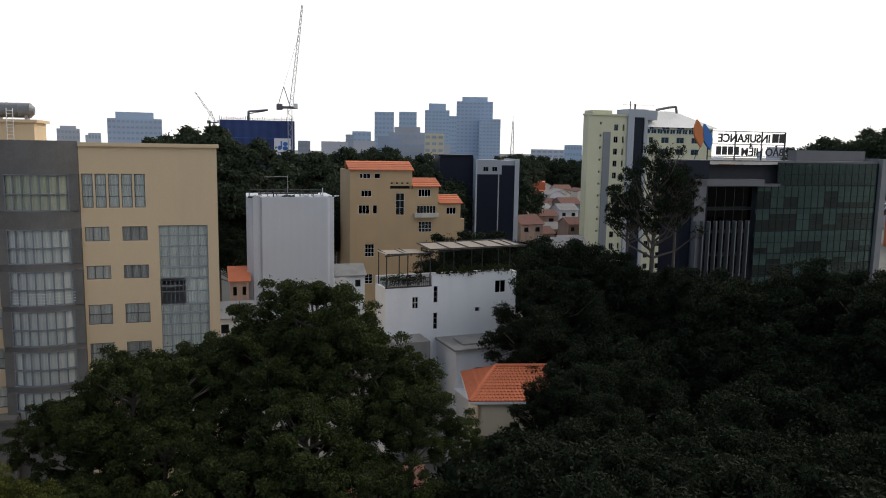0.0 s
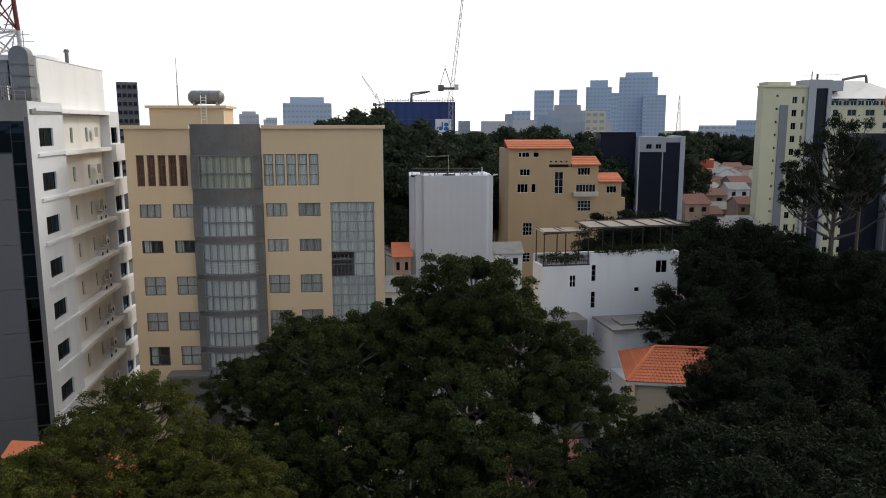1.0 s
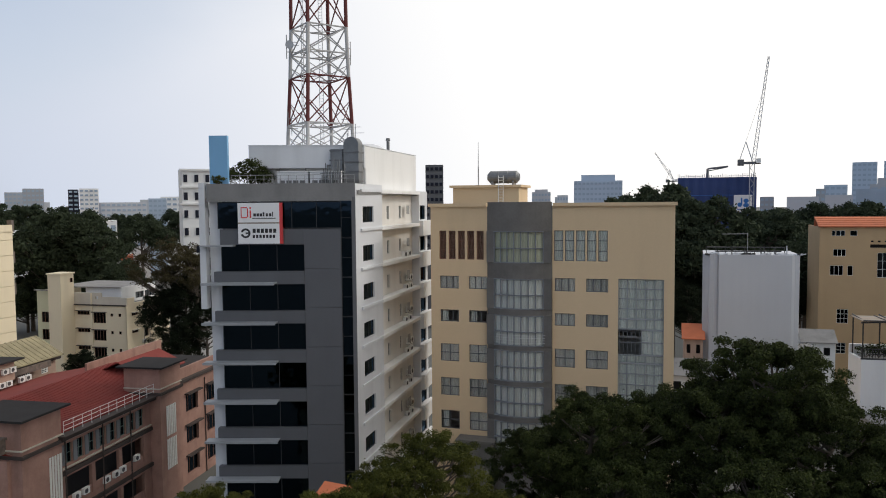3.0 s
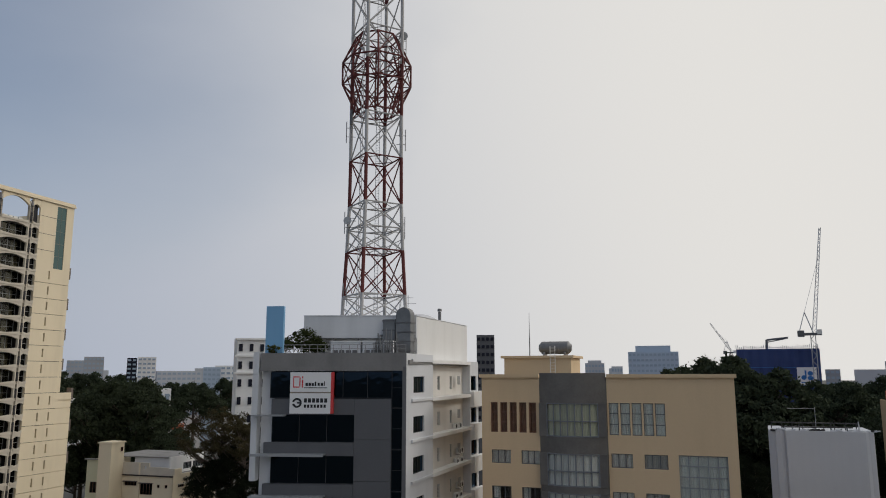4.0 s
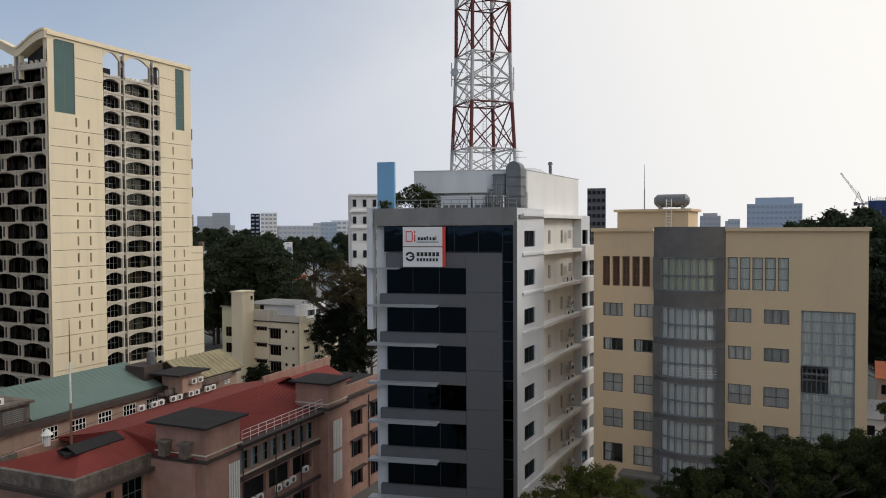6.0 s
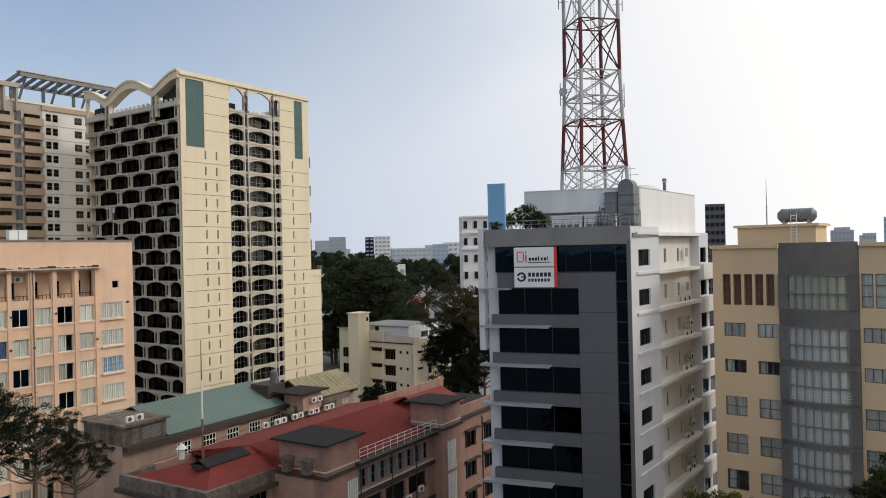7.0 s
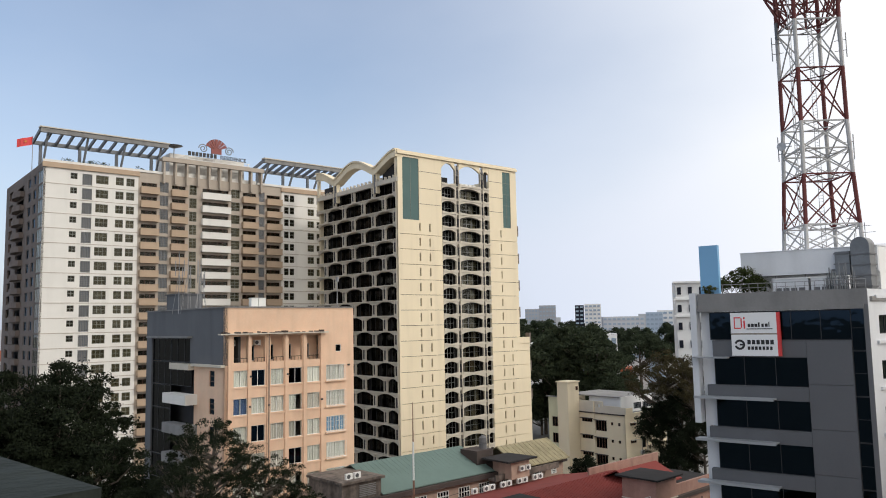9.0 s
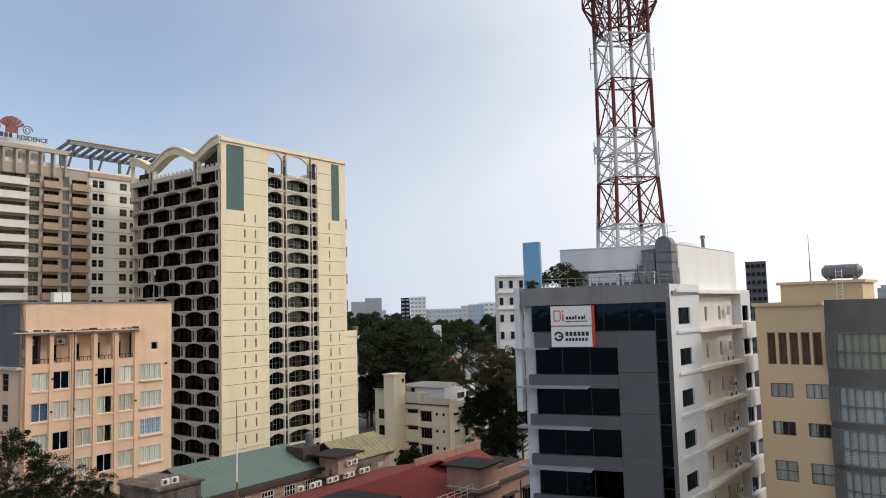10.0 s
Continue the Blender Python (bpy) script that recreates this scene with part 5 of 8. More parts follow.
# ---- peach block with loggia ----
def peach_block():
    r = thing("peach_building", -92.8, 6.2, 113, "peach painted block with a top floor loggia", "building")
    f = Face(r)
    cols = [(1.16, 1.85), (3.45, 1.9), (6.12, 1.85), (8.7, 1.9), (11.4, 1.9)]
    tops = [21.65 - 3.32 * i for i in range(8)]
    holes = [(u, u + w, 22.6, 25.7) for u, w in cols]
    holes += [(u, u + w, t - 1.95, t) for u, w in cols for t in tops] + [(14.28, 17.15, t - 1.85, t + 0.05) for t in tops] + [(15.8, 16.7, 23.4, 24.35)]
    f.wall(0, 18.7, GZ, 29.2, holes, "peach", 0.45)
    f.add("eave", MB().box(-0.9, 14.2, -0.8, 0.0, 25.95, 26.12), "concrete", "cracked concrete eave")
    crk = random.Random(12)
    for k in range(16):
        u = -0.8 + 0.92 * k + crk.uniform(-0.2, 0.2)
        f.add("broken_edge", MB().box(u, u + crk.uniform(0.25, 0.8), -0.83, -0.5, 26.1, 26.14 + crk.uniform(0.03, 0.22)), "stained" if k % 3 else "pinkdark")
    for u, z in ((3.3, 20.9), (8.4, 20.9), (5.8, 17.3), (13.5, 17.4), (3.2, 17.3), (17.8, 21.6)):
        f.add("pipe_stub", MB().tube((u, -0.30, z), (u, 0.0, z), 0.13, n=8), "black")
    f.add("downpipe", MB().tube((5.75, -0.28, GZ), (5.75, -0.28, 25.9), 0.06, n=6), "brownside")
    for u in (0.6, 3.2, 5.75, 8.3, 10.95, 13.6):
        f.add("pilaster", MB().box(u - 0.22, u + 0.22, -0.18, 0.0, GZ, 25.95), "peach")
    for t in tops:
        f.add("sill_band", MB().box(0.85, 13.4, -0.1, 0, t - 2.15, t - 1.97).box(14.1, 17.4, -0.3, 0, t - 2.1, t - 1.95), "peach")
    f.add("loggia_back", MB().box(0.4, 14, 1.8, 2.0, 22.3, 26.0), "peach")
    f.add("loggia_floor", MB().box(0.4, 18.3, 0.45, 4, 22.2, 22.45).box(0.4, 18.3, 0.45, 4, 25.9, 26.1), "concrete")
    for u, w in cols:
        rl = MB().box(u, u + w, 0.1, 0.16, 23.05, 23.12)
        for i in range(5):
            rl.box(u + w * i / 4 - 0.02, u + w * i / 4 + 0.02, 0.1, 0.15, 22.6, 23.05)
        f.add("railing", rl, "black")
        f.window(u + 0.3, 22.7, 1.0, 1.9, 2, 1, "frame", "g_dark", y=1.65)
    rng = random.Random(11)
    for i, t in enumerate(tops):
        for u, w in cols:
            c = rng.choice(["curtain", "curtain", "curtain2", "curtain", "curtain2", "curtain2", "navyblue" if i == 1 else None])
            f.window(u, t - 1.95, w, 1.95, 2, 1, "wframe", "g_green" if c else "g_dark", cur=c, cover=rng.choice([1.0, 0.6, 1.0]), y=0.12)
        f.window(14.28, t - 1.85, 2.87, 1.9, 4, 1, "wframe", "g_green", cur="curtain" if i != 2 else "skyblue", y=0.1)
        f.add("grille", grille(14.2, t - 1.95, 3.05, 2.05), "wframe")
    f.window(15.8, 23.4, 0.9, 0.95, 1, 1, "wframe", "g_dark", y=0.1)
    f.add("inner_wall", MB().box(0.4, 18.3, 3.0, 3.2, GZ, 29), "room")
    fs = MB()
    for t in tops:
        fs.box(0.4, 18.3, 0.5, 3.0, t - 2.9, t - 2.7)
    f.add("floor_slab", fs, "room")
    g = Face(r)
    L = 23.6
    g.m = pose(0, L, -GZ, 0, 0, -90)  # x runs from the far end to the corner
    g.wall(0, L, 22.3, 29.2, [(1.8, 14.1, 22.0, 25.6)], "greypaint", 0.4, label="dark grey painted upper wall")
    g.wall(15.4, L, GZ, 22.3, [(19.6, 21.0, t - 1.9, t) for t in tops], "peach", 0.4)
    g.wall(0, 1.8, GZ, 22.3, [], "greypaint", 0.4)
    for j in range(11):
        g.window(1.8, 25.6 - 3.1 * (j + 1), 6.0, 3.05, 3, 1, "black", "g_black", y=0.2)
        if 25.6 - 3.1 * j > 22:
            g.window(7.9, 25.6 - 3.1 * (j + 1), 6.2, 3.05, 3, 1, "black", "g_black", y=0.2)
    g.add("glass_bay_roof", MB().box(1.2, 14.7, -0.6, 0.3, 25.6, 25.85), "ledge")
    g.add("canopy", MB().box(9.6, L, -0.5, 0.1, 22.1, 22.4).box(9.6, 15.4, -0.8, 0.2, 21.6, 22.4), "concrete")
    for z in (17.35, 13.6, 9.9, 6.2):
        g.add("balcony", MB().box(9.5, 16.4, -1.6, 0.0, z, z + 1.25), "sherwhite" if z > 15 else "ledge", "pale solid balcony front")
    g.add("inner_wall", MB().box(0.4, L - 0.5, 2.0, 2.3, GZ, 29), "dark")
    for t in tops:
        g.window(19.6, t - 1.9, 1.4, 1.9, 1, 3, "brownframe", "g_dark", y=0.1)
    part("roof", MB().box(0.4, 18.3, 0.45, L, 28.4 - GZ, 28.7 - GZ), M["ledge"], r)
    part("side_wall", MB().box(18.3, 18.7, 0.45, L, 0, 29.2 - GZ).box(0.4, 18.3, L - 0.35, L, 0, 29.2 - GZ), M["peach"], r)
    part("coping", MB().box(-0.15, 18.85, -0.15, 0.6, 29.2 - GZ, 29.35 - GZ).box(-0.15, 0.6, 0.6, L, 29.2 - GZ, 29.35 - GZ), M["ledge"], r)
    return f


def grille(u, z, w, h):
    mb = MB()
    for i in range(13):
        mb.box(u + w * i / 12 - 0.015, u + w * i / 12 + 0.015, -0.25, -0.22, z, z + h)
    for j in range(4):
        mb.box(u, u + w, -0.25, -0.22, z + h * j / 3 - 0.015, z + h * j / 3 + 0.015)
    mb.box(u, u + w, -0.25, 0, z, z + 0.04)
    return mb


pf = peach_block()
pw = pf.root.matrix_world @ pf.m
for u in (1.2, 4.4):
    air_conditioner(pw @ Matrix.Translation((u + 0.6, 1.4, 24.6)))


def at_peach(u, v, z):
    return pw @ Vector((u, v, z))


for i, (u, v) in enumerate(((-0.5, 12.0), (0.3, 11.0), (1.6, 10.0), (2.6, 12.5))):
    a = loose("antenna_mast", at_peach(u, v, 28.7), 30 * i, "thin grey guyed antenna mast on a roof", "antenna", "roof antenna masts")
    mb = MB().tube((0, 0, 0), (0, 0, 8.2 - i), 0.05, n=5)
    for k in range(3):
        w = 2.1 * k
        mb.tube((0.9 * math.cos(w), 0.9 * math.sin(w), 0), (0, 0, 5.5), 0.03, n=4)
        mb.tube((0.5 * math.cos(w), 0.5 * math.sin(w), 3.4 + k * 0.8), (0.5 * math.cos(w), 0.5 * math.sin(w), 5.4 + k * 0.8), 0.06, n=5)
        mb.tube((0, 0, 4 + k * 0.8), (0.5 * math.cos(w), 0.5 * math.sin(w), 4.4 + k * 0.8), 0.025, n=4)
    part("mast", mb, M["steel"], a)
for u in (7.2, 8.3):
    t_ = loose("roof_cabinet", at_peach(u, 6, 28.7), 113, "white metal equipment cabinet on a roof", "cabinet", "roof cabinets")
    part("casing", MB().box(-0.5, 0.5, 0, 0.7, 0.1, 1.9).box(-0.55, 0.55, -0.05, 0.75, 1.9, 1.97), M["wframe"], t_)
hut = loose("roof_hut", at_peach(1.0, 15, 28.7), 113, "grey rendered stair hut on a roof", "hut")
part("body", MB().box(0, 3.2, 0, 4.4, 0, 2.7).box(-0.2, 3.4, -0.2, 4.6, 2.7, 2.85), M["greypaint"], hut)
lm = loose("lamp_mast", at_peach(18.2, 3.0, 29.0), 0, "thin mast with small dishes on a roof corner", "mast")
part("mast", MB().tube((0, 0, -0.3), (0, 0, 4.6), 0.05).tube((0, 0, 3.9), (0, 0, 4.5), 0.22, n=8).tube((-0.9, 0, 0), (0, 0, 2.4), 0.03), M["steel"], lm)


# ---- old pink building with red sheet roofs ----
NO, NA = (-70.17, 38.42), 113


def gable(mb, u0, u1, v0, v1, ze, zr, over=0.3, thick=0.12):
    """Two roof slopes with the ridge along u."""
    vm = (v0 + v1) / 2
    for a, b in ((v0 - over, vm), (v1 + over, vm)):
        mb.v += [(u0, a, ze), (u1, a, ze), (u1, b, zr), (u0, b, zr), (u0, a, ze - thick), (u1, a, ze - thick), (u1, b, zr - thick), (u0, b, zr - thick)]
        n = len(mb.v) - 8
        mb.f += [(n, n + 1, n + 2, n + 3), (n + 7, n + 6, n + 5, n + 4), (n, n + 4, n + 5, n + 1), (n + 1, n + 5, n + 6, n + 2), (n + 3, n + 2, n + 6, n + 7), (n, n + 3, n + 7, n + 4)]
    return mb


def seams(mb, u0, u1, v0, v1, ze, zr, step, w=0.05, h=0.05):
    n = int((u1 - u0) / step)
    for i in range(n + 1):
        u = u0 + step * i
        q = len(mb.v)
        mb.v += [(u - w / 2, v0, ze), (u + w / 2, v0, ze), (u + w / 2, v1, zr), (u - w / 2, v1, zr), (u - w / 2, v0, ze + h), (u + w / 2, v0, ze + h), (u + w / 2, v1, zr + h), (u - w / 2, v1, zr + h)]
        mb.f += [(q + 4, q + 5, q + 6, q + 7), (q, q + 1, q + 5, q + 4), (q, q + 4, q + 7, q + 3), (q + 1, q + 2, q + 6, q + 5)]
    return mb


def pink_wing():
    r = thing("colonial_building", NO[0], NO[1], NA, "weathered dusty pink building with a red sheet roof", "building")
    f = Face(r)
    holes = [(0.9 + 1.75 * i, 2.0 + 1.75 * i, 1.9, 3.9) for i in range(8)]
    ver = [(0.9 + 4.6 * i, 5.0 + 4.6 * i, -2.4, 0.6) for i in range(3)] + [(0.9 + 4.6 * i, 5.0 + 4.6 * i, -6.6, -3.7) for i in range(3)]
    f.wall(0.2, 15.7, GZ, 4.7, holes + ver, "pink", 0.4, y=0.3)
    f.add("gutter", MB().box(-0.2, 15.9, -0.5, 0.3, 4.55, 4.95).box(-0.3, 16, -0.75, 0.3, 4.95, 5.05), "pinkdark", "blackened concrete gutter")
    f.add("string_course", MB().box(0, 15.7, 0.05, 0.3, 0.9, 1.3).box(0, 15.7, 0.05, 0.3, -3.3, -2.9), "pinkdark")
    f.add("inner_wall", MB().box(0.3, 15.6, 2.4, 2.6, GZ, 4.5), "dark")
    f.add("verandah_floor", MB().box(0.3, 15.6, 0.7, 2.4, -3.3, -3.1).box(0.3, 15.6, 0.7, 2.4, 0.9, 1.1), "ledge")
    for a, b, c, d in holes:
        f.window(a, c, b - a, d - c, 2, 2, "greenroof", "g_dark", y=0.45)
        f.add("shutter", MB().box(a - 0.55, a, 0.16, 0.23, c, d), "lattice", "faded grey-green window shutter")
    for a, b, c, d in ver:
        f.add("balustrade", MB().box(a, b, 0.4, 0.5, c, c + 0.9), "pink")
    rl = MB()
    for i in range(12):
        rl.tube((0.3 + i * 1.4, -0.2, 5.05), (0.3 + i * 1.4, -0.2, 6.35), 0.03, n=4)
    for z in (5.5, 5.95, 6.35):
        rl.tube((0.3, -0.2, z), (15.7, -0.2, z), 0.03, n=4)
    f.add("railing", rl, "wframe", "thin pale roof railing")
    # roof
    f.add("roof", gable(gable(MB(), -5.0, 24.5, 1.2, 20.0, 4.9, 6.75), -10.0, -5.0, 6.9, 14.3, 4.85, 6.72), "red", "red sheet metal roof")
    f.add("roof_seam", seams(seams(MB(), -4.8, 24.4, 0.95, 10.6, 4.9, 6.75, 0.42), -9.8, -5.1, 6.7, 10.6, 4.85, 6.72, 0.42), "red")
    # left end: hip and parapet
    hip = MB()
    for dz in (0.0, -0.12):
        hip.v += [(-13.9, 7.1, 4.8 + dz), (-10.0, 6.6, 4.85 + dz), (-10.0, 10.6, 6.72 + dz), (-13.9, 18.8, 4.6 + dz), (-10.0, 14.6, 4.85 + dz)]
    hip.f += [(0, 1, 2), (3, 0, 2), (4, 3, 2), (7, 6, 5), (7, 5, 8), (7, 8, 9), (0, 5, 6, 1), (3, 8, 5, 0), (4, 9, 8, 3)]
    f.add("hip_roof", hip, "red")
    f.add("tarred_ridge", gable(MB(), -11.8, -6.0, 9.3, 11.9, 6.26, 6.86, 0.0), "tar", "blackened felt strip over the roof ridge")
    end = MB()
    end.v += [(u, v, z) for u in (-5.08, -4.92) for v, z in ((0.95, 4.7), (20.2, 4.7), (10.6, 6.68))]
    end.f += [(0, 1, 2), (5, 4, 3), (0, 3, 4, 1), (1, 4, 5, 2), (2, 5, 3, 0)]
    f.add("gable_end", end, "red")
    f.add("end_wall", MB().grid(-14.0, -5.0, 7.0, 7.4, GZ, 4.3, [(-13.0, -12.0, 0.5, 2.5), (-10.6, -9.6, 0.5, 2.5), (-8.6, -6.0, 0.0, 2.8)]).box(-14.0, -13.6, 7.4, 19.0, GZ, 4.3).box(-5.4, -5.0, 1.2, 7.0, GZ, 4.3), "pink")
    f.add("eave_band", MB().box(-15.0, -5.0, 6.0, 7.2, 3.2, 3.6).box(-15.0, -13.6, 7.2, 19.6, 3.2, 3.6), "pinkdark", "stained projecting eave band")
    f.add("end_parapet", MB().box(-14.5, -5.0, 6.5, 7.0, 3.6, 4.9).box(-14.5, -14.0, 7.0, 19.4, 3.6, 4.9).box(-14.0, -10.4, 19.0, 19.4, 3.6, 4.9), "stained", "black-stained concrete parapet")
    f.add("end_inner_wall", MB().box(-13.5, -5.2, 8.5, 8.7, GZ, 4.2), "dark")
    f.window(-8.6, 0.0, 2.6, 2.8, 3, 2, "greenroof", "g_dark", y=7.15)
    f.add("canopy", MB().box(-13.6, -5.4, 5.6, 7.0, -0.6, -0.4), "ledge")
    f.add("back_wall", MB().box(-10, 24, 19.6, 20.0, GZ, 4.8), "pink")
    # stair turret with a felt roof
    f.add("turret", MB().box(-5.0, 0.2, 0.0, 6.2, GZ, 7.9), "pink")
    f.add("turret_roof", MB().slab([(-5.7, -0.7), (0.8, -0.7), (0.8, 6.8), (-5.7, 6.8)], 7.9, 8.1), "tar")
    f.add("turret_band", MB().box(-5.2, 0.4, -0.25, 6.3, 4.4, 4.7), "pinkdark")
    f.add("moulding", MB().box(-5.12, 0.32, -0.12, 6.25, 5.1, 5.22), "concrete")
    for u in (-1.6,):
        for i in range(5):
            f.add("screen_slat", MB().box(u + i * 0.36, u + i * 0.36 + 0.2, -0.08, 0.05, -2.5, 3.4), "wframe", "tall white upright slat")
    for y in (1.6, 4.2):
        f.add("roof_vent", MB().box(-5.9, -5.0, y, y + 0.9, 4.9, 6.2).box(-6.1, -4.9, y - 0.15, y + 1.05, 6.2, 6.4), "stained")
    # second turret
    f.add("turret", MB().box(15.7, 20.2, -1.0, 3.6, GZ, 8.2), "pink")
    f.add("turret_roof", MB().slab([(15.1, -1.6), (20.8, -1.6), (20.8, 4.2), (15.1, 4.2)], 8.2, 8.4), "tar")
    f.add("turret_band", MB().box(15.5, 20.4, -1.25, 3.7, 5.0, 5.3), "pinkdark")
    f.add("moulding", MB().box(15.58, 20.32, -1.12, 3.65, 5.7, 5.82), "concrete")
    f.add("moulding", MB().box(0.2, 15.6, 0.1, 0.3, 4.25, 4.37), "concrete")
    f.add("moulding", MB().box(0.2, 15.6, 0.1, 0.3, 1.5, 1.62), "concrete")
    for z in (-0.2, -4.2):
        for i in range(6):
            f.add("screen_slat", MB().box(16.9 + i * 0.36, 17.1 + i * 0.36, -1.08, -0.98, z, z + 3.6), "wframe", "tall white upright slat")
    wh = [(u, u + 3.0, z, z + 2.4) for u in (22.4, 27.6, 32.4) for z in (1.0, -3.0, -6.9)]
    f.wall(20.2, 37, GZ, 6.2, wh, "pink", 0.4, y=-0.4)
    f.add("inner_wall", MB().box(20.3, 36.8, 1.5, 1.7, GZ, 6), "dark")
    f.add("gutter", MB().box(20.2, 37, -0.9, -0.3, 5.2, 5.6), "pinkdark")
    f.add("roof_slab", MB().box(20.2, 37, 0.0, 12, 5.0, 5.25), "tar")
    f.add("parapet", MB().box(20.2, 37, -0.4, -0.1, 6.2, 6.9).box(20.2, 37, 11.7, 12, 5.25, 7.4), "pink")
    f.add("hip_roof", gable(MB(), 20.6, 30, 4.2, 11.4, 5.8, 7.6), "red")
    for a, b, c, d in wh:
        f.add("window_hood", MB().box(a - 0.3, b + 0.3, -1.0, -0.4, d, d + 0.18), "pinkdark")
        f.window(a, c, b - a, d - c, 3, 1, "brownframe", "g_dark", y=-0.1)
    for u in (0.55, 6.3, 11.2, 20.6, 27.0):
        f.add("downpipe", MB().tube((u, -0.1 if u < 16 else -0.5, GZ), (u, -0.1 if u < 16 else -0.5, 4.6), 0.07, n=6), "pinkdark")
    return f


nf = pink_wing()
nw = nf.root.matrix_world @ nf.m


def at_pink(u, v, z):
    return nw @ Vector((u, v, z))


for i, (u, z) in enumerate(((2.2, -2.0), (3.6, -2.0), (7.0, -2.1), (8.6, -2.1), (9.8, -2.0), (12.4, -1.6))):
    air_conditioner(nw @ Matrix.Translation((u, 0.1, z)))
for i in range(9):
    air_conditioner(nw @ Matrix.Translation((6.0 + 1.6 * i + 0.5 * (i % 2), 19.0, 5.4)))
ms = loose("steel_mast", at_pink(-11.2, 10.6, 6.3), 0, "tall thin rusty and white steel mast", "mast")
part("lower_pole", MB().tube((0, 0, -0.2), (0, 0, 4.5), 0.13, 0.11), M["brownframe"], ms)
part("middle_pole", MB().tube((0, 0, 4.5), (0, 0, 8.4), 0.10, 0.09), M["wframe"], ms)
part("upper_pole", MB().tube((0, 0, 8.4), (0, 0, 12.4), 0.07, 0.03), M["brownframe"], ms)
part("foot", MB().box(-0.9, 0.9, -0.9, 0.9, -0.3, 0.0), M["tar"], ms)
vt = loose("roof_vent", at_pink(-9.0, 16.5, 5.3), 0, "white ridge vent cowl on a red roof", "vent")
part("cowl", MB().tube((0, 0, 0.2), (0, 0, 1.3), 0.3, n=10).tube((0, 0, 1.3), (0, 0, 1.9), 0.6, 0.08, 10), M["wframe"], vt)


def green_wing():
    r = thing("green_roof_building", NO[0], NO[1], NA, "pale pink long building with a green sheet roof", "building")
    f = Face(r)
    wins = [(-4.9 + 3.75 * i, -2.9 + 3.75 * i, 3.6, 5.6) for i in range(5)]
    f.wall(-12, 28, GZ, 6.8, wins + [(14.5, 16, 3.6, 5.6), (18.5, 20, 3.6, 5.6), (21.5, 23, 3.6, 5.6), (25.2, 26.4, 4.6, 5.4)], "pinkpale", 0.4, y=22.3)
    f.add("inner_wall", MB().box(-11, 27.5, 24, 24.2, GZ, 6.5), "dark")
    for a, b, c, d in wins + [(14.5, 16, 3.6, 5.6), (18.5, 20, 3.6, 5.6), (21.5, 23, 3.6, 5.6), (25.2, 26.4, 4.6, 5.4)]:
        f.window(a, c, b - a, d - c, 4, 3, "wframe", "g_dark", y=22.25, fw=0.1)
    f.add("roof", gable(MB(), -6.5, 12.6, 22.0, 34.5, 7.0, 9.6), "greenroof", "sea green ribbed metal roof")
    f.add("roof_seam", seams(MB(), -6.3, 12.5, 21.75, 28.2, 6.98, 9.59, 0.75, 0.05, 0.025), "greenroof")
    f.add("eave_band", MB().box(-12, 28, 21.4, 22.3, 6.2, 6.8), "pinkdark")
    f.add("utility_block", MB().box(-12.0, -6.4, 22.2, 29, 6.8, 8.8).box(-12.3, -6.1, 21.8, 29.2, 8.8, 9.1), "stained")
    lv = MB()
    for i in range(7):
        lv.box(-9.6, -7.2, 22.1, 22.2, 7.1 + i * 0.2, 7.2 + i * 0.2)
    f.add("louvre", lv, "ledge")
    # old corrugated roof beside it
    rf2 = MB()
    gable(rf2, 16.2, 27.4, 20.8, 28.6, 6.95, 9.35)
    f.add("old_roof", rf2, "oldroof", "mossy corrugated fibre cement roof")
    f.add("roof_rib", seams(MB(), 16.4, 27.3, 20.5, 24.7, 6.95, 9.33, 0.9, 0.34, 0.07), "oldroof")
    f.add("lean_to", MB().box(13.0, 16.6, 19.0, 22.4, 6.0, 8.4), "pinkpale")
    f.add("lean_to_roof", MB().slab([(11.6, 18.2), (17.4, 18.2), (17.0, 23.2), (11.6, 23.2)], 8.4, 8.62), "tar", "dark felt lean-to roof")
    f.add("tank_stand", MB().box(11.0, 14.2, 23.4, 26.6, 6.0, 9.5), "pinkdark")
    f.add("balcony", MB().box(11.2, 24.5, 20.2, 21.6, 5.9, 6.2).box(11.2, 24.5, 20.2, 20.4, 6.2, 6.7), "stained", "stained concrete balcony edge")
    f.add("back_wall", MB().box(-12, 24, 34.2, 34.5, GZ, 6.8).box(-12, -11.6, 22.7, 34.2, GZ, 6.8).box(27.6, 28, 22.7, 28.5, GZ, 7.0), "pinkpale")
    f.add("cable", MB().tube((-12, 20.5, 4.5), (24, 20.5, 6.6), 0.03, n=4).tube((-12, 20.6, 3.9), (24, 20.6, 6.0), 0.03, n=4), "black")
    return f


gf = green_wing()
for u in (-10.5, -9.3):
    air_conditioner(nw @ Matrix.Translation((u, 23.0, 9.1)))
for u in (14.8, 16.0):
    air_conditioner(nw @ Matrix.Translation((u, 18.75, 7.0)))
wt = loose("water_barrel", at_pink(13.2, 24.4, 9.5), 0, "dark ribbed water barrel on a roof", "water tank")
part("barrel", MB().tube((0, 0, 0), (0, 0, 0.7), 0.55, n=14).tube((0, 0, 0.75), (0, 0, 1.5), 0.55, n=14).tube((0, 0, 1.55), (0, 0, 1.8), 0.5, 0.2, 14), M["clad2"], wt)


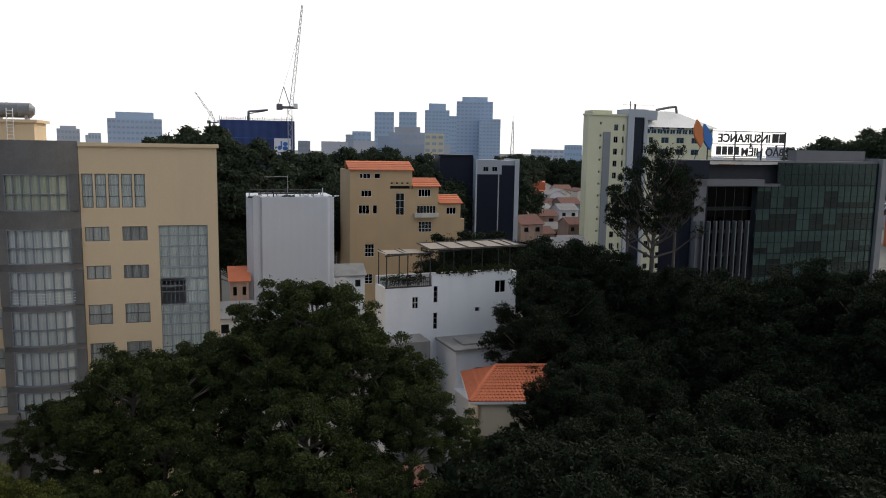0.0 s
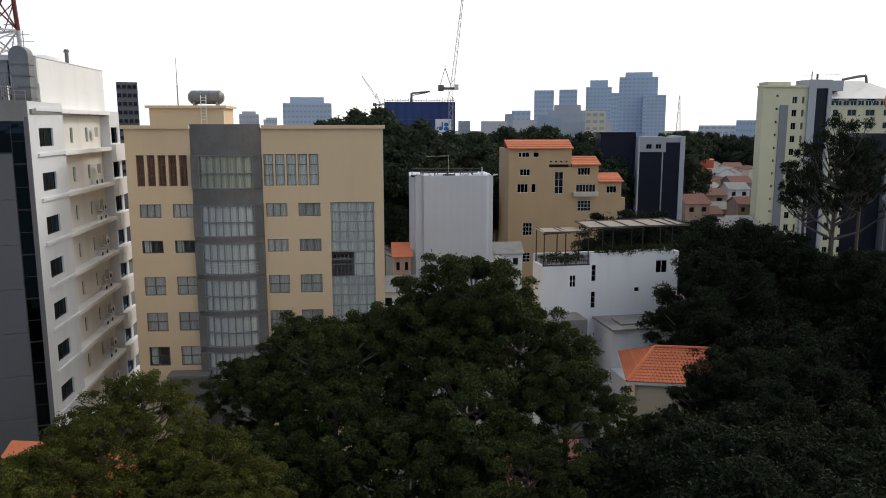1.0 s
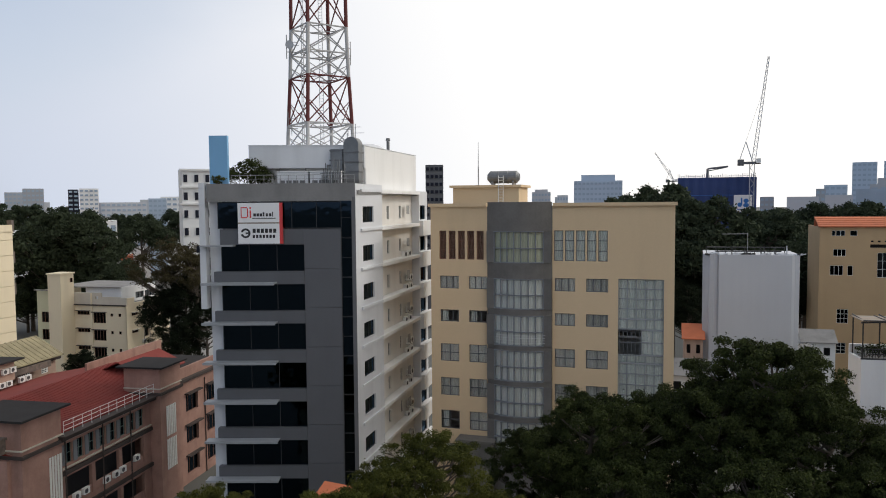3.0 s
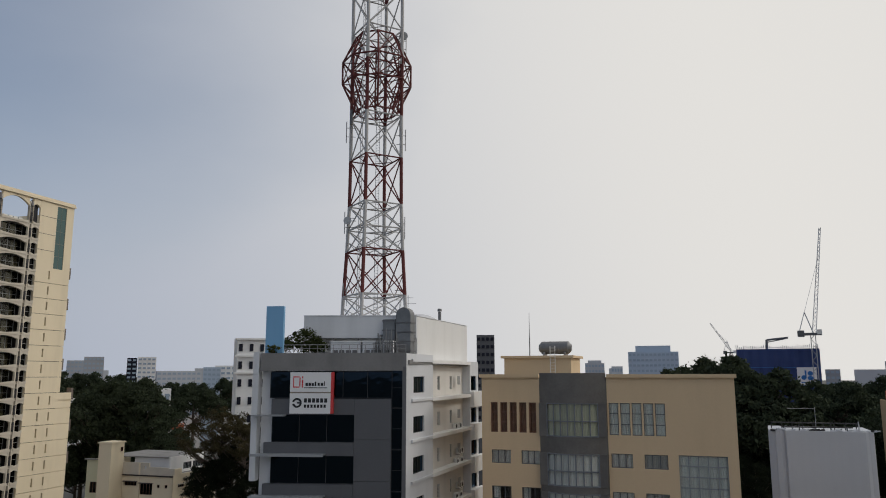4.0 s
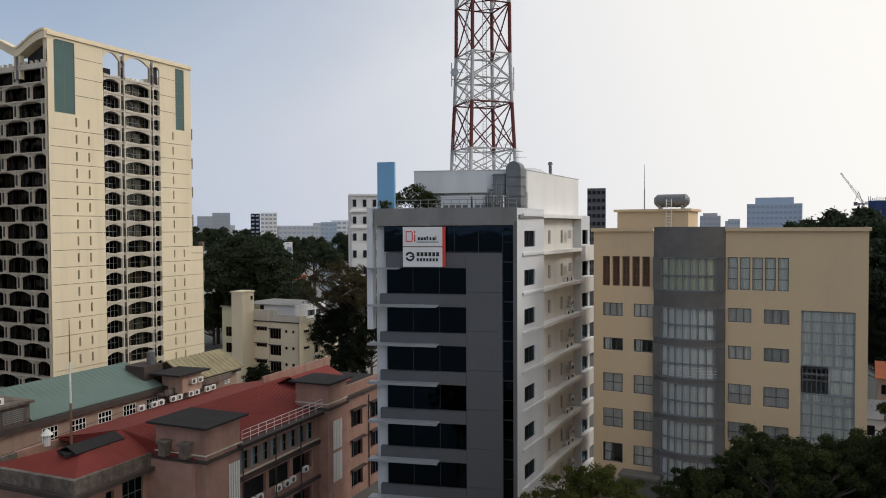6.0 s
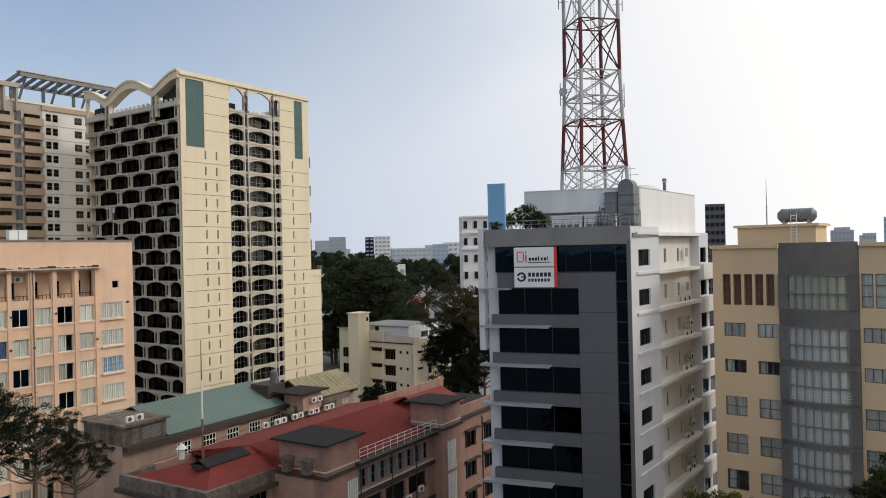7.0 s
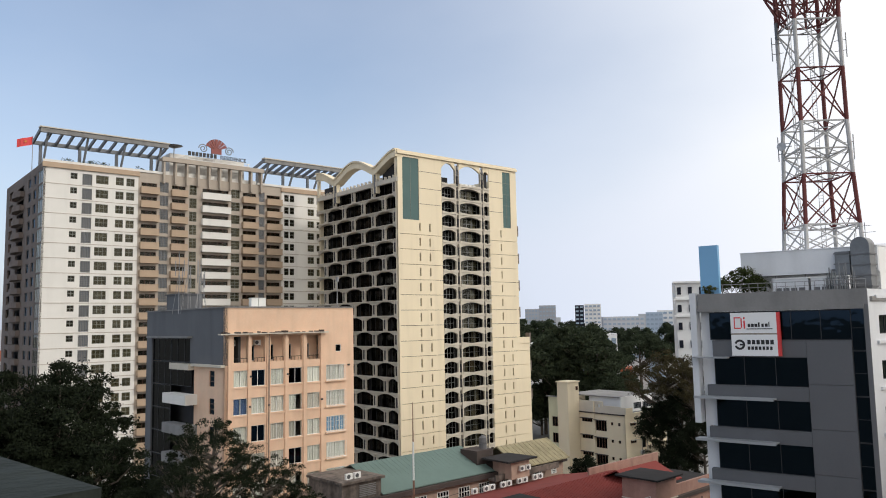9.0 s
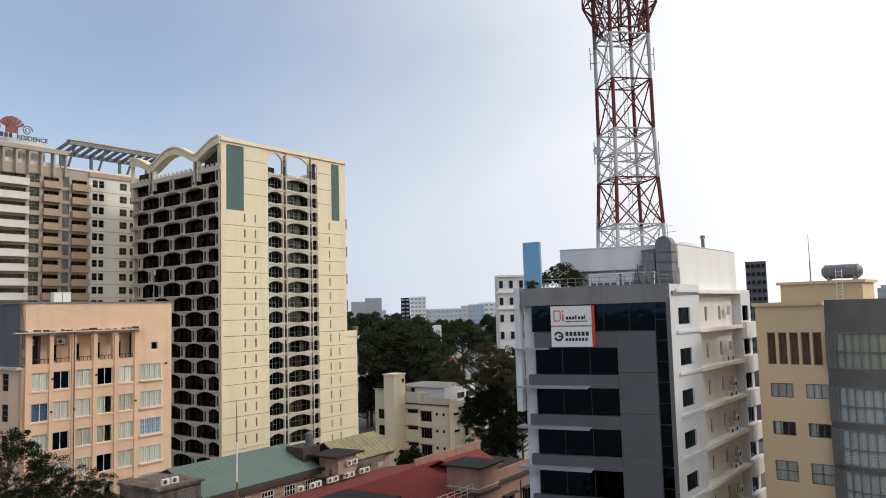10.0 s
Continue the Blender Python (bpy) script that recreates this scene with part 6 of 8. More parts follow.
# ---- cream flats behind ----
def cream_flats():
    r = thing("cream_flats", -125.5, 82.17, 110, "cream painted three storey flats with a stair tower", "building")
    f = Face(r)
    W, L = 13.3, 19.2
    levels = [6.5 - 3.3 * i for i in range(5)]
    lit = [(1.5, 3.4, z, z + 0.6) for z in levels] + [(5.2, 6.4, z - 1.2, z + 0.5) for z in levels]
    f.wall(0, W, GZ, 8.9, lit, "cream", 0.35)
    f.add("inner_wall", MB().box(0.5, W - 0.5, 1.6, 1.8, GZ, 8.6), "dark")
    for a, b, c, d in lit:
        f.window(a, c, b - a, d - c, 3 if b - a > 1.5 else 1, 1, "brownframe", "g_black", y=0.12)
        f.add("sun_hood", MB().box(a - 0.15, b + 0.15, -0.5, 0.0, d, d + 0.1), "concrete")
    pipe = MB()
    for u in (4.9, 6.7):
        pipe.tube((u, -0.1, GZ), (u, -0.1, 8.6), 0.06, n=5)
    f.add("drainpipe", pipe, "ledge")
    g = Face(r)
    g.m = pose(0, L, -GZ, 0, 0, -90)
    hs = []
    for z in levels:
        hs += [(L - 10.7, L - 8.0, z + 0.2, z + 0.9), (L - 7.2, L - 4.5, z - 1.3, z + 0.7), (L - 3.5, L - 2.9, z, z + 0.6), (L - 1.8, L - 1.2, z, z + 0.6)]
    g.wall(L - 11.6, L - 0.02, GZ, 8.5, hs, "cream", 0.35)
    g.wall(0, L - 11.6, GZ, 8.5, [], "cream", 0.35)
    g.add("inner_wall", MB().box(0.6, L - 2.0, 1.5, 1.7, GZ, 8.4), "dark")
    # band and hoods on this face are darker than on the end face
    g.add("string_course", MB().box(0.2, L, -0.22, 0.0, 8.5, 8.72), "pinkdark", "dark projecting band")
    for a, b, c, d in hs:
        g.window(a, c, b - a, d - c, 4 if b - a > 1 else 1, 1, "brownframe", "g_black", y=0.12)
        if b - a > 1:
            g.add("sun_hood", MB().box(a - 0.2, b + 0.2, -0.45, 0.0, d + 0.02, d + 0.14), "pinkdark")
    g.wall(L - 11.6, L - 5.4, 8.72, 10.9, [(L - 6.6, L - 6.0, 9.7, 10.3)], "concrete", 0.3)
    g.add("terrace_wall", MB().box(L - 5.4, L, 0.0, 0.3, 8.72, 10.0).box(L - 5.4, L - 1.2, 0.0, 0.3, 10.0, 10.15), "concrete")
    f.add("corner_parapet", MB().box(0.3, 2.4, 0.0, 0.3, 8.9, 9.9), "cream")
    g.add("column", MB().box(L - 7.6, L - 7.3, -0.15, 0.0, GZ, 10.8), "cream")
    # stair tower
    part("stair_tower", MB().box(-3.42, -0.02, 11.2, 14.0, 0, 14.5 - GZ), M["cream"], r, "plain cream stair tower")
    part("tower_cap", MB().box(-3.6, 0.15, 11.0, 14.2, 14.5 - GZ, 14.75 - GZ), M["cream"], r)
    f2 = Face(r)
    f2.m = pose(0, 11.17, -GZ)
    f2.window(-1.0, 12.9, 0.6, 0.8, 1, 1, "brownframe", "g_black", y=-0.06)
    # yellow end
    yw = Face(r)
    yw.m = pose(-1.5, 18.2, -GZ, 0, 0, -90)
    yh = [(0.9, 3.6, z - 1.2, z + 0.8) for z in levels]
    yw.wall(0, 4.2, GZ, 11.3, yh, "beige", 0.3)
    yw.add("inner_wall", MB().box(0.2, 4.0, 1.0, 1.2, GZ, 11), "dark")
    yw.add("eave", MB().box(-0.3, 4.2, -0.4, 0.0, 11.3, 11.5), "ledge")
    for a, b, c, d in yh:
        yw.window(a, c, b - a, d - c, 4, 1, "brownframe", "g_black", y=0.1)
    part("end_wall", MB().box(-1.2, 10, 17.9, 18.2, 0, 11.2 - GZ).box(W - 0.35, W, 0.35, 18, 0, 8.9 - GZ), M["cream"], r)
    # set back top storey
    pf_ = Face(r)
    pf_.m = pose(2.9, 3.0, -GZ)
    wn_ = [(4.0, 6.6, 9.1, 10.35), (7.0, 10.2, 9.1, 10.35)]
    pf_.wall(0, 10.4, 8.6, 11.7, wn_, "white", 0.3)
    for a, b, c, d in wn_:
        pf_.window(a, c, b - a, d - c, 6, 1, "frame", "g_dark", y=0.1)
    # the wall turned from the sun gets greyer paint, its shade in the colour
    part("upper_wall", MB().box(2.9, 3.2, 3.3, 11.0, 8.6 - GZ, 11.5 - GZ).box(3.2, 13.2, 4.4, 4.6, 8.6 - GZ, 11.5 - GZ), M["whitegrey"], r)
    part("roof", MB().box(0.35, 12.9, 0.35, 17.9, 8.3 - GZ, 8.5 - GZ).box(2.6, 13.6, 3.3, 17.0, 11.5 - GZ, 11.72 - GZ), M["ledge"], r, "flat grey roof sheeting")
    return f


cf = cream_flats()
for i, z in enumerate((6.9, 4.4, 1.0, -2.2)):
    air_conditioner(cf.root.matrix_world @ cf.m @ Matrix.Translation((4.6 + 1.9 * (i % 2), -0.35, z)))


# ---- ochre stepped house ----
def ochre_house():
    r = thing("stepped_house", -18.9, 152.8, 17, "tall ochre house with stepped orange tiled roofs", "house")
    f = Face(r)
    H = [(1.9, 2.5, 20.6, 21.6), (2.6, 4.1, 20.6, 21.6), (4.9, 6.1, 20.6, 21.6), (2.2, 4.3, 16.9, 18.2), (1.7, 3.9, 13.4, 15.2), (4.6, 5.5, 13.4, 15.2), (9.4, 11.2, 13.1, 17.6), (14.2, 16.8, 16.9, 18.4), (13.9, 18.0, 13.2, 15.0), (14.3, 17.1, 9.5, 11.7), (20.3, 22.4, 13.2, 14.6), (3.0, 4.9, 4.6, 7.2), (20.0, 23.8, 4.8, 6.2), (3.0, 4.6, -1, 1)]
    H += [(8.3 + 1.1 * i, 8.8 + 1.1 * i, 19.5, 19.8) for i in range(4)] + [(8.2, 13.0, 18.5, 19.1)]
    f.wall(-0.1, 12.8, GZ, 22.3, H, "orange", 0.4)
    f.wall(12.8, 18.5, GZ, 19.0, H, "orange", 0.4)
    f.wall(18.5, 23.4, GZ, 15.5, H, "orange", 0.4)
    f.wall(23.4, 24.3, GZ, 12.2, H, "orange", 0.4)
    f.add("flank_wall", MB().box(12.5, 12.8, 0.4, 12, 18, 22.3).box(18.2, 18.5, 0.4, 12, 14, 19).box(23.1, 23.4, 0.4, 12, 10, 15.5).box(-0.1, 0.3, 0.4, 12, GZ, 22.3).box(24, 24.3, 0.4, 12, GZ, 12.2), "orange")
    f.add("inner_wall", MB().box(0.3, 24, 1.4, 1.6, GZ, 15), "dark")
    f.add("inner_wall", MB().box(0.3, 12.5, 1.4, 1.6, 15, 22), "dark")
    f.add("inner_wall", MB().box(12.8, 18.2, 1.4, 1.6, 15, 18.8), "dark")
    for a, b, c, d in H[:14]:
        f.window(a, c, b - a, d - c, max(1, int((b - a) / 0.6)), 1 if d - c < 2 else 3, "wframe", "g_green" if (b - a) * (d - c) > 5 else "g_dark", y=0.1)
    f.add("balcony", MB().box(13.2, 18.4, -0.9, 0.0, 12.6, 13.5), "concrete")
    for u0, u1, z0, z1 in ((-0.4, 13.1, 22.3, 24.0), (12.9, 18.9, 19.0, 20.6), (18.6, 23.8, 15.5, 17.1)):
        n = 5
        for i in range(n):
            rows = MB()
            ya, yb = -0.5 + 4.5 * i / n, -0.5 + 4.5 * (i + 1) / n
            za, zb = z0 + (z1 - z0) * i / n, z0 + (z1 - z0) * (i + 1) / n
            rows.v += [(u0, ya, za + 0.12), (u1, ya, za + 0.12), (u1, yb, zb + 0.05), (u0, yb, zb + 0.05), (u0, ya, za - 0.1), (u1, ya, za - 0.1), (u1, yb, zb - 0.1), (u0, yb, zb - 0.1)]
            q = len(rows.v) - 8
            rows.f += [(q, q + 1, q + 2, q + 3), (q, q + 4, q + 5, q + 1), (q + 7, q + 6, q + 5, q + 4), (q + 1, q + 5, q + 6, q + 2), (q, q + 3, q + 7, q + 4), (q + 2, q + 6, q + 7, q + 3)]
            f.add("tile_course", rows, "tile")
        f.add("roof_back", MB().prism([(u0, z0), (u1, z0), (u1, z1), (u0, z1)], 4.0, 4.3), "tile")
    f.add("rear", MB().box(0.3, 24, 11.6, 12, GZ, 12), "orange")
    return f


ochre_house()


# ---- block wrapped in white sheeting ----
def wrapped_block():
    r = thing("wrapped_building", -28.2, 108.4, 17, "building under works wrapped in white sheeting", "building")
    f = Face(r)
    n = 30
    mb = MB()
    pts = [(2.1 + 9.4 * i / n, 0.004 * math.sin(i * 1.7)) for i in range(n + 1)]
    pts += [(11.9, 0.35), (12.5, 0.5), (12.7, 1.6), (12.6, 10.0), (0.3, 10.0), (0.0, 1.6), (0.75, 0.9), (0.85, 0.45), (1.4, 0.3), (1.95, 0.5)]
    mb.slab(pts, GZ, 19.6)
    f.add("sheeting", mb, "sheet")
    rng = random.Random(5)
    for k in range(26):
        u = rng.uniform(0.2, 12.2)
        fo = MB()
        a = Vector((u, 0.45 + rng.uniform(0, 0.7), 19.62))
        for i in range(4):
            b = a + Vector((rng.uniform(0.15, 0.5), rng.uniform(-0.2, 0.2), rng.uniform(-0.08, 0.10)))
            fo.tube(a, b, rng.uniform(0.07, 0.2), rng.uniform(0.07, 0.2), 7)
            a = b
        f.add("sheeting_fold", fo, "black" if k % 3 == 0 else "sheet", "crumpled dark sheeting" if k % 3 == 0 else "crumpled white sheeting along the top edge")
    fr = MB()
    for i in range(5):
        fr.tube((1.9 + i * 1.9, 0.7, 19.5), (1.9 + i * 1.9, 0.7, 20.15 + 0.3 * (i % 2)), 0.08, n=5)
    fr.tube((1.6, 0.7, 20.05), (10.2, 0.7, 20.1), 0.1, n=5)
    f.add("edge_rail", fr, "black", "dark scaffold rail along the top")
    f.add("sheeting_fold", MB().tube((10.9, 0.6, 19.5), (10.85, 0.6, 20.9), 0.13, 0.08, 6), "sheet")
    f.add("thin_pole", MB().tube((6.0, 2.5, 19.5), (6.0, 2.5, 22.6), 0.05, n=5).tube((2.6, 2.5, 22.4), (6.0, 2.5, 22.45), 0.04, n=4), "steel")
    st = MB()
    for i in range(9):
        st.tube((0.5 + i * 1.3, 3.0, 19.5), (0.5 + i * 1.3, 3.0, 20.6), 0.06, n=5)
    st.tube((0.5, 3.0, 20.5), (11, 3.0, 20.5), 0.08, n=5)
    f.add("scaffold_frame", st, "black")
    return f


wrapped_block()


# ---- white terrace house ----
def terrace_house():
    r = thing("terrace_house", -0.8, 86.0, 22, "white house with a planted roof terrace and pergola", "house")
    f = Face(r)
    H = [(-2.95, -2.2, 8.9, 10.3), (-0.35, 0.15, 9.5, 11.4), (-0.35, 0.15, 6.4, 8.3), (7.4, 8.8, 10.2, 11.7), (4.9, 5.5, 8.1, 8.6)]
    f.wall(-6.1, -0.6, GZ, 11.4, H, "white", 0.3)
    f.wall(-0.6, 10.2, GZ, 12.7, H, "white", 0.3, y=0.0, name="wall")
    f.add("flank_wall", MB().box(-6.1, -5.8, 0.3, 3.6, GZ, 11.4).box(9.9, 10.2, 0.3, 3.6, GZ, 12.7).box(-6.1, 10.2, 3.6, 3.9, GZ, 12.3), "white")
    f.add("inner_wall", MB().box(-5.8, 9.9, 1.5, 1.7, GZ, 11.2), "dark")
    f.add("terrace_floor", MB().box(-5.8, 9.9, 0.3, 3.6, 11.0, 11.2), "ledge")
    f.window(-2.95, 8.9, 0.75, 1.4, 2, 2, "wframe", "g_dark", y=0.05)
    f.window(7.4, 10.2, 1.4, 1.5, 2, 1, "wframe", "g_dark", y=0.05)
    f.window(-0.35, 9.5, 0.5, 1.9, 1, 3, "lattice", "g_dark", y=0.05)
    f.window(-0.35, 6.4, 0.5, 1.9, 1, 3, "lattice", "g_dark", y=0.05)
    # pergola
    pg = MB()
    for u, z in ((-5.9, 15.2), (-3.4, 15.2), (-0.7, 15.5), (2.2, 15.6), (5.8, 15.8), (9.4, 15.9)):
        for y in (0.3, 3.3):
            pg.tube((u, y, 11.3), (u, y, z), 0.07, n=5)
        pg.tube((u, -0.9, z), (u, 3.6, z + 0.2), 0.07, n=5)
    pg.tube((-6.2, 0.3, 12.4), (-0.7, 0.3, 12.4), 0.05, n=5).tube((-6.2, 0.3, 11.9), (-0.7, 0.3, 11.9), 0.04, n=5).tube((-6.3, -0.4, 15.1), (10.6, -0.4, 15.9), 0.07, n=5)
    f.add("pergola_frame", pg, "black")
    f.add("awning", MB().box(-6.2, -1.4, -0.6, 3.2, 15.25, 15.32), "canvas")
    aw = MB()
    aw.v += [(-1.2, -1.0, 15.75), (10.8, -1.0, 15.85), (10.2, 3.4, 16.05), (-1.2, 3.4, 15.95)]
    aw.f.append((0, 1, 2, 3))
    aw.v += [(x, y, z - 0.08) for x, y, z in aw.v[:4]]
    aw.f += [(7, 6, 5, 4), (0, 4, 5, 1), (1, 5, 6, 2), (2, 6, 7, 3), (3, 7, 4, 0)]
    f.add("awning", aw, "canvas", "large faded canvas awning over a roof terrace")
    bars = MB()
    for i in range(6):
        u = -1.2 + 11.9 * i / 5
        bars.tube((u, -1.05, 15.82 + 0.02 * i), (u - 0.1 * i, 3.4, 15.99 + 0.02 * i), 0.07, n=5)
    bars.tube((-1.3, -1.05, 15.8), (10.9, -1.05, 15.9), 0.07, n=5).tube((-1.3, 3.4, 15.98), (10.2, 3.4, 16.1), 0.06, n=5)
    bars.tube((-6.2, -0.65, 15.36), (-1.4, -0.65, 15.36), 0.06, n=5).tube((-4.0, -0.65, 15.36), (-4.0, 3.2, 15.36), 0.05, n=5)
    f.add("awning_frame", bars, "black", "dark bars over the awning")
    bl = MB().box(-6.15, -0.6, -0.02, 0.05, 11.4, 11.55)
    for i in range(22):
        bl.box(-6.1 + i * 0.25, -6.06 + i * 0.25, 0.0, 0.04, 11.5, 12.4)
    f.add("balustrade", bl, "black")
    # lower annexes towards the street
    f.add("annexe", MB().box(0.2, 12.6, -5.5, 0.0, GZ, 5.2), "white")
    f.add("annexe_roof", MB().slab([(-0.1, -6.0), (13.0, -5.6), (12.8, 0.0), (-0.1, 0.0)], 5.2, 5.42).slab([(1.5, -4.5), (7.2, -4.3), (7.0, -1.5), (1.5, -1.6)], 5.42, 5.6), "ledge")
    f.add("lower_annexe", MB().box(0.4, 9.0, -9.5, -5.5, GZ, 0.8).slab([(0.0, -10.0), (9.5, -9.6), (9.5, -5.5), (0.0, -5.5)], 0.8, 1.0), "whitegrey")
    f.add("slot_window", MB().box(6.2, 7.3, -5.53, -5.4, 3.0, 3.15).box(2.4, 3.4, -5.53, -5.4, 3.0, 3.1), "black")
    f.add("side_annexe", MB().box(-6.1, -2.0, -3.5, 0.0, GZ, 6.0), "ledge")
    return f


tf = terrace_house()
tw_ = tf.root.matrix_world @ tf.m


# ---- small house with a clay tile roof ----
def tile_house():
    r = thing("tile_roof_house", 6.6, 66.5, 4, "small cream house under an orange clay tile roof", "house")
    f = Face(r)
    f.add("wall", MB().grid(-3.4, 4.4, -0.1, 0.2, GZ, 4.6, [(-2, -1, 0, 1.6), (1.5, 2.5, 0, 1.6)]).box(-3.4, -3.1, -0.1, 7.6, GZ, 4.6).box(4.1, 4.4, -0.1, 7.6, GZ, 4.6).box(-3.4, 4.4, 7.6, 7.9, GZ, 4.6), "cream")
    f.add("inner_wall", MB().box(-3, 4, 1.2, 1.4, GZ, 3), "dark")
    e0, e1, y0, y1, ze, zr = -4.2, 4.7, -0.4, 8.5, 4.75, 6.75
    ra, rb, ym = -1.4, 4.1, 3.8
    n = 12

    def strip(a, b, c, d, name):
        """Tile courses on the slope a, b (eave) to d, c (ridge)."""
        a, b, c, d = map(Vector, (a, b, c, d))
        for i in range(n):
            s0, s1 = i / n, (i + 1) / n + 0.02
            p, q, u, v = a.lerp(d, s0), b.lerp(c, s0), b.lerp(c, min(1, s1)), a.lerp(d, min(1, s1))
            mb = MB()
            up = Vector((0, 0, 0.10))
            mb.v += [tuple(p + up), tuple(q + up), tuple(u + up * 0.3), tuple(v + up * 0.3), tuple(p), tuple(q), tuple(u), tuple(v)]
            mb.f += [(0, 1, 2, 3), (0, 4, 5, 1), (1, 5, 6, 2), (3, 7, 4, 0)]
            m_ = max(2, int((q - p).length / 0.34))
            for k in range(m_):
                w0, w1 = p.lerp(q, k / m_), p.lerp(q, (k + 0.55) / m_)
                x0, x1 = v.lerp(u, k / m_), v.lerp(u, (k + 0.55) / m_)
                o = len(mb.v)
                lift = Vector((0, 0, 0.17))
                mb.v += [tuple(w0 + up), tuple((w0 + w1) / 2 + lift), tuple(w1 + up), tuple(x1 + up * 0.3), tuple((x0 + x1) / 2 + lift * 0.6), tuple(x0 + up * 0.3)]
                mb.f += [(o, o + 1, o + 4, o + 5), (o + 1, o + 2, o + 3, o + 4), (o, o + 2, o + 1)]
            f.add("tile_course", mb, "tile")

    strip((e0, y0, ze), (e1, y0, ze), (rb, ym, zr), (ra, ym, zr), "front")
    strip((e0, y1, ze), (e0, y0, ze), (ra, ym, zr), (ra, ym + 0.01, zr), "left")
    strip((e1, y1, ze), (e0, y1, ze), (ra, ym, zr), (rb, ym, zr), "back")
    strip((e1, y0, ze), (e1, y1, ze), (rb, ym, zr), (rb, ym + 0.01, zr), "right")
    f.add("ridge_tile", MB().tube((ra, ym, zr + 0.1), (rb, ym, zr + 0.1), 0.16).tube((e0, y0, ze + 0.1), (ra, ym, zr + 0.1), 0.14).tube((e1, y0, ze + 0.1), (rb, ym, zr + 0.1), 0.14), "tile")
    f.add("soffit", MB().box(e0, e1, y0, y1, ze - 0.25, ze), "white")
    return f


tile_house()


# ---- green glass office with a roof sign seen from behind ----
def glass_office():
    r = thing("glass_office", 35.1, 114.8, 17, "green glass office with dark frame and roof letters", "building")
    f = Face(r)
    f.add("dark_frame", MB().box(0.2, 4.9, -0.6, 1.0, GZ, 25.8), "navy", "black clad end frame")
    f.add("roof_edge", MB().box(4.9, 18.0, 0.2, 2.4, 25.3, 25.7), "concrete")
    f.add("portal", MB().box(2.2, 4.2, -1.2, 2, GZ, 22.9).box(2.2, 14.6, -1.2, 2, 22.0, 23.0), "clad2")
    orng = random.Random(15)
    fl_ = [25.6 - 3.6 * i for i in range(9)]
    for i, z in enumerate(fl_):
        if z - 3.4 < GZ:
            break
        if i == 0:
            f.window(18.0, z - 3.6, 20.0, 3.6, 15, 2, "navy", "g_office", y=0.0, cur="tealpanel", fw=0.07)
            f.window(5.2, z - 3.2, 12.6, 2.4, 9, 1, "frame", "g_dark", y=2.4)
            f.add("terrace_wall", MB().box(4.9, 8.4, 2.2, 2.35, z - 3.3, z - 0.7), "concrete", "pale recessed terrace wall")
        else:
            f.window(14.4, z - 3.6, 23.6, 3.6, 18, 2, "navy", "g_office", y=0.0, fw=0.07)
            f.add("spandrel", MB().box(14.5, 38.0, 0.2, 0.3, z - 0.9, z), "greenglass")
            for k in range(9):
                if orng.random() < (0.4 if i == 2 else 0.85):
                    f.add("blind", MB().box(14.55 + 2.62 * k, 17.1 + 2.62 * k, 0.22, 0.26, z - 0.9 - orng.choice([0.9, 1.8, 2.6]), z - 0.92), "greenglass")
            f.window(4.3, z - 3.4, 10.0, 3.2, 6, 1, "black", "g_black", y=1.0)
    f.add("inner_wall", MB().box(4.4, 38, 1.6, 1.9, GZ, 25.2), "dark")
    f.add("terrace", MB().box(4.5, 18.2, -0.5, 2.2, 21.9, 22.3), "clad")
    f.add("roof", MB().box(0.2, 38.4, 0.4, 5, 25.3, 25.9).box(24, 38, 3, 5, 25.9, 27.6), "clad2")
    f.add("end_fin", MB().box(38.2, 39.4, -0.5, 5, GZ, 26.4), "ledge")
    for i in range(9):
        f.add("fin", MB().box(1.8 + 1.15 * i, 1.98 + 1.15 * i, -2.6, -1.8, GZ, 16.8), "clad2", "tall grey metal fin")
    f.add("flank_wall", MB().box(0.2, 0.6, 1, 4.6, GZ, 25.3), "navy")
    return f


gl_ = glass_office()
gw = gl_.root.matrix_world @ gl_.m
rs = new("roof_sign")
rs.matrix_world = gw @ Matrix.Translation((1.7, 2.6, 25.9))
tagged(rs, "mirrored black roof letters with orange and blue leaf shapes", "sign")
part("sign_frame", MB().box(5, 19.6, 0.1, 0.2, 0.5, 0.6).box(5, 19.6, 0.1, 0.2, 2.4, 2.5).box(5, 19.6, 0.1, 0.2, 4.4, 4.5).box(5.0, 5.1, 0, 0.2, 0, 4.5).box(10, 10.1, 0, 0.2, 0, 4.5).box(15, 15.1, 0, 0.2, 0, 4.5).box(19.5, 19.6, 0, 0.2, 0, 4.5).tube((19.5, 0.2, 4.3), (21.5, 2.5, 0), 0.06, n=4).tube((5.0, 0.2, 4.3), (4.4, 2.5, 0), 0.06, n=4), M["black"], rs)
lettering("INSURANCE", 1.8, rs, Matrix.Translation((16.6, 0, 2.8)), M["signblack"], mirror=True)
lettering("B\u1ea2O HI\u1ec2M", 1.75, rs, Matrix.Translation((19.4, 0, 0.7)), M["signblack"], mirror=True)
for i in range(2):
    part("letter_bar", MB().box(17.0 + 1.35 * i, 18.1 + 1.35 * i, -0.1, 0.1, 2.8, 4.2), M["signblack"], rs)
for i in range(4):
    part("letter_bar", MB().box(6.6 + 1.1 * i, 7.4 + 1.1 * i, -0.1, 0.1, 0.8, 2.1), M["signblack"], rs)


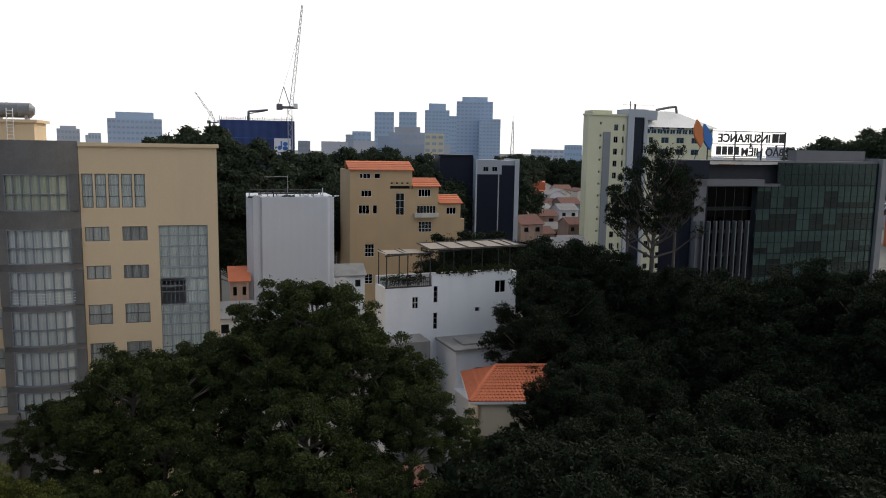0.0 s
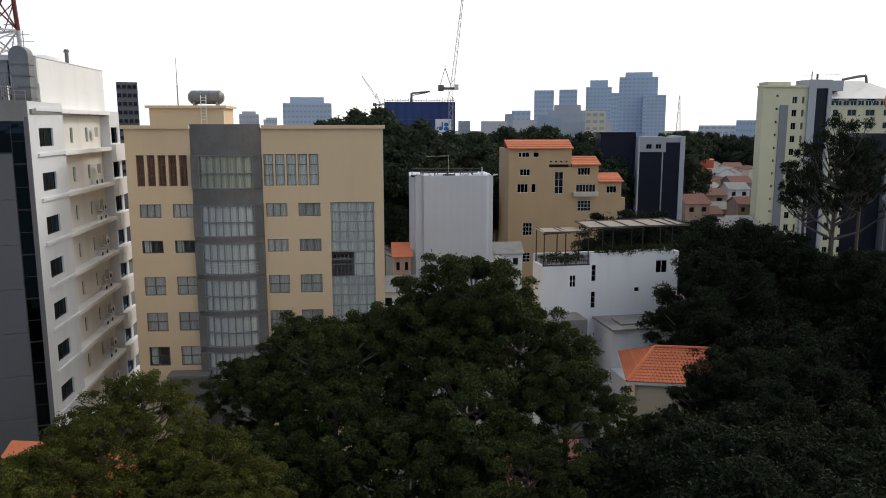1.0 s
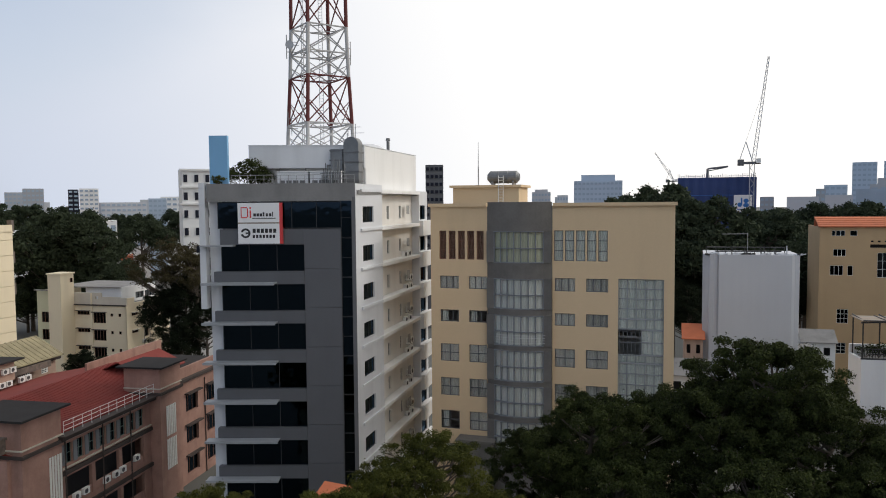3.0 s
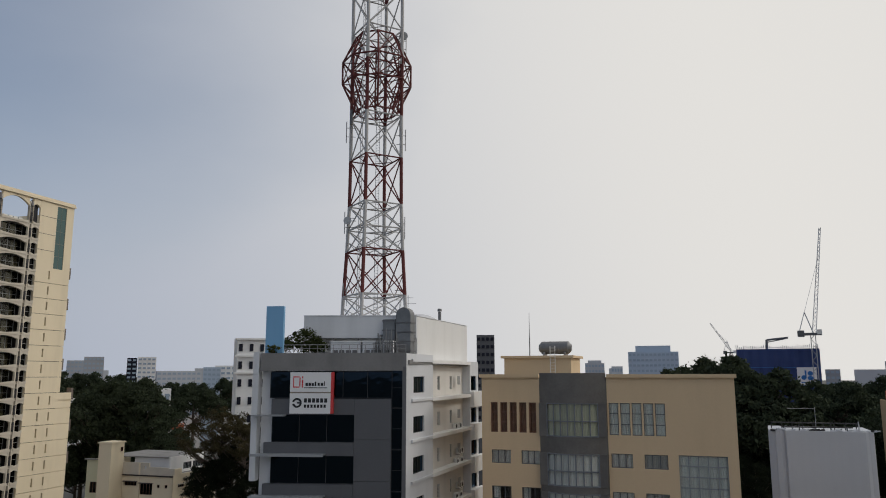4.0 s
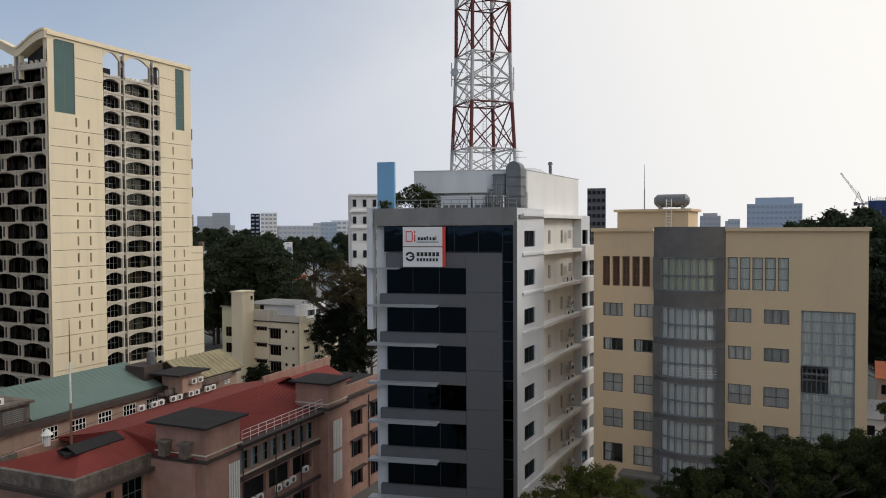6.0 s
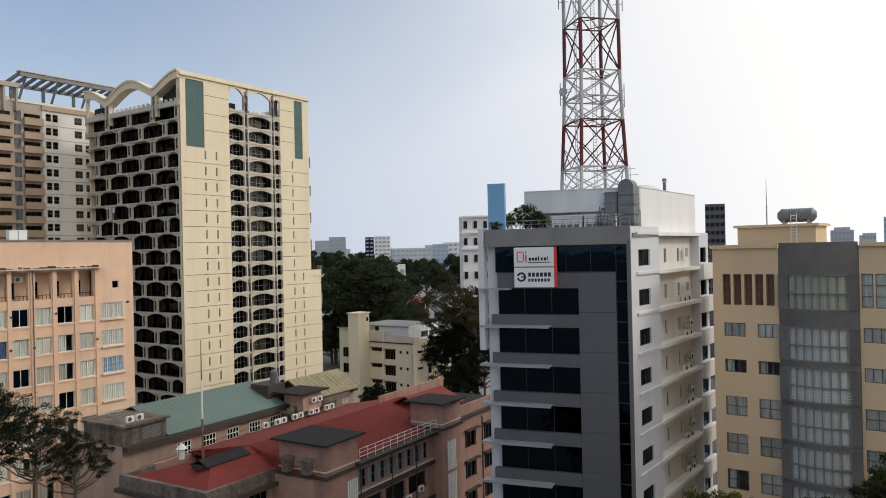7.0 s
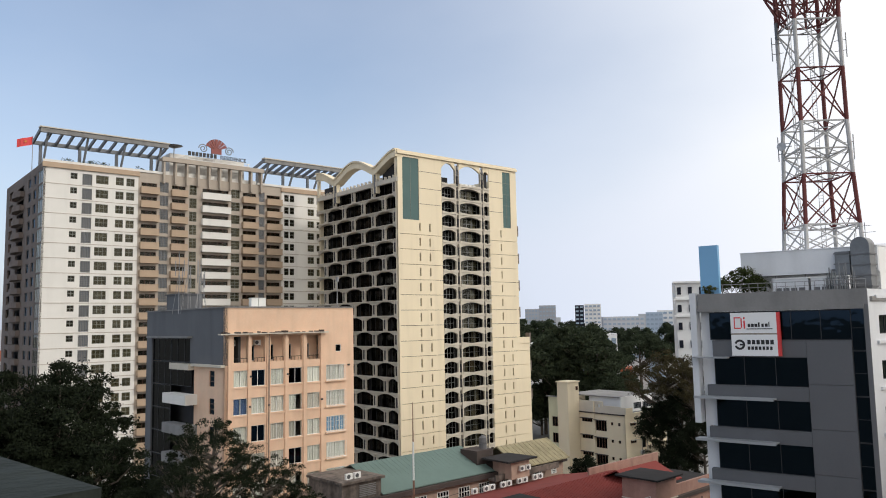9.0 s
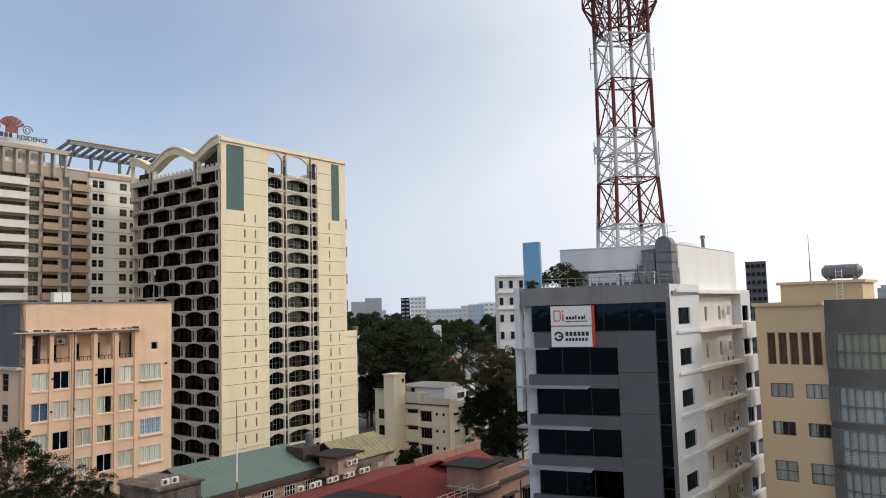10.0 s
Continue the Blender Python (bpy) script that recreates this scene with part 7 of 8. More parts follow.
def leaf_shape(cx, cz, w, h, lean):
    pts = []
    for i in range(17):
        s = i / 16
        pts.append((cx + lean * s * h - w * math.sin(math.pi * s) * 0.5, cz + h * s))
    for i in range(15, 0, -1):
        s = i / 16
        pts.append((cx + lean * s * h + w * math.sin(math.pi * s) * 0.5, cz + h * s))
    return MB().prism(pts, -0.3, 0.1)


part("orange_leaf", leaf_shape(3.6, 1.9, 1.7, 4.2, -0.22), M["signorange"], rs)
part("blue_leaf", leaf_shape(5.3, 1.5, 1.7, 4.0, -0.32), M["signblue"], rs)


# ---- pale tower with a dark strip ----
def pale_tower():
    r = thing("pale_tower", 33.6, 207.3, 17, "pale green beige tower with a navy glass strip", "building")
    f = Face(r)
    rows = [35.0 - 3.3 * i for i in range(13)]
    H = []
    for z in rows:
        H += [(9.2, 9.8, z - 1.0, z - 0.4), (13.6, 14.9, z - 2.6, z - 0.9), (16.2, 16.8, z - 2.6, z - 0.9), (26, 27.4, z - 2.4, z - 0.8), (30, 32.5, z - 2.4, z - 0.8), (35, 37.5, z - 2.4, z - 0.8), (40, 42.5, z - 2.4, z - 0.8)]
    f.wall(5.7, 17.6, GZ, 36.4, H, "beige", 0.5)
    f.wall(23.6, 47.0, GZ, 33.6, H, "beige", 0.5, y=2.0)
    f.add("grey_core", MB().box(17.6, 19.6, -0.5, 6, GZ, 38.4).box(22.8, 23.8, -0.5, 6, GZ, 38.4).box(19.6, 22.8, -0.5, 6, 36.2, 38.4).box(23.8, 28, 1.5, 10, 35.6, 38.3), "fargrey")
    f.add("navy_strip", MB().box(19.6, 22.8, -0.1, 0.5, GZ, 36.2), "navy")
    f.add("service_strip", MB().box(10.3, 12.5, -0.2, 0.3, GZ, 32.0), "lattice")
    f.add("inner_wall", MB().box(6, 17.5, 1.2, 1.4, GZ, 36).box(24, 46.8, 3.4, 3.6, GZ, 33.4), "dark")
    f.add("flank_wall", MB().box(5.7, 6.2, 0.5, 3, GZ, 36.4).box(46.5, 47, 2.5, 20, GZ, 33.6), "beige")
    f.add("cornice", MB().box(5.4, 17.6, -0.3, 3, 36.4, 36.9).box(8.5, 14.5, 3, 8, 36.9, 38.0), "beige")
    for i in range(11):
        f.window(24.4 + 2.05 * i, 31.9, 1.7, 1.3, 2, 1, "wframe", "g_dark", y=1.85)
    rf_ = MB()
    rf_.v += [(23.6, 1.0, 33.7), (48.0, 1.0, 33.7), (38.5, 9.0, 38.6), (30.0, 9.0, 38.6), (23.6, 18, 33.7), (48, 18, 33.7)]
    rf_.f += [(0, 1, 2, 3), (1, 5, 2), (4, 0, 3), (5, 4, 3, 2)]
    f.add("hipped_roof", rf_, "sherwhite", "pale grey hipped metal roof")
    f.add("roof_pipe", MB().tube((31, 7, 38.8), (35, 7, 39.6), 0.35, n=8).tube((35, 7, 39.6), (37.5, 7, 39.9), 0.35, n=8).tube((37.5, 7, 39.9), (37.9, 7, 38.0), 0.35, n=8), "clad2")
    f.add("roof_mast", MB().tube((19.5, 2, 38.4), (19.5, 2, 40.6), 0.15).tube((17, 2, 39.6), (27, 2, 39.8), 0.06).tube((21, 2, 38.4), (21, 2, 40.0), 0.3), "clad2")
    for z in rows:
        f.window(13.6, z - 2.6, 1.3, 1.7, 2, 1, "frame", "g_dark")
        for u in (26, 30, 35, 40):
            f.window(u, z - 2.4, 1.4 if u == 26 else 2.5, 1.6, 2, 1, "frame", "g_dark", y=2.2)
    return f


pale_tower()


# ---- dark blue block with white edges ----
def at_az(az, d):
    return (-d * math.sin(radians(az)), d * math.cos(radians(az)))


def navy_block():
    x, y = at_az(-2.35, 200)
    r = thing("navy_building", x, y, 10, "navy clad block with white edge strips", "building")
    f = Face(r)
    f.add("cladding", MB().box(0.4, 10.6, 0, 12, GZ, 22.6), "navy")
    f.add("edge_strip", MB().box(10.6, 11.8, -0.2, 12, GZ, 24.2), "fargrey")
    f.add("edge_strip", MB().box(0, 0.4, -0.2, 12, GZ, 24.2), "fargrey")
    f.add("cap", MB().box(0.4, 7.0, -0.1, 6, 20.2, 24.0).box(7, 10.6, 0.2, 8, 22.6, 23.9), "fargrey")
    f.add("joint", MB().box(6.1, 6.4, -0.12, 0.0, GZ, 20.2), "fargrey")
    f.add("wing", MB().box(-9, 0, 3, 12, GZ, 24.8).box(-9.5, -0.2, 2.5, 12.3, 24.8, 25.2), "navy")
    f.window(2.0, 21.0, 1.4, 1.2, 2, 1, "frame", "g_dark", y=-0.15)
    f.window(4.4, 21.0, 1.4, 1.2, 2, 1, "frame", "g_dark", y=-0.15)
    return f


navy_block()


# ---- building site under blue nets, with cranes ----
def site_block():
    x, y = at_az(16.43, 335)
    r = thing("building_site", x, y, 13, "concrete frame under works wrapped in blue nets", "building")
    f = Face(r)
    W = 31.0
    mb = MB()
    n = 40
    mb.slab([(W * i / n, 0.25 * math.sin(i * 1.3)) for i in range(n + 1)] + [(W, 22), (0, 22)], GZ, 37.0)
    f.add("safety_net", mb, "bluenet")
    st, rng = MB(), random.Random(2)
    for i in range(44):
        st.box(W * i / 44, W * i / 44 + 0.18, 0, 0.2, 37, 37.8 + rng.random() * 0.9)
    st.box(0, W, 0, 0.2, 37.5, 37.6)
    f.add("guard_rail", st, "bluenet")
    for z in (29.5, 22.5, 15.5, 8.5):
        f.add("net_seam", MB().box(0, W, -0.35, -0.2, z, z + 0.14), "signblue")
    f.add("banner", MB().box(22.3, 29.3, -0.7, -0.4, 22.6, 29.6), "signwhite")
    bl = MB()
    for cx, cz, rx, rz in ((24.6, 25.6, 0.9, 0.9), (27.0, 27.2, 1.0, 0.9), (27.0, 25.4, 1.1, 0.9)):
        bl.prism([(cx + rx * math.cos(2 * math.pi * i / 16), cz + rz * math.sin(2 * math.pi * i / 16)) for i in range(16)], -0.8, -0.7)
    bl.box(25.0, 25.6, -0.8, -0.7, 25.4, 28.4).box(23.6, 28.0, -0.8, -0.7, 23.5, 23.8)
    f.add("banner_mark", bl, "signblue")
    f.add("placing_boom", MB().box(11.2, 12.2, 8, 9, 37, 41.0).tube((11.7, 8.5, 41.0), (20, 8.5, 41.8), 0.45).tube((11.7, 8.5, 40.0), (19, 8.5, 41.4), 0.25), "clad2")
    return f


site_block()


def crane(az, d, zb, zp, az_tip, z_tip, s, label):
    """Luffing crane: mast, slewing deck, jib and back frame."""
    x, y = at_az(az, d)
    ob = thing("tower_crane", x, y, az, label, "crane", group="tower cranes")
    o = -GZ
    lat = MB()
    h = 0.9 * s
    n = int((zp - GZ) / (2.2 * s))
    for sx, sy in ((-h, -h), (h, -h), (h, h), (-h, h)):
        lat.tube((sx, sy, 0), (sx, sy, zp + o), 0.16 * s, n=4)
    for i in range(n):
        z0, z1 = (zp + o) * i / n, (zp + o) * (i + 1) / n
        sg_ = 1 if i % 2 else -1
        for yy in (-h, h):
            lat.tube((-h * sg_, yy, z0), (h * sg_, yy, z1), 0.1 * s, n=4)
        for xx in (-h, h):
            lat.tube((xx, -h * sg_, z0), (xx, h * sg_, z1), 0.1 * s, n=4)
    part("mast", lat, M["fargrey"], ob)
    part("deck", MB().box(-5.5 * s, 3.4 * s, -1.6 * s, 1.6 * s, zp + o - 0.6 * s, zp + o + 0.4 * s).box(-5.8 * s, -3.2 * s, -1.4 * s, 1.4 * s, zp + o - 1.2 * s, zp + o + 1.4 * s), M["clad2"], ob)
    part("cab", MB().box(1.6 * s, 3.4 * s, -2.8 * s, -1.4 * s, zp + o - 0.4 * s, zp + o + 1.6 * s), M["wframe"], ob)
    tip = Vector((-d * math.tan(radians(az_tip - az)), 0, z_tip + o))
    root = Vector((0.6 * s, 0, zp + o + 0.5 * s))
    jib = MB()
    d_ = (tip - root).normalized()
    side = Vector((d_.z, 0, -d_.x))
    offs = [side * 0.7 * s + Vector((0, 0.7 * s, 0)), side * 0.7 * s - Vector((0, 0.7 * s, 0)), -side * 0.8 * s]
    for q in offs:
        jib.tube(root + q, tip + q * 0.4, 0.14 * s, n=4)
    m_ = 24
    for i in range(m_):
        a, b = root.lerp(tip, i / m_), root.lerp(tip, (i + 1) / m_)
        for j in range(3):
            jib.tube(a + offs[j] * (1 - 0.6 * i / m_), b + offs[(j + 1) % 3] * (1 - 0.6 * (i + 1) / m_), 0.08 * s, n=3)
    part("jib", jib, M["fargrey"], ob)
    ap = Vector((-2.6 * s, 0, zp + o + 9 * s))
    bk = MB().tube((0.3 * s, 0, zp + o), ap, 0.22 * s, n=4).tube((-5 * s, 0, zp + o + 1), ap, 0.16 * s, n=4).tube(ap, root.lerp(tip, 0.72), 0.07 * s, n=3)
    part("back_frame", bk, M["fargrey"], ob)
    return ob


crane(11.45, 330, GZ, 27 + 330 * math.tan(radians(2.7)), 10.49, 27 + 330 * math.tan(radians(9.9)), 0.95, "tall pale luffing tower crane beside a building site")
crane(16.75, 350, GZ, 27 + 350 * math.tan(radians(1.5)), 18.05, 27 + 350 * math.tan(radians(3.6)), 0.55, "small pale luffing crane behind a building site")


def far_mast():
    d = 900
    x, y = at_az(-5.12, d)
    ob = thing("radio_mast", x, y, 0, "thin distant lattice radio mast above the woods", "mast")
    o, top = 27 - GZ, d * math.tan(radians(2.5))
    mb = MB()
    for sx, sy in ((-1, -1), (1, -1), (1, 1), (-1, 1)):
        mb.tube((3.4 * sx, 3.4 * sy, 0), (0.5 * sx, 0.5 * sy, o + top * 0.8), 0.35, 0.25, 4)
    for i in range(12):
        z0, z1 = (o + top * 0.8) * i / 12, (o + top * 0.8) * (i + 1) / 12
        h0, h1 = 3.4 - 2.9 * i / 12, 3.4 - 2.9 * (i + 1) / 12
        mb.tube((-h0, -h0, z0), (h1, -h1, z1), 0.2, n=4).tube((h0, -h0, z0), (-h1, -h1, z1), 0.2, n=4)
    part("lattice", mb, M["fargrey"], ob)
    part("spire", MB().tube((0, 0, o + top * 0.8), (0, 0, o + top), 0.3, 0.15, 5), M["fargrey"], ob)


far_mast()


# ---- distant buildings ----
def far_block(az0, az1, d, el, material="farblue", rows=10, cols=6, label="distant blue tower block with haze in its colour", bottom=-1.5, crown=0.0, turn=0.0, wf=0.66):
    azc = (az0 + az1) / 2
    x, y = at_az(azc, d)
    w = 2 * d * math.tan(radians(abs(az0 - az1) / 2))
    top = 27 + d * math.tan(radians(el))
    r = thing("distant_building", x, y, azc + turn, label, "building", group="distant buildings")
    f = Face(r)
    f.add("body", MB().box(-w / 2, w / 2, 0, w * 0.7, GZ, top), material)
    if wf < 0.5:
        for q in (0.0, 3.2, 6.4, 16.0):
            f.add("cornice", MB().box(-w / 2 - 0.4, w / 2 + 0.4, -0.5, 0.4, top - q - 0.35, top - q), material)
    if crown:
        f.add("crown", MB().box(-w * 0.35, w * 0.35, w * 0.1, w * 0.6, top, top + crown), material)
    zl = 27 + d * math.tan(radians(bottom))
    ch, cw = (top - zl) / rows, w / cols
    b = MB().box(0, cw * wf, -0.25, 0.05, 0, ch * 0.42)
    # beyond 250 m the window colour has haze mixed in
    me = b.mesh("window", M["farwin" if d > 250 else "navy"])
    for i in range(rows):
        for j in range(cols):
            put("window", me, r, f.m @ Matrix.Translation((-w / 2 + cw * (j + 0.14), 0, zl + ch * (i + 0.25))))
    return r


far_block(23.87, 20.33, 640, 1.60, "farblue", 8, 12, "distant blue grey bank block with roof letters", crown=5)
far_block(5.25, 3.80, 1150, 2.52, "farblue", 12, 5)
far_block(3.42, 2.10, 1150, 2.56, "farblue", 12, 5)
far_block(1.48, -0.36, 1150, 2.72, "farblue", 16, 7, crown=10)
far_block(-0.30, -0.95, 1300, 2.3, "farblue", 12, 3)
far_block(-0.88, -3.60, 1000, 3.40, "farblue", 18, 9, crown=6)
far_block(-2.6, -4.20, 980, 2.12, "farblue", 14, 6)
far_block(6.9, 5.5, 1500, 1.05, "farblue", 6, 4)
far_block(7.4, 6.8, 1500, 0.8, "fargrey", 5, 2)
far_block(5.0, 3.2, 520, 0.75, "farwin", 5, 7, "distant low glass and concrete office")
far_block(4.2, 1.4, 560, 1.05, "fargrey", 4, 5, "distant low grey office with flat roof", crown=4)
far_block(1.5, 0.02, 500, 1.0, "beige", 5, 3, "distant pale green block with few windows")
far_block(63.95, 62.75, 800, 0.95, "fargrey", 9, 5, "distant grey apartment block")
far_block(62.9, 61.65, 760, 1.2, "fargrey", 9, 5, "distant grey apartment block")
far_block(60.2, 59.55, 400, 1.15, "navy", 9, 2, "white and navy mid-rise block")
far_block(59.5, 58.30, 398, 1.22, "white", 9, 4, "white and navy mid-rise block")
far_block(58.2, 55.2, 560, 0.25, "fargrey", 5, 9, "distant pale offices with many windows", turn=6)
far_block(55.1, 53.9, 420, 0.52, "farblue", 6, 4, "distant glass fronted office")
far_block(54.3, 52.0, 430, 0.64, "white", 6, 6, "distant white office with rows of windows")
far_block(56.2, 55.1, 380, -0.9, "white", 3, 4, "low white block among trees", bottom=-3)
far_block(60.0, 57.2, 330, -1.0, "white", 3, 6, "low white block among trees", bottom=-4)
far_block(64.3, 62.3, 420, -1.6, "white", 2, 6, "low white block among trees", bottom=-4)
far_block(52.85, 49.8, 150, 2.65, "white", 8, 4, "white apartment house with cornices", bottom=-7.5, turn=8, wf=0.34)
far_block(35.05, 33.70, 210, 2.95, "clad", 12, 4, "dark grey slatted tower block", bottom=-4)
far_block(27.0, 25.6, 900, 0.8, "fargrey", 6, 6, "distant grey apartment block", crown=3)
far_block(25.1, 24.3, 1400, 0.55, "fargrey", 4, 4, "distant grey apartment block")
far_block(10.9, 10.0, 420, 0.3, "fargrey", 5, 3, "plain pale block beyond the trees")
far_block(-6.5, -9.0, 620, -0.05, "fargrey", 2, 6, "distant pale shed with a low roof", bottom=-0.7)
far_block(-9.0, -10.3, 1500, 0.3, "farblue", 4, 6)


def low_city():
    """Small roofs and blocks that stretch to the horizon."""
    rng = random.Random(21)
    for k, (nm, material) in enumerate((("pale_roofs", "fargrey"), ("tile_roofs", "tile"), ("white_houses", "white"))):
        mb = MB()
        for i in range(330):
            az, d = rng.uniform(-40, 110), rng.uniform(420, 2600) if k != 1 else rng.uniform(300, 900)
            if rng.random() < 0.15 and k == 0:
                top = 27 + d * math.tan(radians(rng.uniform(0.0, 0.45)))
            else:
                top = GZ + rng.uniform(6, 22)
            x, y = at_az(az, d)
            w, l = rng.uniform(6, 22), rng.uniform(6, 18)
            c, s = math.cos(radians(az)), math.sin(radians(az))
            q = [(x + c * a - s * b, y + s * a + c * b) for a, b in ((-w / 2, -l / 2), (w / 2, -l / 2), (w / 2, l / 2), (-w / 2, l / 2))]
            mb.slab(q, GZ, top)
        tagged(new(nm, mb.mesh(nm, M[material])), "countless small city blocks and roofs towards the horizon", "buildings", kind="stuff")


low_city()


def small_house(az, d, w, l, zt, wall, roof, turn, label):
    x, y = at_az(az, d)
    r = thing("small_house", x, y, 17 + turn, label, "house", group="small houses")
    f = Face(r)
    f.add("wall", MB().grid(-w / 2, w / 2, 0, 0.3, GZ, zt, [(-w * 0.35, -w * 0.15, zt - 2.2, zt - 0.9), (w * 0.15, w * 0.35, zt - 2.2, zt - 0.9)]).box(-w / 2, -w / 2 + 0.3, 0.3, l, GZ, zt).box(w / 2 - 0.3, w / 2, 0.3, l, GZ, zt).box(-w / 2, w / 2, l, l + 0.3, GZ, zt), wall)
    f.add("inner_wall", MB().box(-w / 2 + 0.3, w / 2 - 0.3, 1.2, 1.4, GZ, zt), "dark")
    f.add("roof", gable(MB(), -w / 2 - 0.3, w / 2 + 0.3, 0, l, zt, zt + l * 0.28, 0.5), roof)
    g_ = MB()
    for u in (-w / 2, w / 2 - 0.3):
        n = len(g_.v)
        g_.v += [(u, 0, zt), (u, l, zt), (u, l / 2, zt + l * 0.27), (u + 0.3, 0, zt), (u + 0.3, l, zt), (u + 0.3, l / 2, zt + l * 0.27)]
        g_.f += [(n, n + 2, n + 1), (n + 3, n + 4, n + 5), (n, n + 3, n + 5, n + 2), (n + 1, n + 2, n + 5, n + 4)]
    f.add("gable_end", g_, wall)
    return r


hr = random.Random(4)
for i in range(34):
    small_house(-5.9 - hr.uniform(0, 5.0), 190 + 8.5 * i, hr.uniform(6, 11), hr.uniform(6, 9), GZ + hr.uniform(9, 14), hr.choice(["whitegrey", "concrete", "pinkpale", "ledge"]), hr.choice(["oldtile", "red", "ledge", "ledge", "oldtile"]), hr.choice([0, 90, 8]), "small town house with a pitched roof")
small_house(15.2, 112, 2.6, 6, 7.6, "pinkpale", "tile", 0, "cream house with an orange tile roof")
small_house(15.6, 104, 5, 6, 4.0, "whitegrey", "ledge", 0, "small grey house with a pitched roof")
small_house(7.7, 126, 5, 6, 3.0, "whitegrey", "ledge", 30, "small house with a grey gabled roof")
small_house(7.0, 136, 5, 6, 4.0, "white", "ledge", 0, "small white house with a grey roof")
small_house(53.0, 40, 9, 8, 2.5, "cream", "tile", 20, "low house under trees with an orange tile roof")
small_house(42.0, 45, 8, 9, 5.6, "cream", "tile", -10, "low house under trees with an orange tile roof")
small_house(57.5, 240, 16, 12, 8, "whitegrey", "ledge", 90, "grey shed with a pitched roof")
small_house(56.5, 210, 9, 9, 4, "cream", "tile", 70, "low house with an orange tile roof")
small_house(4.0, 56, 7, 8, -1.0, "cream", "oldtile", 0, "low house under trees with an orange tile roof")


# ---- trees ----
def leaf_cloud(seed, rx, rz, clumps, leaves, size, spread=0.30, gap=0.0):
    """Leaf blades set on many rounded clumps; returns the mesh data and the clump centres."""
    rg = np.random.default_rng(seed)
    th, u = rg.uniform(0, 2 * np.pi, clumps), rg.uniform(-0.30, 1.0, clumps)
    rad = (0.40 + 0.58 * rg.random(clumps) ** 0.6) * (1 + 0.2 * np.sin(3 * th + seed) + 0.1 * np.sin(7 * th))
    h = np.sqrt(np.maximum(0, 1 - np.clip(u, 0, 1) ** 2))
    cen = np.stack([rx * rad * h * np.cos(th), rx * rad * h * np.sin(th), rz * u * (0.55 + 0.45 * rad)], 1)
    cr = rx * spread * (0.55 + 0.7 * rg.random(clumps))
    pick = rg.integers(0, clumps, leaves)
    d = rg.normal(size=(leaves, 3))
    d /= np.linalg.norm(d, axis=1)[:, None]
    d[:, 2] = np.where(rg.random(leaves) < 0.6, np.abs(d[:, 2]), d[:, 2])
    r = cr[pick] * (0.50 + 0.62 * rg.random(leaves) ** 0.8) * (1 + 0.3 * rg.normal(size=leaves) * (rg.random(leaves) < 0.25))
    p = cen[pick] + d * r[:, None] * np.array([1, 1, 0.8])
    nrm = d * 0.7 + rg.normal(size=(leaves, 3)) * 0.9
    nrm /= np.linalg.norm(nrm, axis=1)[:, None]
    t1 = np.cross(nrm, rg.normal(size=(leaves, 3)))
    t1 /= np.linalg.norm(t1, axis=1)[:, None]
    t2 = np.cross(nrm, t1)
    s = size * (0.6 + 0.8 * rg.random(leaves))[:, None]
    v = np.stack([p - t1 * s, p - t2 * s * 0.42 + nrm * s * 0.12, p + t1 * s, p + t2 * s * 0.42 + nrm * s * 0.12], 1).reshape(-1, 3)
    return v, cen, cr


def leaf_obj(name, v, material):
    me = bpy.data.meshes.new(name)
    n = len(v) // 4
    me.vertices.add(len(v))
    me.vertices.foreach_set("co", v.astype(np.float32).ravel())
    me.loops.add(4 * n)
    me.loops.foreach_set("vertex_index", np.arange(4 * n, dtype=np.int32))
    me.polygons.add(n)
    me.polygons.foreach_set("loop_start", np.arange(0, 4 * n, 4, dtype=np.int32))
    me.update(calc_edges=True)
    me.materials.append(material)
    return me


KINDS = {}


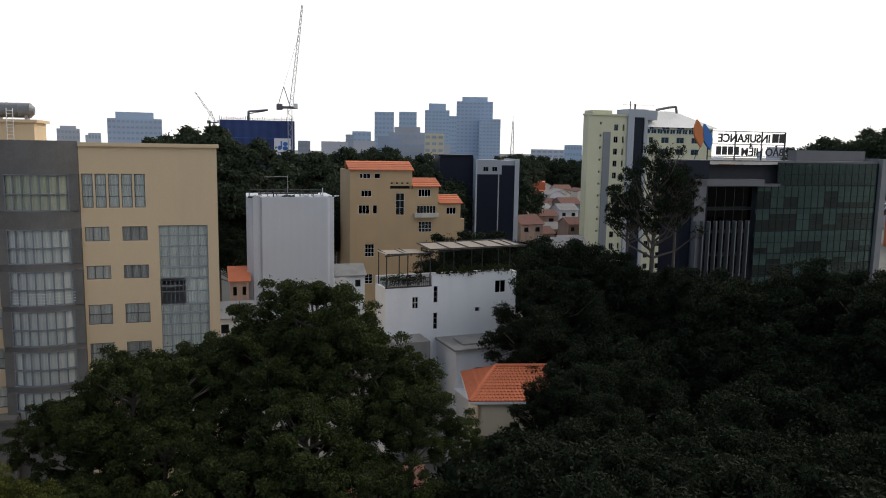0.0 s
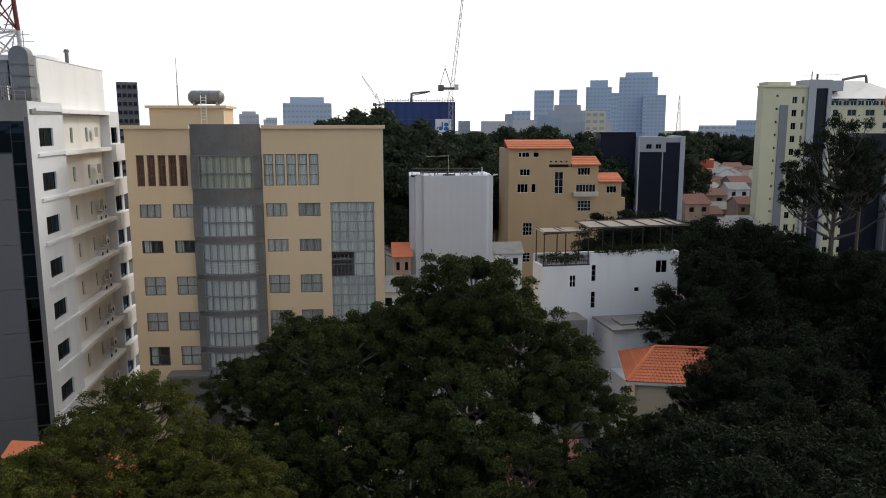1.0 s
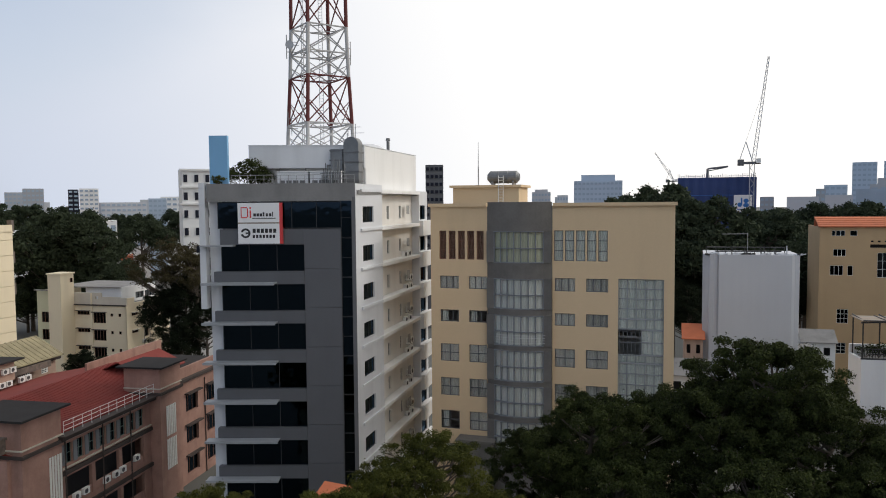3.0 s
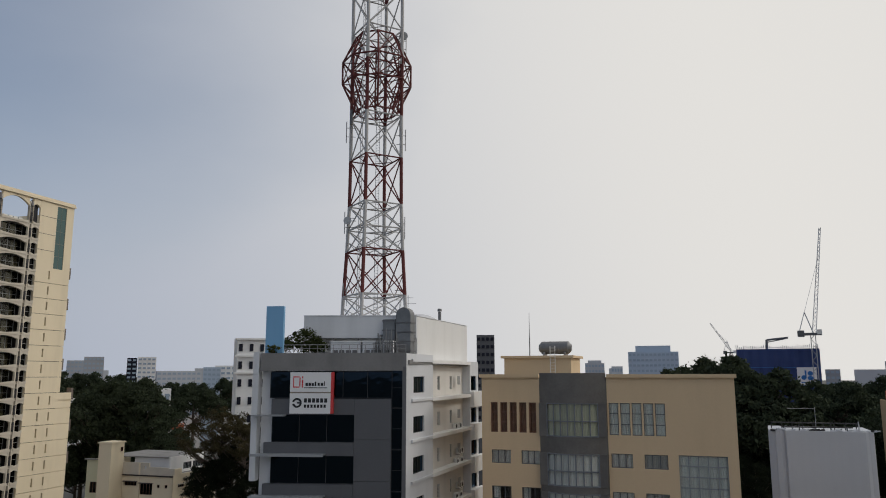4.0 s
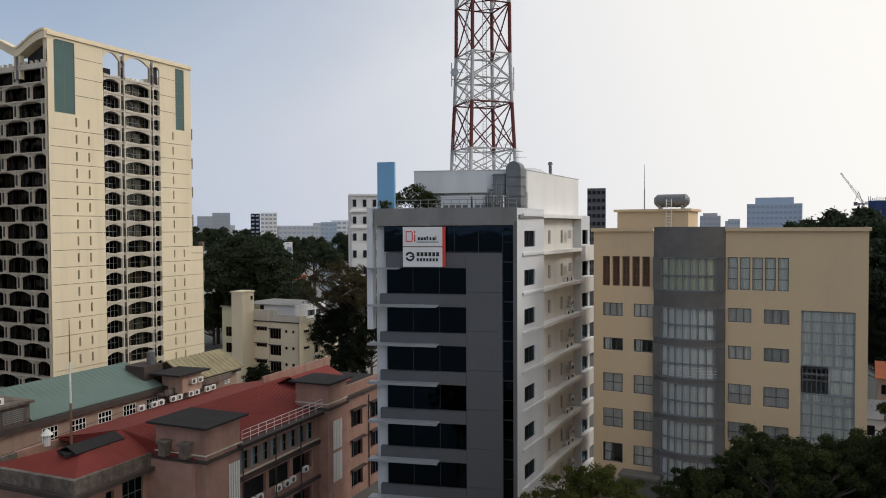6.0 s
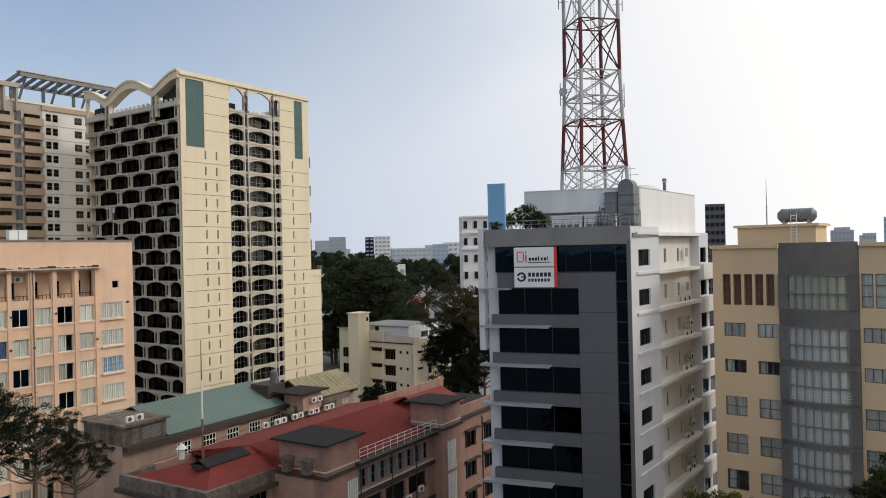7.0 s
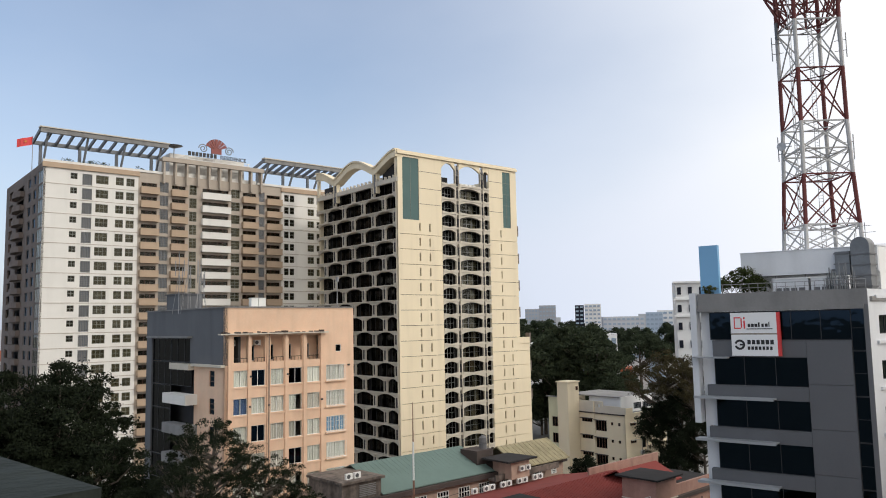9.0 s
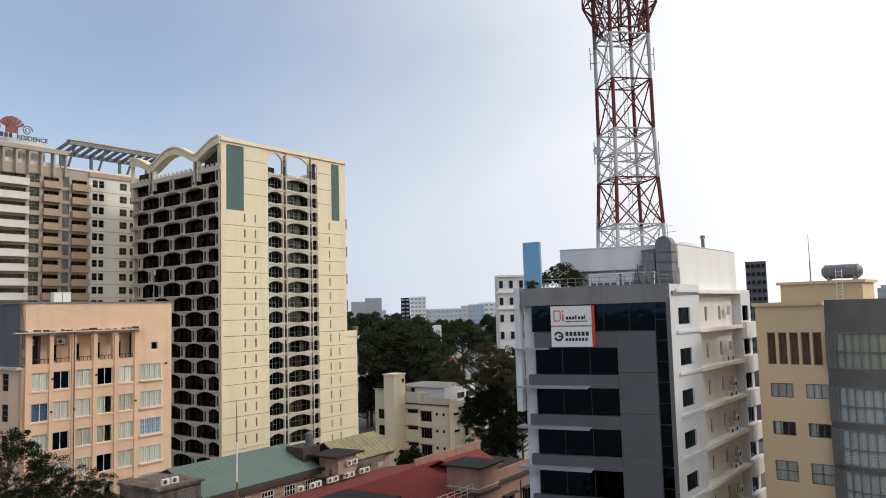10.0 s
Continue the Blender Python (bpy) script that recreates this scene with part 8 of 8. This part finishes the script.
def crown_kind(kind):
    if kind not in KINDS:
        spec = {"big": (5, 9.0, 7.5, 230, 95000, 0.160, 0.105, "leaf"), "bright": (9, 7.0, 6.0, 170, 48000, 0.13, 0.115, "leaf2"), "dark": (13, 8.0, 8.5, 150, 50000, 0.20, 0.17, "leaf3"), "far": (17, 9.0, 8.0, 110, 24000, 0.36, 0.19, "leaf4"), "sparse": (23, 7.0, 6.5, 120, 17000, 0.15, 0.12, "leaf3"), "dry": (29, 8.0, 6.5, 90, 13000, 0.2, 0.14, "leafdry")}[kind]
        seed, rx, rz, nc, nl, sz, sp, mt = spec
        v, cen, cr = leaf_cloud(seed, rx, rz, nc, nl, sz, sp)
        me = leaf_obj("crown", v, M[mt])
        rg = random.Random(seed)
        tr, lb = MB(), MB()
        base = Vector((0, 0, -rz * 0.75))
        tr.tube((0, 0, -3.2 * rz), base, 0.075 * rx, 0.05 * rx, 9)
        tr.tube(base, (0.03 * rx, 0.02 * rx, 0.0), 0.05 * rx, 0.03 * rx, 8)
        tr.tube((0.03 * rx, 0.02 * rx, 0.0), (0, 0, 0.5 * rz), 0.03 * rx, 0.012 * rx, 7)
        tr.tube((0, 0, -3.3 * rz), (0, 0, -3.1 * rz), 0.11 * rx, 0.075 * rx, 9)
        order = sorted(range(nc), key=lambda i: cen[i][2])
        for i in order[:: max(1, nc // 34)]:
            e = Vector(cen[i])
            foot = Vector((0, 0, min(0.3 * rz, max(-0.75 * rz, e.z - 0.55 * math.hypot(e.x, e.y) - 0.1 * rz))))
            mid = foot.lerp(e, 0.5) + Vector((rg.uniform(-0.5, 0.5), rg.uniform(-0.5, 0.5), -0.6))
            lb.tube(foot, mid, 0.024 * rx, 0.015 * rx, 6)
            lb.tube(mid, e, 0.016 * rx, 0.004 * rx, 5)
            for k in range(3):
                lb.tube(mid.lerp(e, 0.3 + 0.2 * k), e + Vector((rg.uniform(-1, 1), rg.uniform(-1, 1), rg.uniform(-0.3, 1))) * cr[i], 0.007 * rx, 0.002 * rx, 4)
        KINDS[kind] = (me, tr.mesh("trunk", M["bark"]), lb.mesh("branch", M["bark"]), rx, rz)
    return KINDS[kind]


def tree(kind, az, d, top, radius, turn=0.0, label="", squash=1.0, xy=None):
    me, tr, lb, rx, rz = crown_kind(kind)
    s = radius / rx
    x, y = xy or at_az(az, d)
    cz = top - rz * s * squash * 1.12
    ob = new("tree")
    ob.matrix_world = pose(x, y, GZ, 0, 0, turn)
    tagged(ob, label or "broad dark green tree with a dense uneven crown", "tree", "city trees")
    m = Matrix.Translation((0, 0, cz - GZ)) @ Matrix.Diagonal((s, s, s * squash, 1))
    put("crown", me, ob, m)
    put("branch", lb, ob, m)
    put("trunk", tr, ob, m)
    return ob


NEAR = "broad leafy street tree with a dense dark crown"
# the large trees before the yellow block
for i, (az, d, top, rad) in enumerate(((9.8, 51, 18.9, 5.2), (6.2, 49, 15.7, 4.8), (13.2, 50, 16.3, 4.6), (17.4, 51, 15.0, 4.4), (22.4, 48, 15.4, 4.4), (20.5, 45, 12.6, 4.6), (2.4, 46, 13.2, 3.6), (10.5, 44, 13.6, 5.2), (15.2, 42, 11.0, 5.0), (5.4, 41, 10.4, 4.6), (25.4, 43, 10.2, 4.2), (19.8, 37, 7.6, 4.8), (11.5, 36, 7.0, 5.0), (1.2, 38, 6.4, 4.0), (27.4, 38, 6.0, 4.2), (-3.5, 58, 4.8, 2.8), (-6.0, 60, 4.4, 2.8), (28.8, 42, 10.4, 3.6), (31.2, 40, 9.2, 3.6), (15.5, 31, 2.6, 4.6), (7.0, 32, 3.4, 4.4), (23.5, 31, 2.8, 4.2), (-1.8, 34, 2.2, 4.0), (28.5, 30, 0.5, 4.0))):
    tree("big", az, d, top, rad, 47 * i, NEAR)
for az, d, top, rad in ((29.5, 46, 9.4, 3.8), (31.5, 42, 6.0, 3.6), (26.4, 49, 12.6, 3.2)):
    tree("big", az, d, top, rad, 29 * az, NEAR)
for az, d, top, rad in ((-12.9, 55, 9.6, 3.4), (-8.0, 48, 3.6, 4.0), (-5.2, 46, 1.6, 4.0)):
    tree("dark", az, d, top, rad, 29 * az, "dark green park tree with a dense crown")
# brighter trees nearer on the other side
for i, (az, d, top, rad) in enumerate(((34.6, 37, 15.8, 2.9), (37.6, 35, 15.0, 2.9), (44.6, 33, 14.2, 3.2), (48.4, 31, 14.2, 3.2), (40.9, 34, 14.2, 2.7), (55.0, 30, 12.6, 2.8), (31.4, 35, 10.6, 2.9), (34.2, 31, 9.6, 3.0), (41.0, 28, 8.8, 3.2), (37.4, 27, 8.2, 2.9), (52.0, 29, 13.2, 3.0), (46.2, 26, 8.6, 3.0), (30.5, 36, 13.2, 3.0), (28.2, 36, 11.0, 3.0), (32.6, 34, 13.0, 2.8), (30.0, 28, 5.6, 3.0), (55.5, 27, 6.4, 2.8), (54.2, 45, 9.2, 3.4), (51.6, 52, 8.3, 3.6), (50.0, 50, 7.4, 3.4), (57.4, 47, 8.6, 3.4), (48.6, 42, 7.4, 3.2), (50.5, 24, 5.6, 2.6), (33.5, 24, 4.6, 2.8))):
    tree("bright", az, d, top, rad, 61 * i, "leafy yellow-green street tree with a loose crown")
# the dark park trees
pk = random.Random(31)
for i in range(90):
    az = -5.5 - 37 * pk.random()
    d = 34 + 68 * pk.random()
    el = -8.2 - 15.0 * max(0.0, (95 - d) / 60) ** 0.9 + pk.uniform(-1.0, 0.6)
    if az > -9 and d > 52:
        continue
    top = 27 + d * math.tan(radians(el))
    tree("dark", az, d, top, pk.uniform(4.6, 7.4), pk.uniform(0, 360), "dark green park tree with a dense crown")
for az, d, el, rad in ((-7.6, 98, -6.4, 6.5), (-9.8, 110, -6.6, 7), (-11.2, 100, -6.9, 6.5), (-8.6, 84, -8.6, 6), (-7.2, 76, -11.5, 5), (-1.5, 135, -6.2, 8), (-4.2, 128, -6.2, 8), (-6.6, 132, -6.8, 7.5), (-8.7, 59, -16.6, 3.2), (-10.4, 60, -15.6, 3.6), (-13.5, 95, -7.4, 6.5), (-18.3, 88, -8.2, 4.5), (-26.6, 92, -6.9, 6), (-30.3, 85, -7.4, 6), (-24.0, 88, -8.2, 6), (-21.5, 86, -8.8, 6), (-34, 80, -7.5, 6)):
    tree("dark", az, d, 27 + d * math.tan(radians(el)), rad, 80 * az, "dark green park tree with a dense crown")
for az, d, top, rad in ((15.7, 131, 13.0, 4.6), (16.6, 139, 15.0, 5.0), (14.6, 140, 14.0, 5.0), (17.6, 135, 16.0, 5.0), (9.2, 168, 13.0, 5.0), (8.2, 172, 11.0, 5.0)):
    tree("dark", az, d, top, rad, 41 * az, "dark leafy tree between houses")
# tall open trees before the pale tower
tree("sparse", -15.4, 96, 28.2, 5.4, 20, "tall open tree with bare limbs and thin foliage", 1.5)
tree("sparse", -13.6, 99, 23.0, 3.4, 130, "tall open tree with bare limbs and thin foliage", 1.3)
tree("sparse", -16.9, 97, 25.6, 3.2, 250, "tall open tree with bare limbs and thin foliage", 1.5)
# woods behind
wr = random.Random(77)
for i in range(44):
    az = wr.uniform(-11, 10.5)
    d = wr.uniform(190, 320)
    if az < -5.4 or (-5.4 < az < 0.5 and d < 235):
        continue
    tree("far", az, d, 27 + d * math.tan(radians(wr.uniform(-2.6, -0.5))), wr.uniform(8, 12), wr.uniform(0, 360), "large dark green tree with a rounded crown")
for i, (az, d, el, rad) in enumerate(((17.4, 150, 1.2, 11), (15.2, 145, 0.3, 10), (14.6, 150, -1.6, 9), (19.8, 170, 0.5, 10), (8.6, 250, -0.6, 11), (6.8, 240, -0.2, 11), (4.6, 230, -0.1, 11), (9.8, 240, -1.0, 11), (2.0, 240, -0.6, 11), (-0.8, 250, -0.9, 11), (-6.2, 500, -0.5, 17), (-7.8, 510, -0.6, 17), (-9.4, 505, -0.8, 17), (-10.9, 500, -0.7, 17), (-5.0, 330, -0.5, 12), (7.9, 175, -2.6, 9), (1.6, 190, -2.6, 9), (-27.2, 190, 1.0, 10), (-29.8, 185, 1.7, 11), (-32.3, 190, 1.6, 11), (-25.6, 200, 0.5, 9), (61.2, 235, -0.5, 12), (59.4, 230, -0.3, 11), (62.6, 240, -1.5, 9), (61.4, 232, -4.2, 9), (59.7, 226, -4.0, 9), (58.2, 222, -3.6, 8), (62.9, 238, -4.6, 8), (57.0, 215, -3.8, 7), (55.6, 350, -0.6, 12), (53.0, 360, -0.3, 11), (56.8, 420, -0.6, 12), (65.0, 620, 0.3, 22), (62.8, 640, 0.1, 22), (60.5, 660, 0.0, 20), (30.0, 260, -0.4, 12))):
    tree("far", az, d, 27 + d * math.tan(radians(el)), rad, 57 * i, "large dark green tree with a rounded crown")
tree("dry", 53.7, 142, 27 + 142 * math.tan(radians(-2.3)), 7.0, 40, "spreading tree with brownish thin foliage")
tree("dry", 52.0, 138, 27 + 138 * math.tan(radians(-3.2)), 5.5, 140, "spreading tree with brownish thin foliage")
tree("dark", 59.6, 128, 4.9, 3.0, 0, "small green garden tree between houses")
tree("dark", 58.2, 126, 4.0, 2.6, 70, "small green garden tree between houses")
for az, d, top, rad in ((52.8, 140, 15.5, 4.5), (54.4, 141, 12.0, 4.0), (51.4, 136, 11.0, 4.5), (53.4, 136, 7.0, 4.5)):
    tree("dark", az, d, top, rad, 33 * az, "dark leafy tree between houses")
# by the peach block
for i, (kind, az, d, top, rad) in enumerate((("dark", 97.0, 62, 24.6, 4.8), ("dark", 100.5, 60, 22.5, 4.8), ("dark", 95.0, 58, 20.0, 4.4), ("sparse", 86.8, 52, 20.9, 3.2), ("sparse", 88.8, 50, 18.8, 3.0), ("sparse", 83.2, 54, 18.0, 2.8), ("dark", 91.5, 52, 16.8, 3.6), ("dark", 99.0, 48, 17.0, 4.0), ("dark", 94.0, 47, 14.4, 3.8), ("sparse", 80.8, 56, 15.6, 2.4), ("dark", 88.0, 47, 12.5, 3.4), ("dark", 84.0, 48, 11.0, 3.2), ("bright", 101.5, 42, 17.2, 3.0))):
    tree(kind, az, d, top, rad, 73 * i, "dark leafy tree with open twigs at the edge" if kind == "sparse" else "dark leafy tree beside a peach building")


# ---- terrace planting ----
def shrub(name, p, size, n, seed, material, label):
    v, cen, cr = leaf_cloud(seed, size, size * 0.8, 9, n, 0.11, 0.5)
    ob = new(name)
    ob.matrix_world = Matrix.Translation(p)
    tagged(ob, label, "shrub", "roof shrubs")
    put("foliage", leaf_obj("foliage", v + np.array([0, 0, size * 0.5]), M[material]), ob)
    st = MB()
    for c in cen[::2]:
        st.tube((0, 0, -0.1), tuple(c + np.array([0, 0, size * 0.5])), 0.03, 0.012, 4)
    put("stem", st.mesh("stem", M["bark"]), ob)
    return ob


for i in range(8):
    shrub("potted_shrub", tw_ @ Vector((1.0 + 1.15 * i, 0.7, 12.3)), 0.8, 500, 40 + i, "leaf", "green shrub growing along a roof terrace")
for i in range(4):
    shrub("potted_shrub", tw_ @ Vector((-5.2 + 1.2 * i, 1.6, 11.4)), 0.9, 500, 60 + i, "leaf", "green shrub growing along a roof terrace")
for i, (u, z) in enumerate(((-11.2, 29.2), (-10.3, 29.8), (-9.4, 29.3), (-10.0, 28.9))):
    shrub("roof_shrub", at_front(u, 3.0, z - 0.4), 1.35, 1300, 80 + i, "leaf", "dense dark shrub on a flat roof")
shrub("roof_shrub", at_front(-12.4, 0.6, 28.9), 0.6, 300, 90, "leaf2", "small green shrub on a flat roof")
for i, u in enumerate((9.5, 11.0, 12.5, 20.0, 4.5)):
    shrub("roof_shrub", rr_.matrix_world @ rf.m @ Vector((u, 1.2, 62.5)), 1.2, 400, 100 + i, "leaf", "dark shrub on a high roof terrace")

# ---- parapet of the terrace where the camera stands ----
pa, pb = Vector((-1.2, 0.04)), Vector((-3.9, -1.37))
dv = (pb - pa).normalized()
nv = Vector((dv.y, -dv.x))
if nv.y > 0:
    nv = -nv
q_ = [tuple(pa), tuple(pb), tuple(pb + nv * 0.22), tuple(pa + nv * 0.22)]
pr = MB().slab(q_, GZ, 26.54)
tagged(new("terrace_parapet", pr.mesh("terrace_parapet", M["mossy"])), "dark grey parapet edge of a high terrace", "parapet", kind="structure")
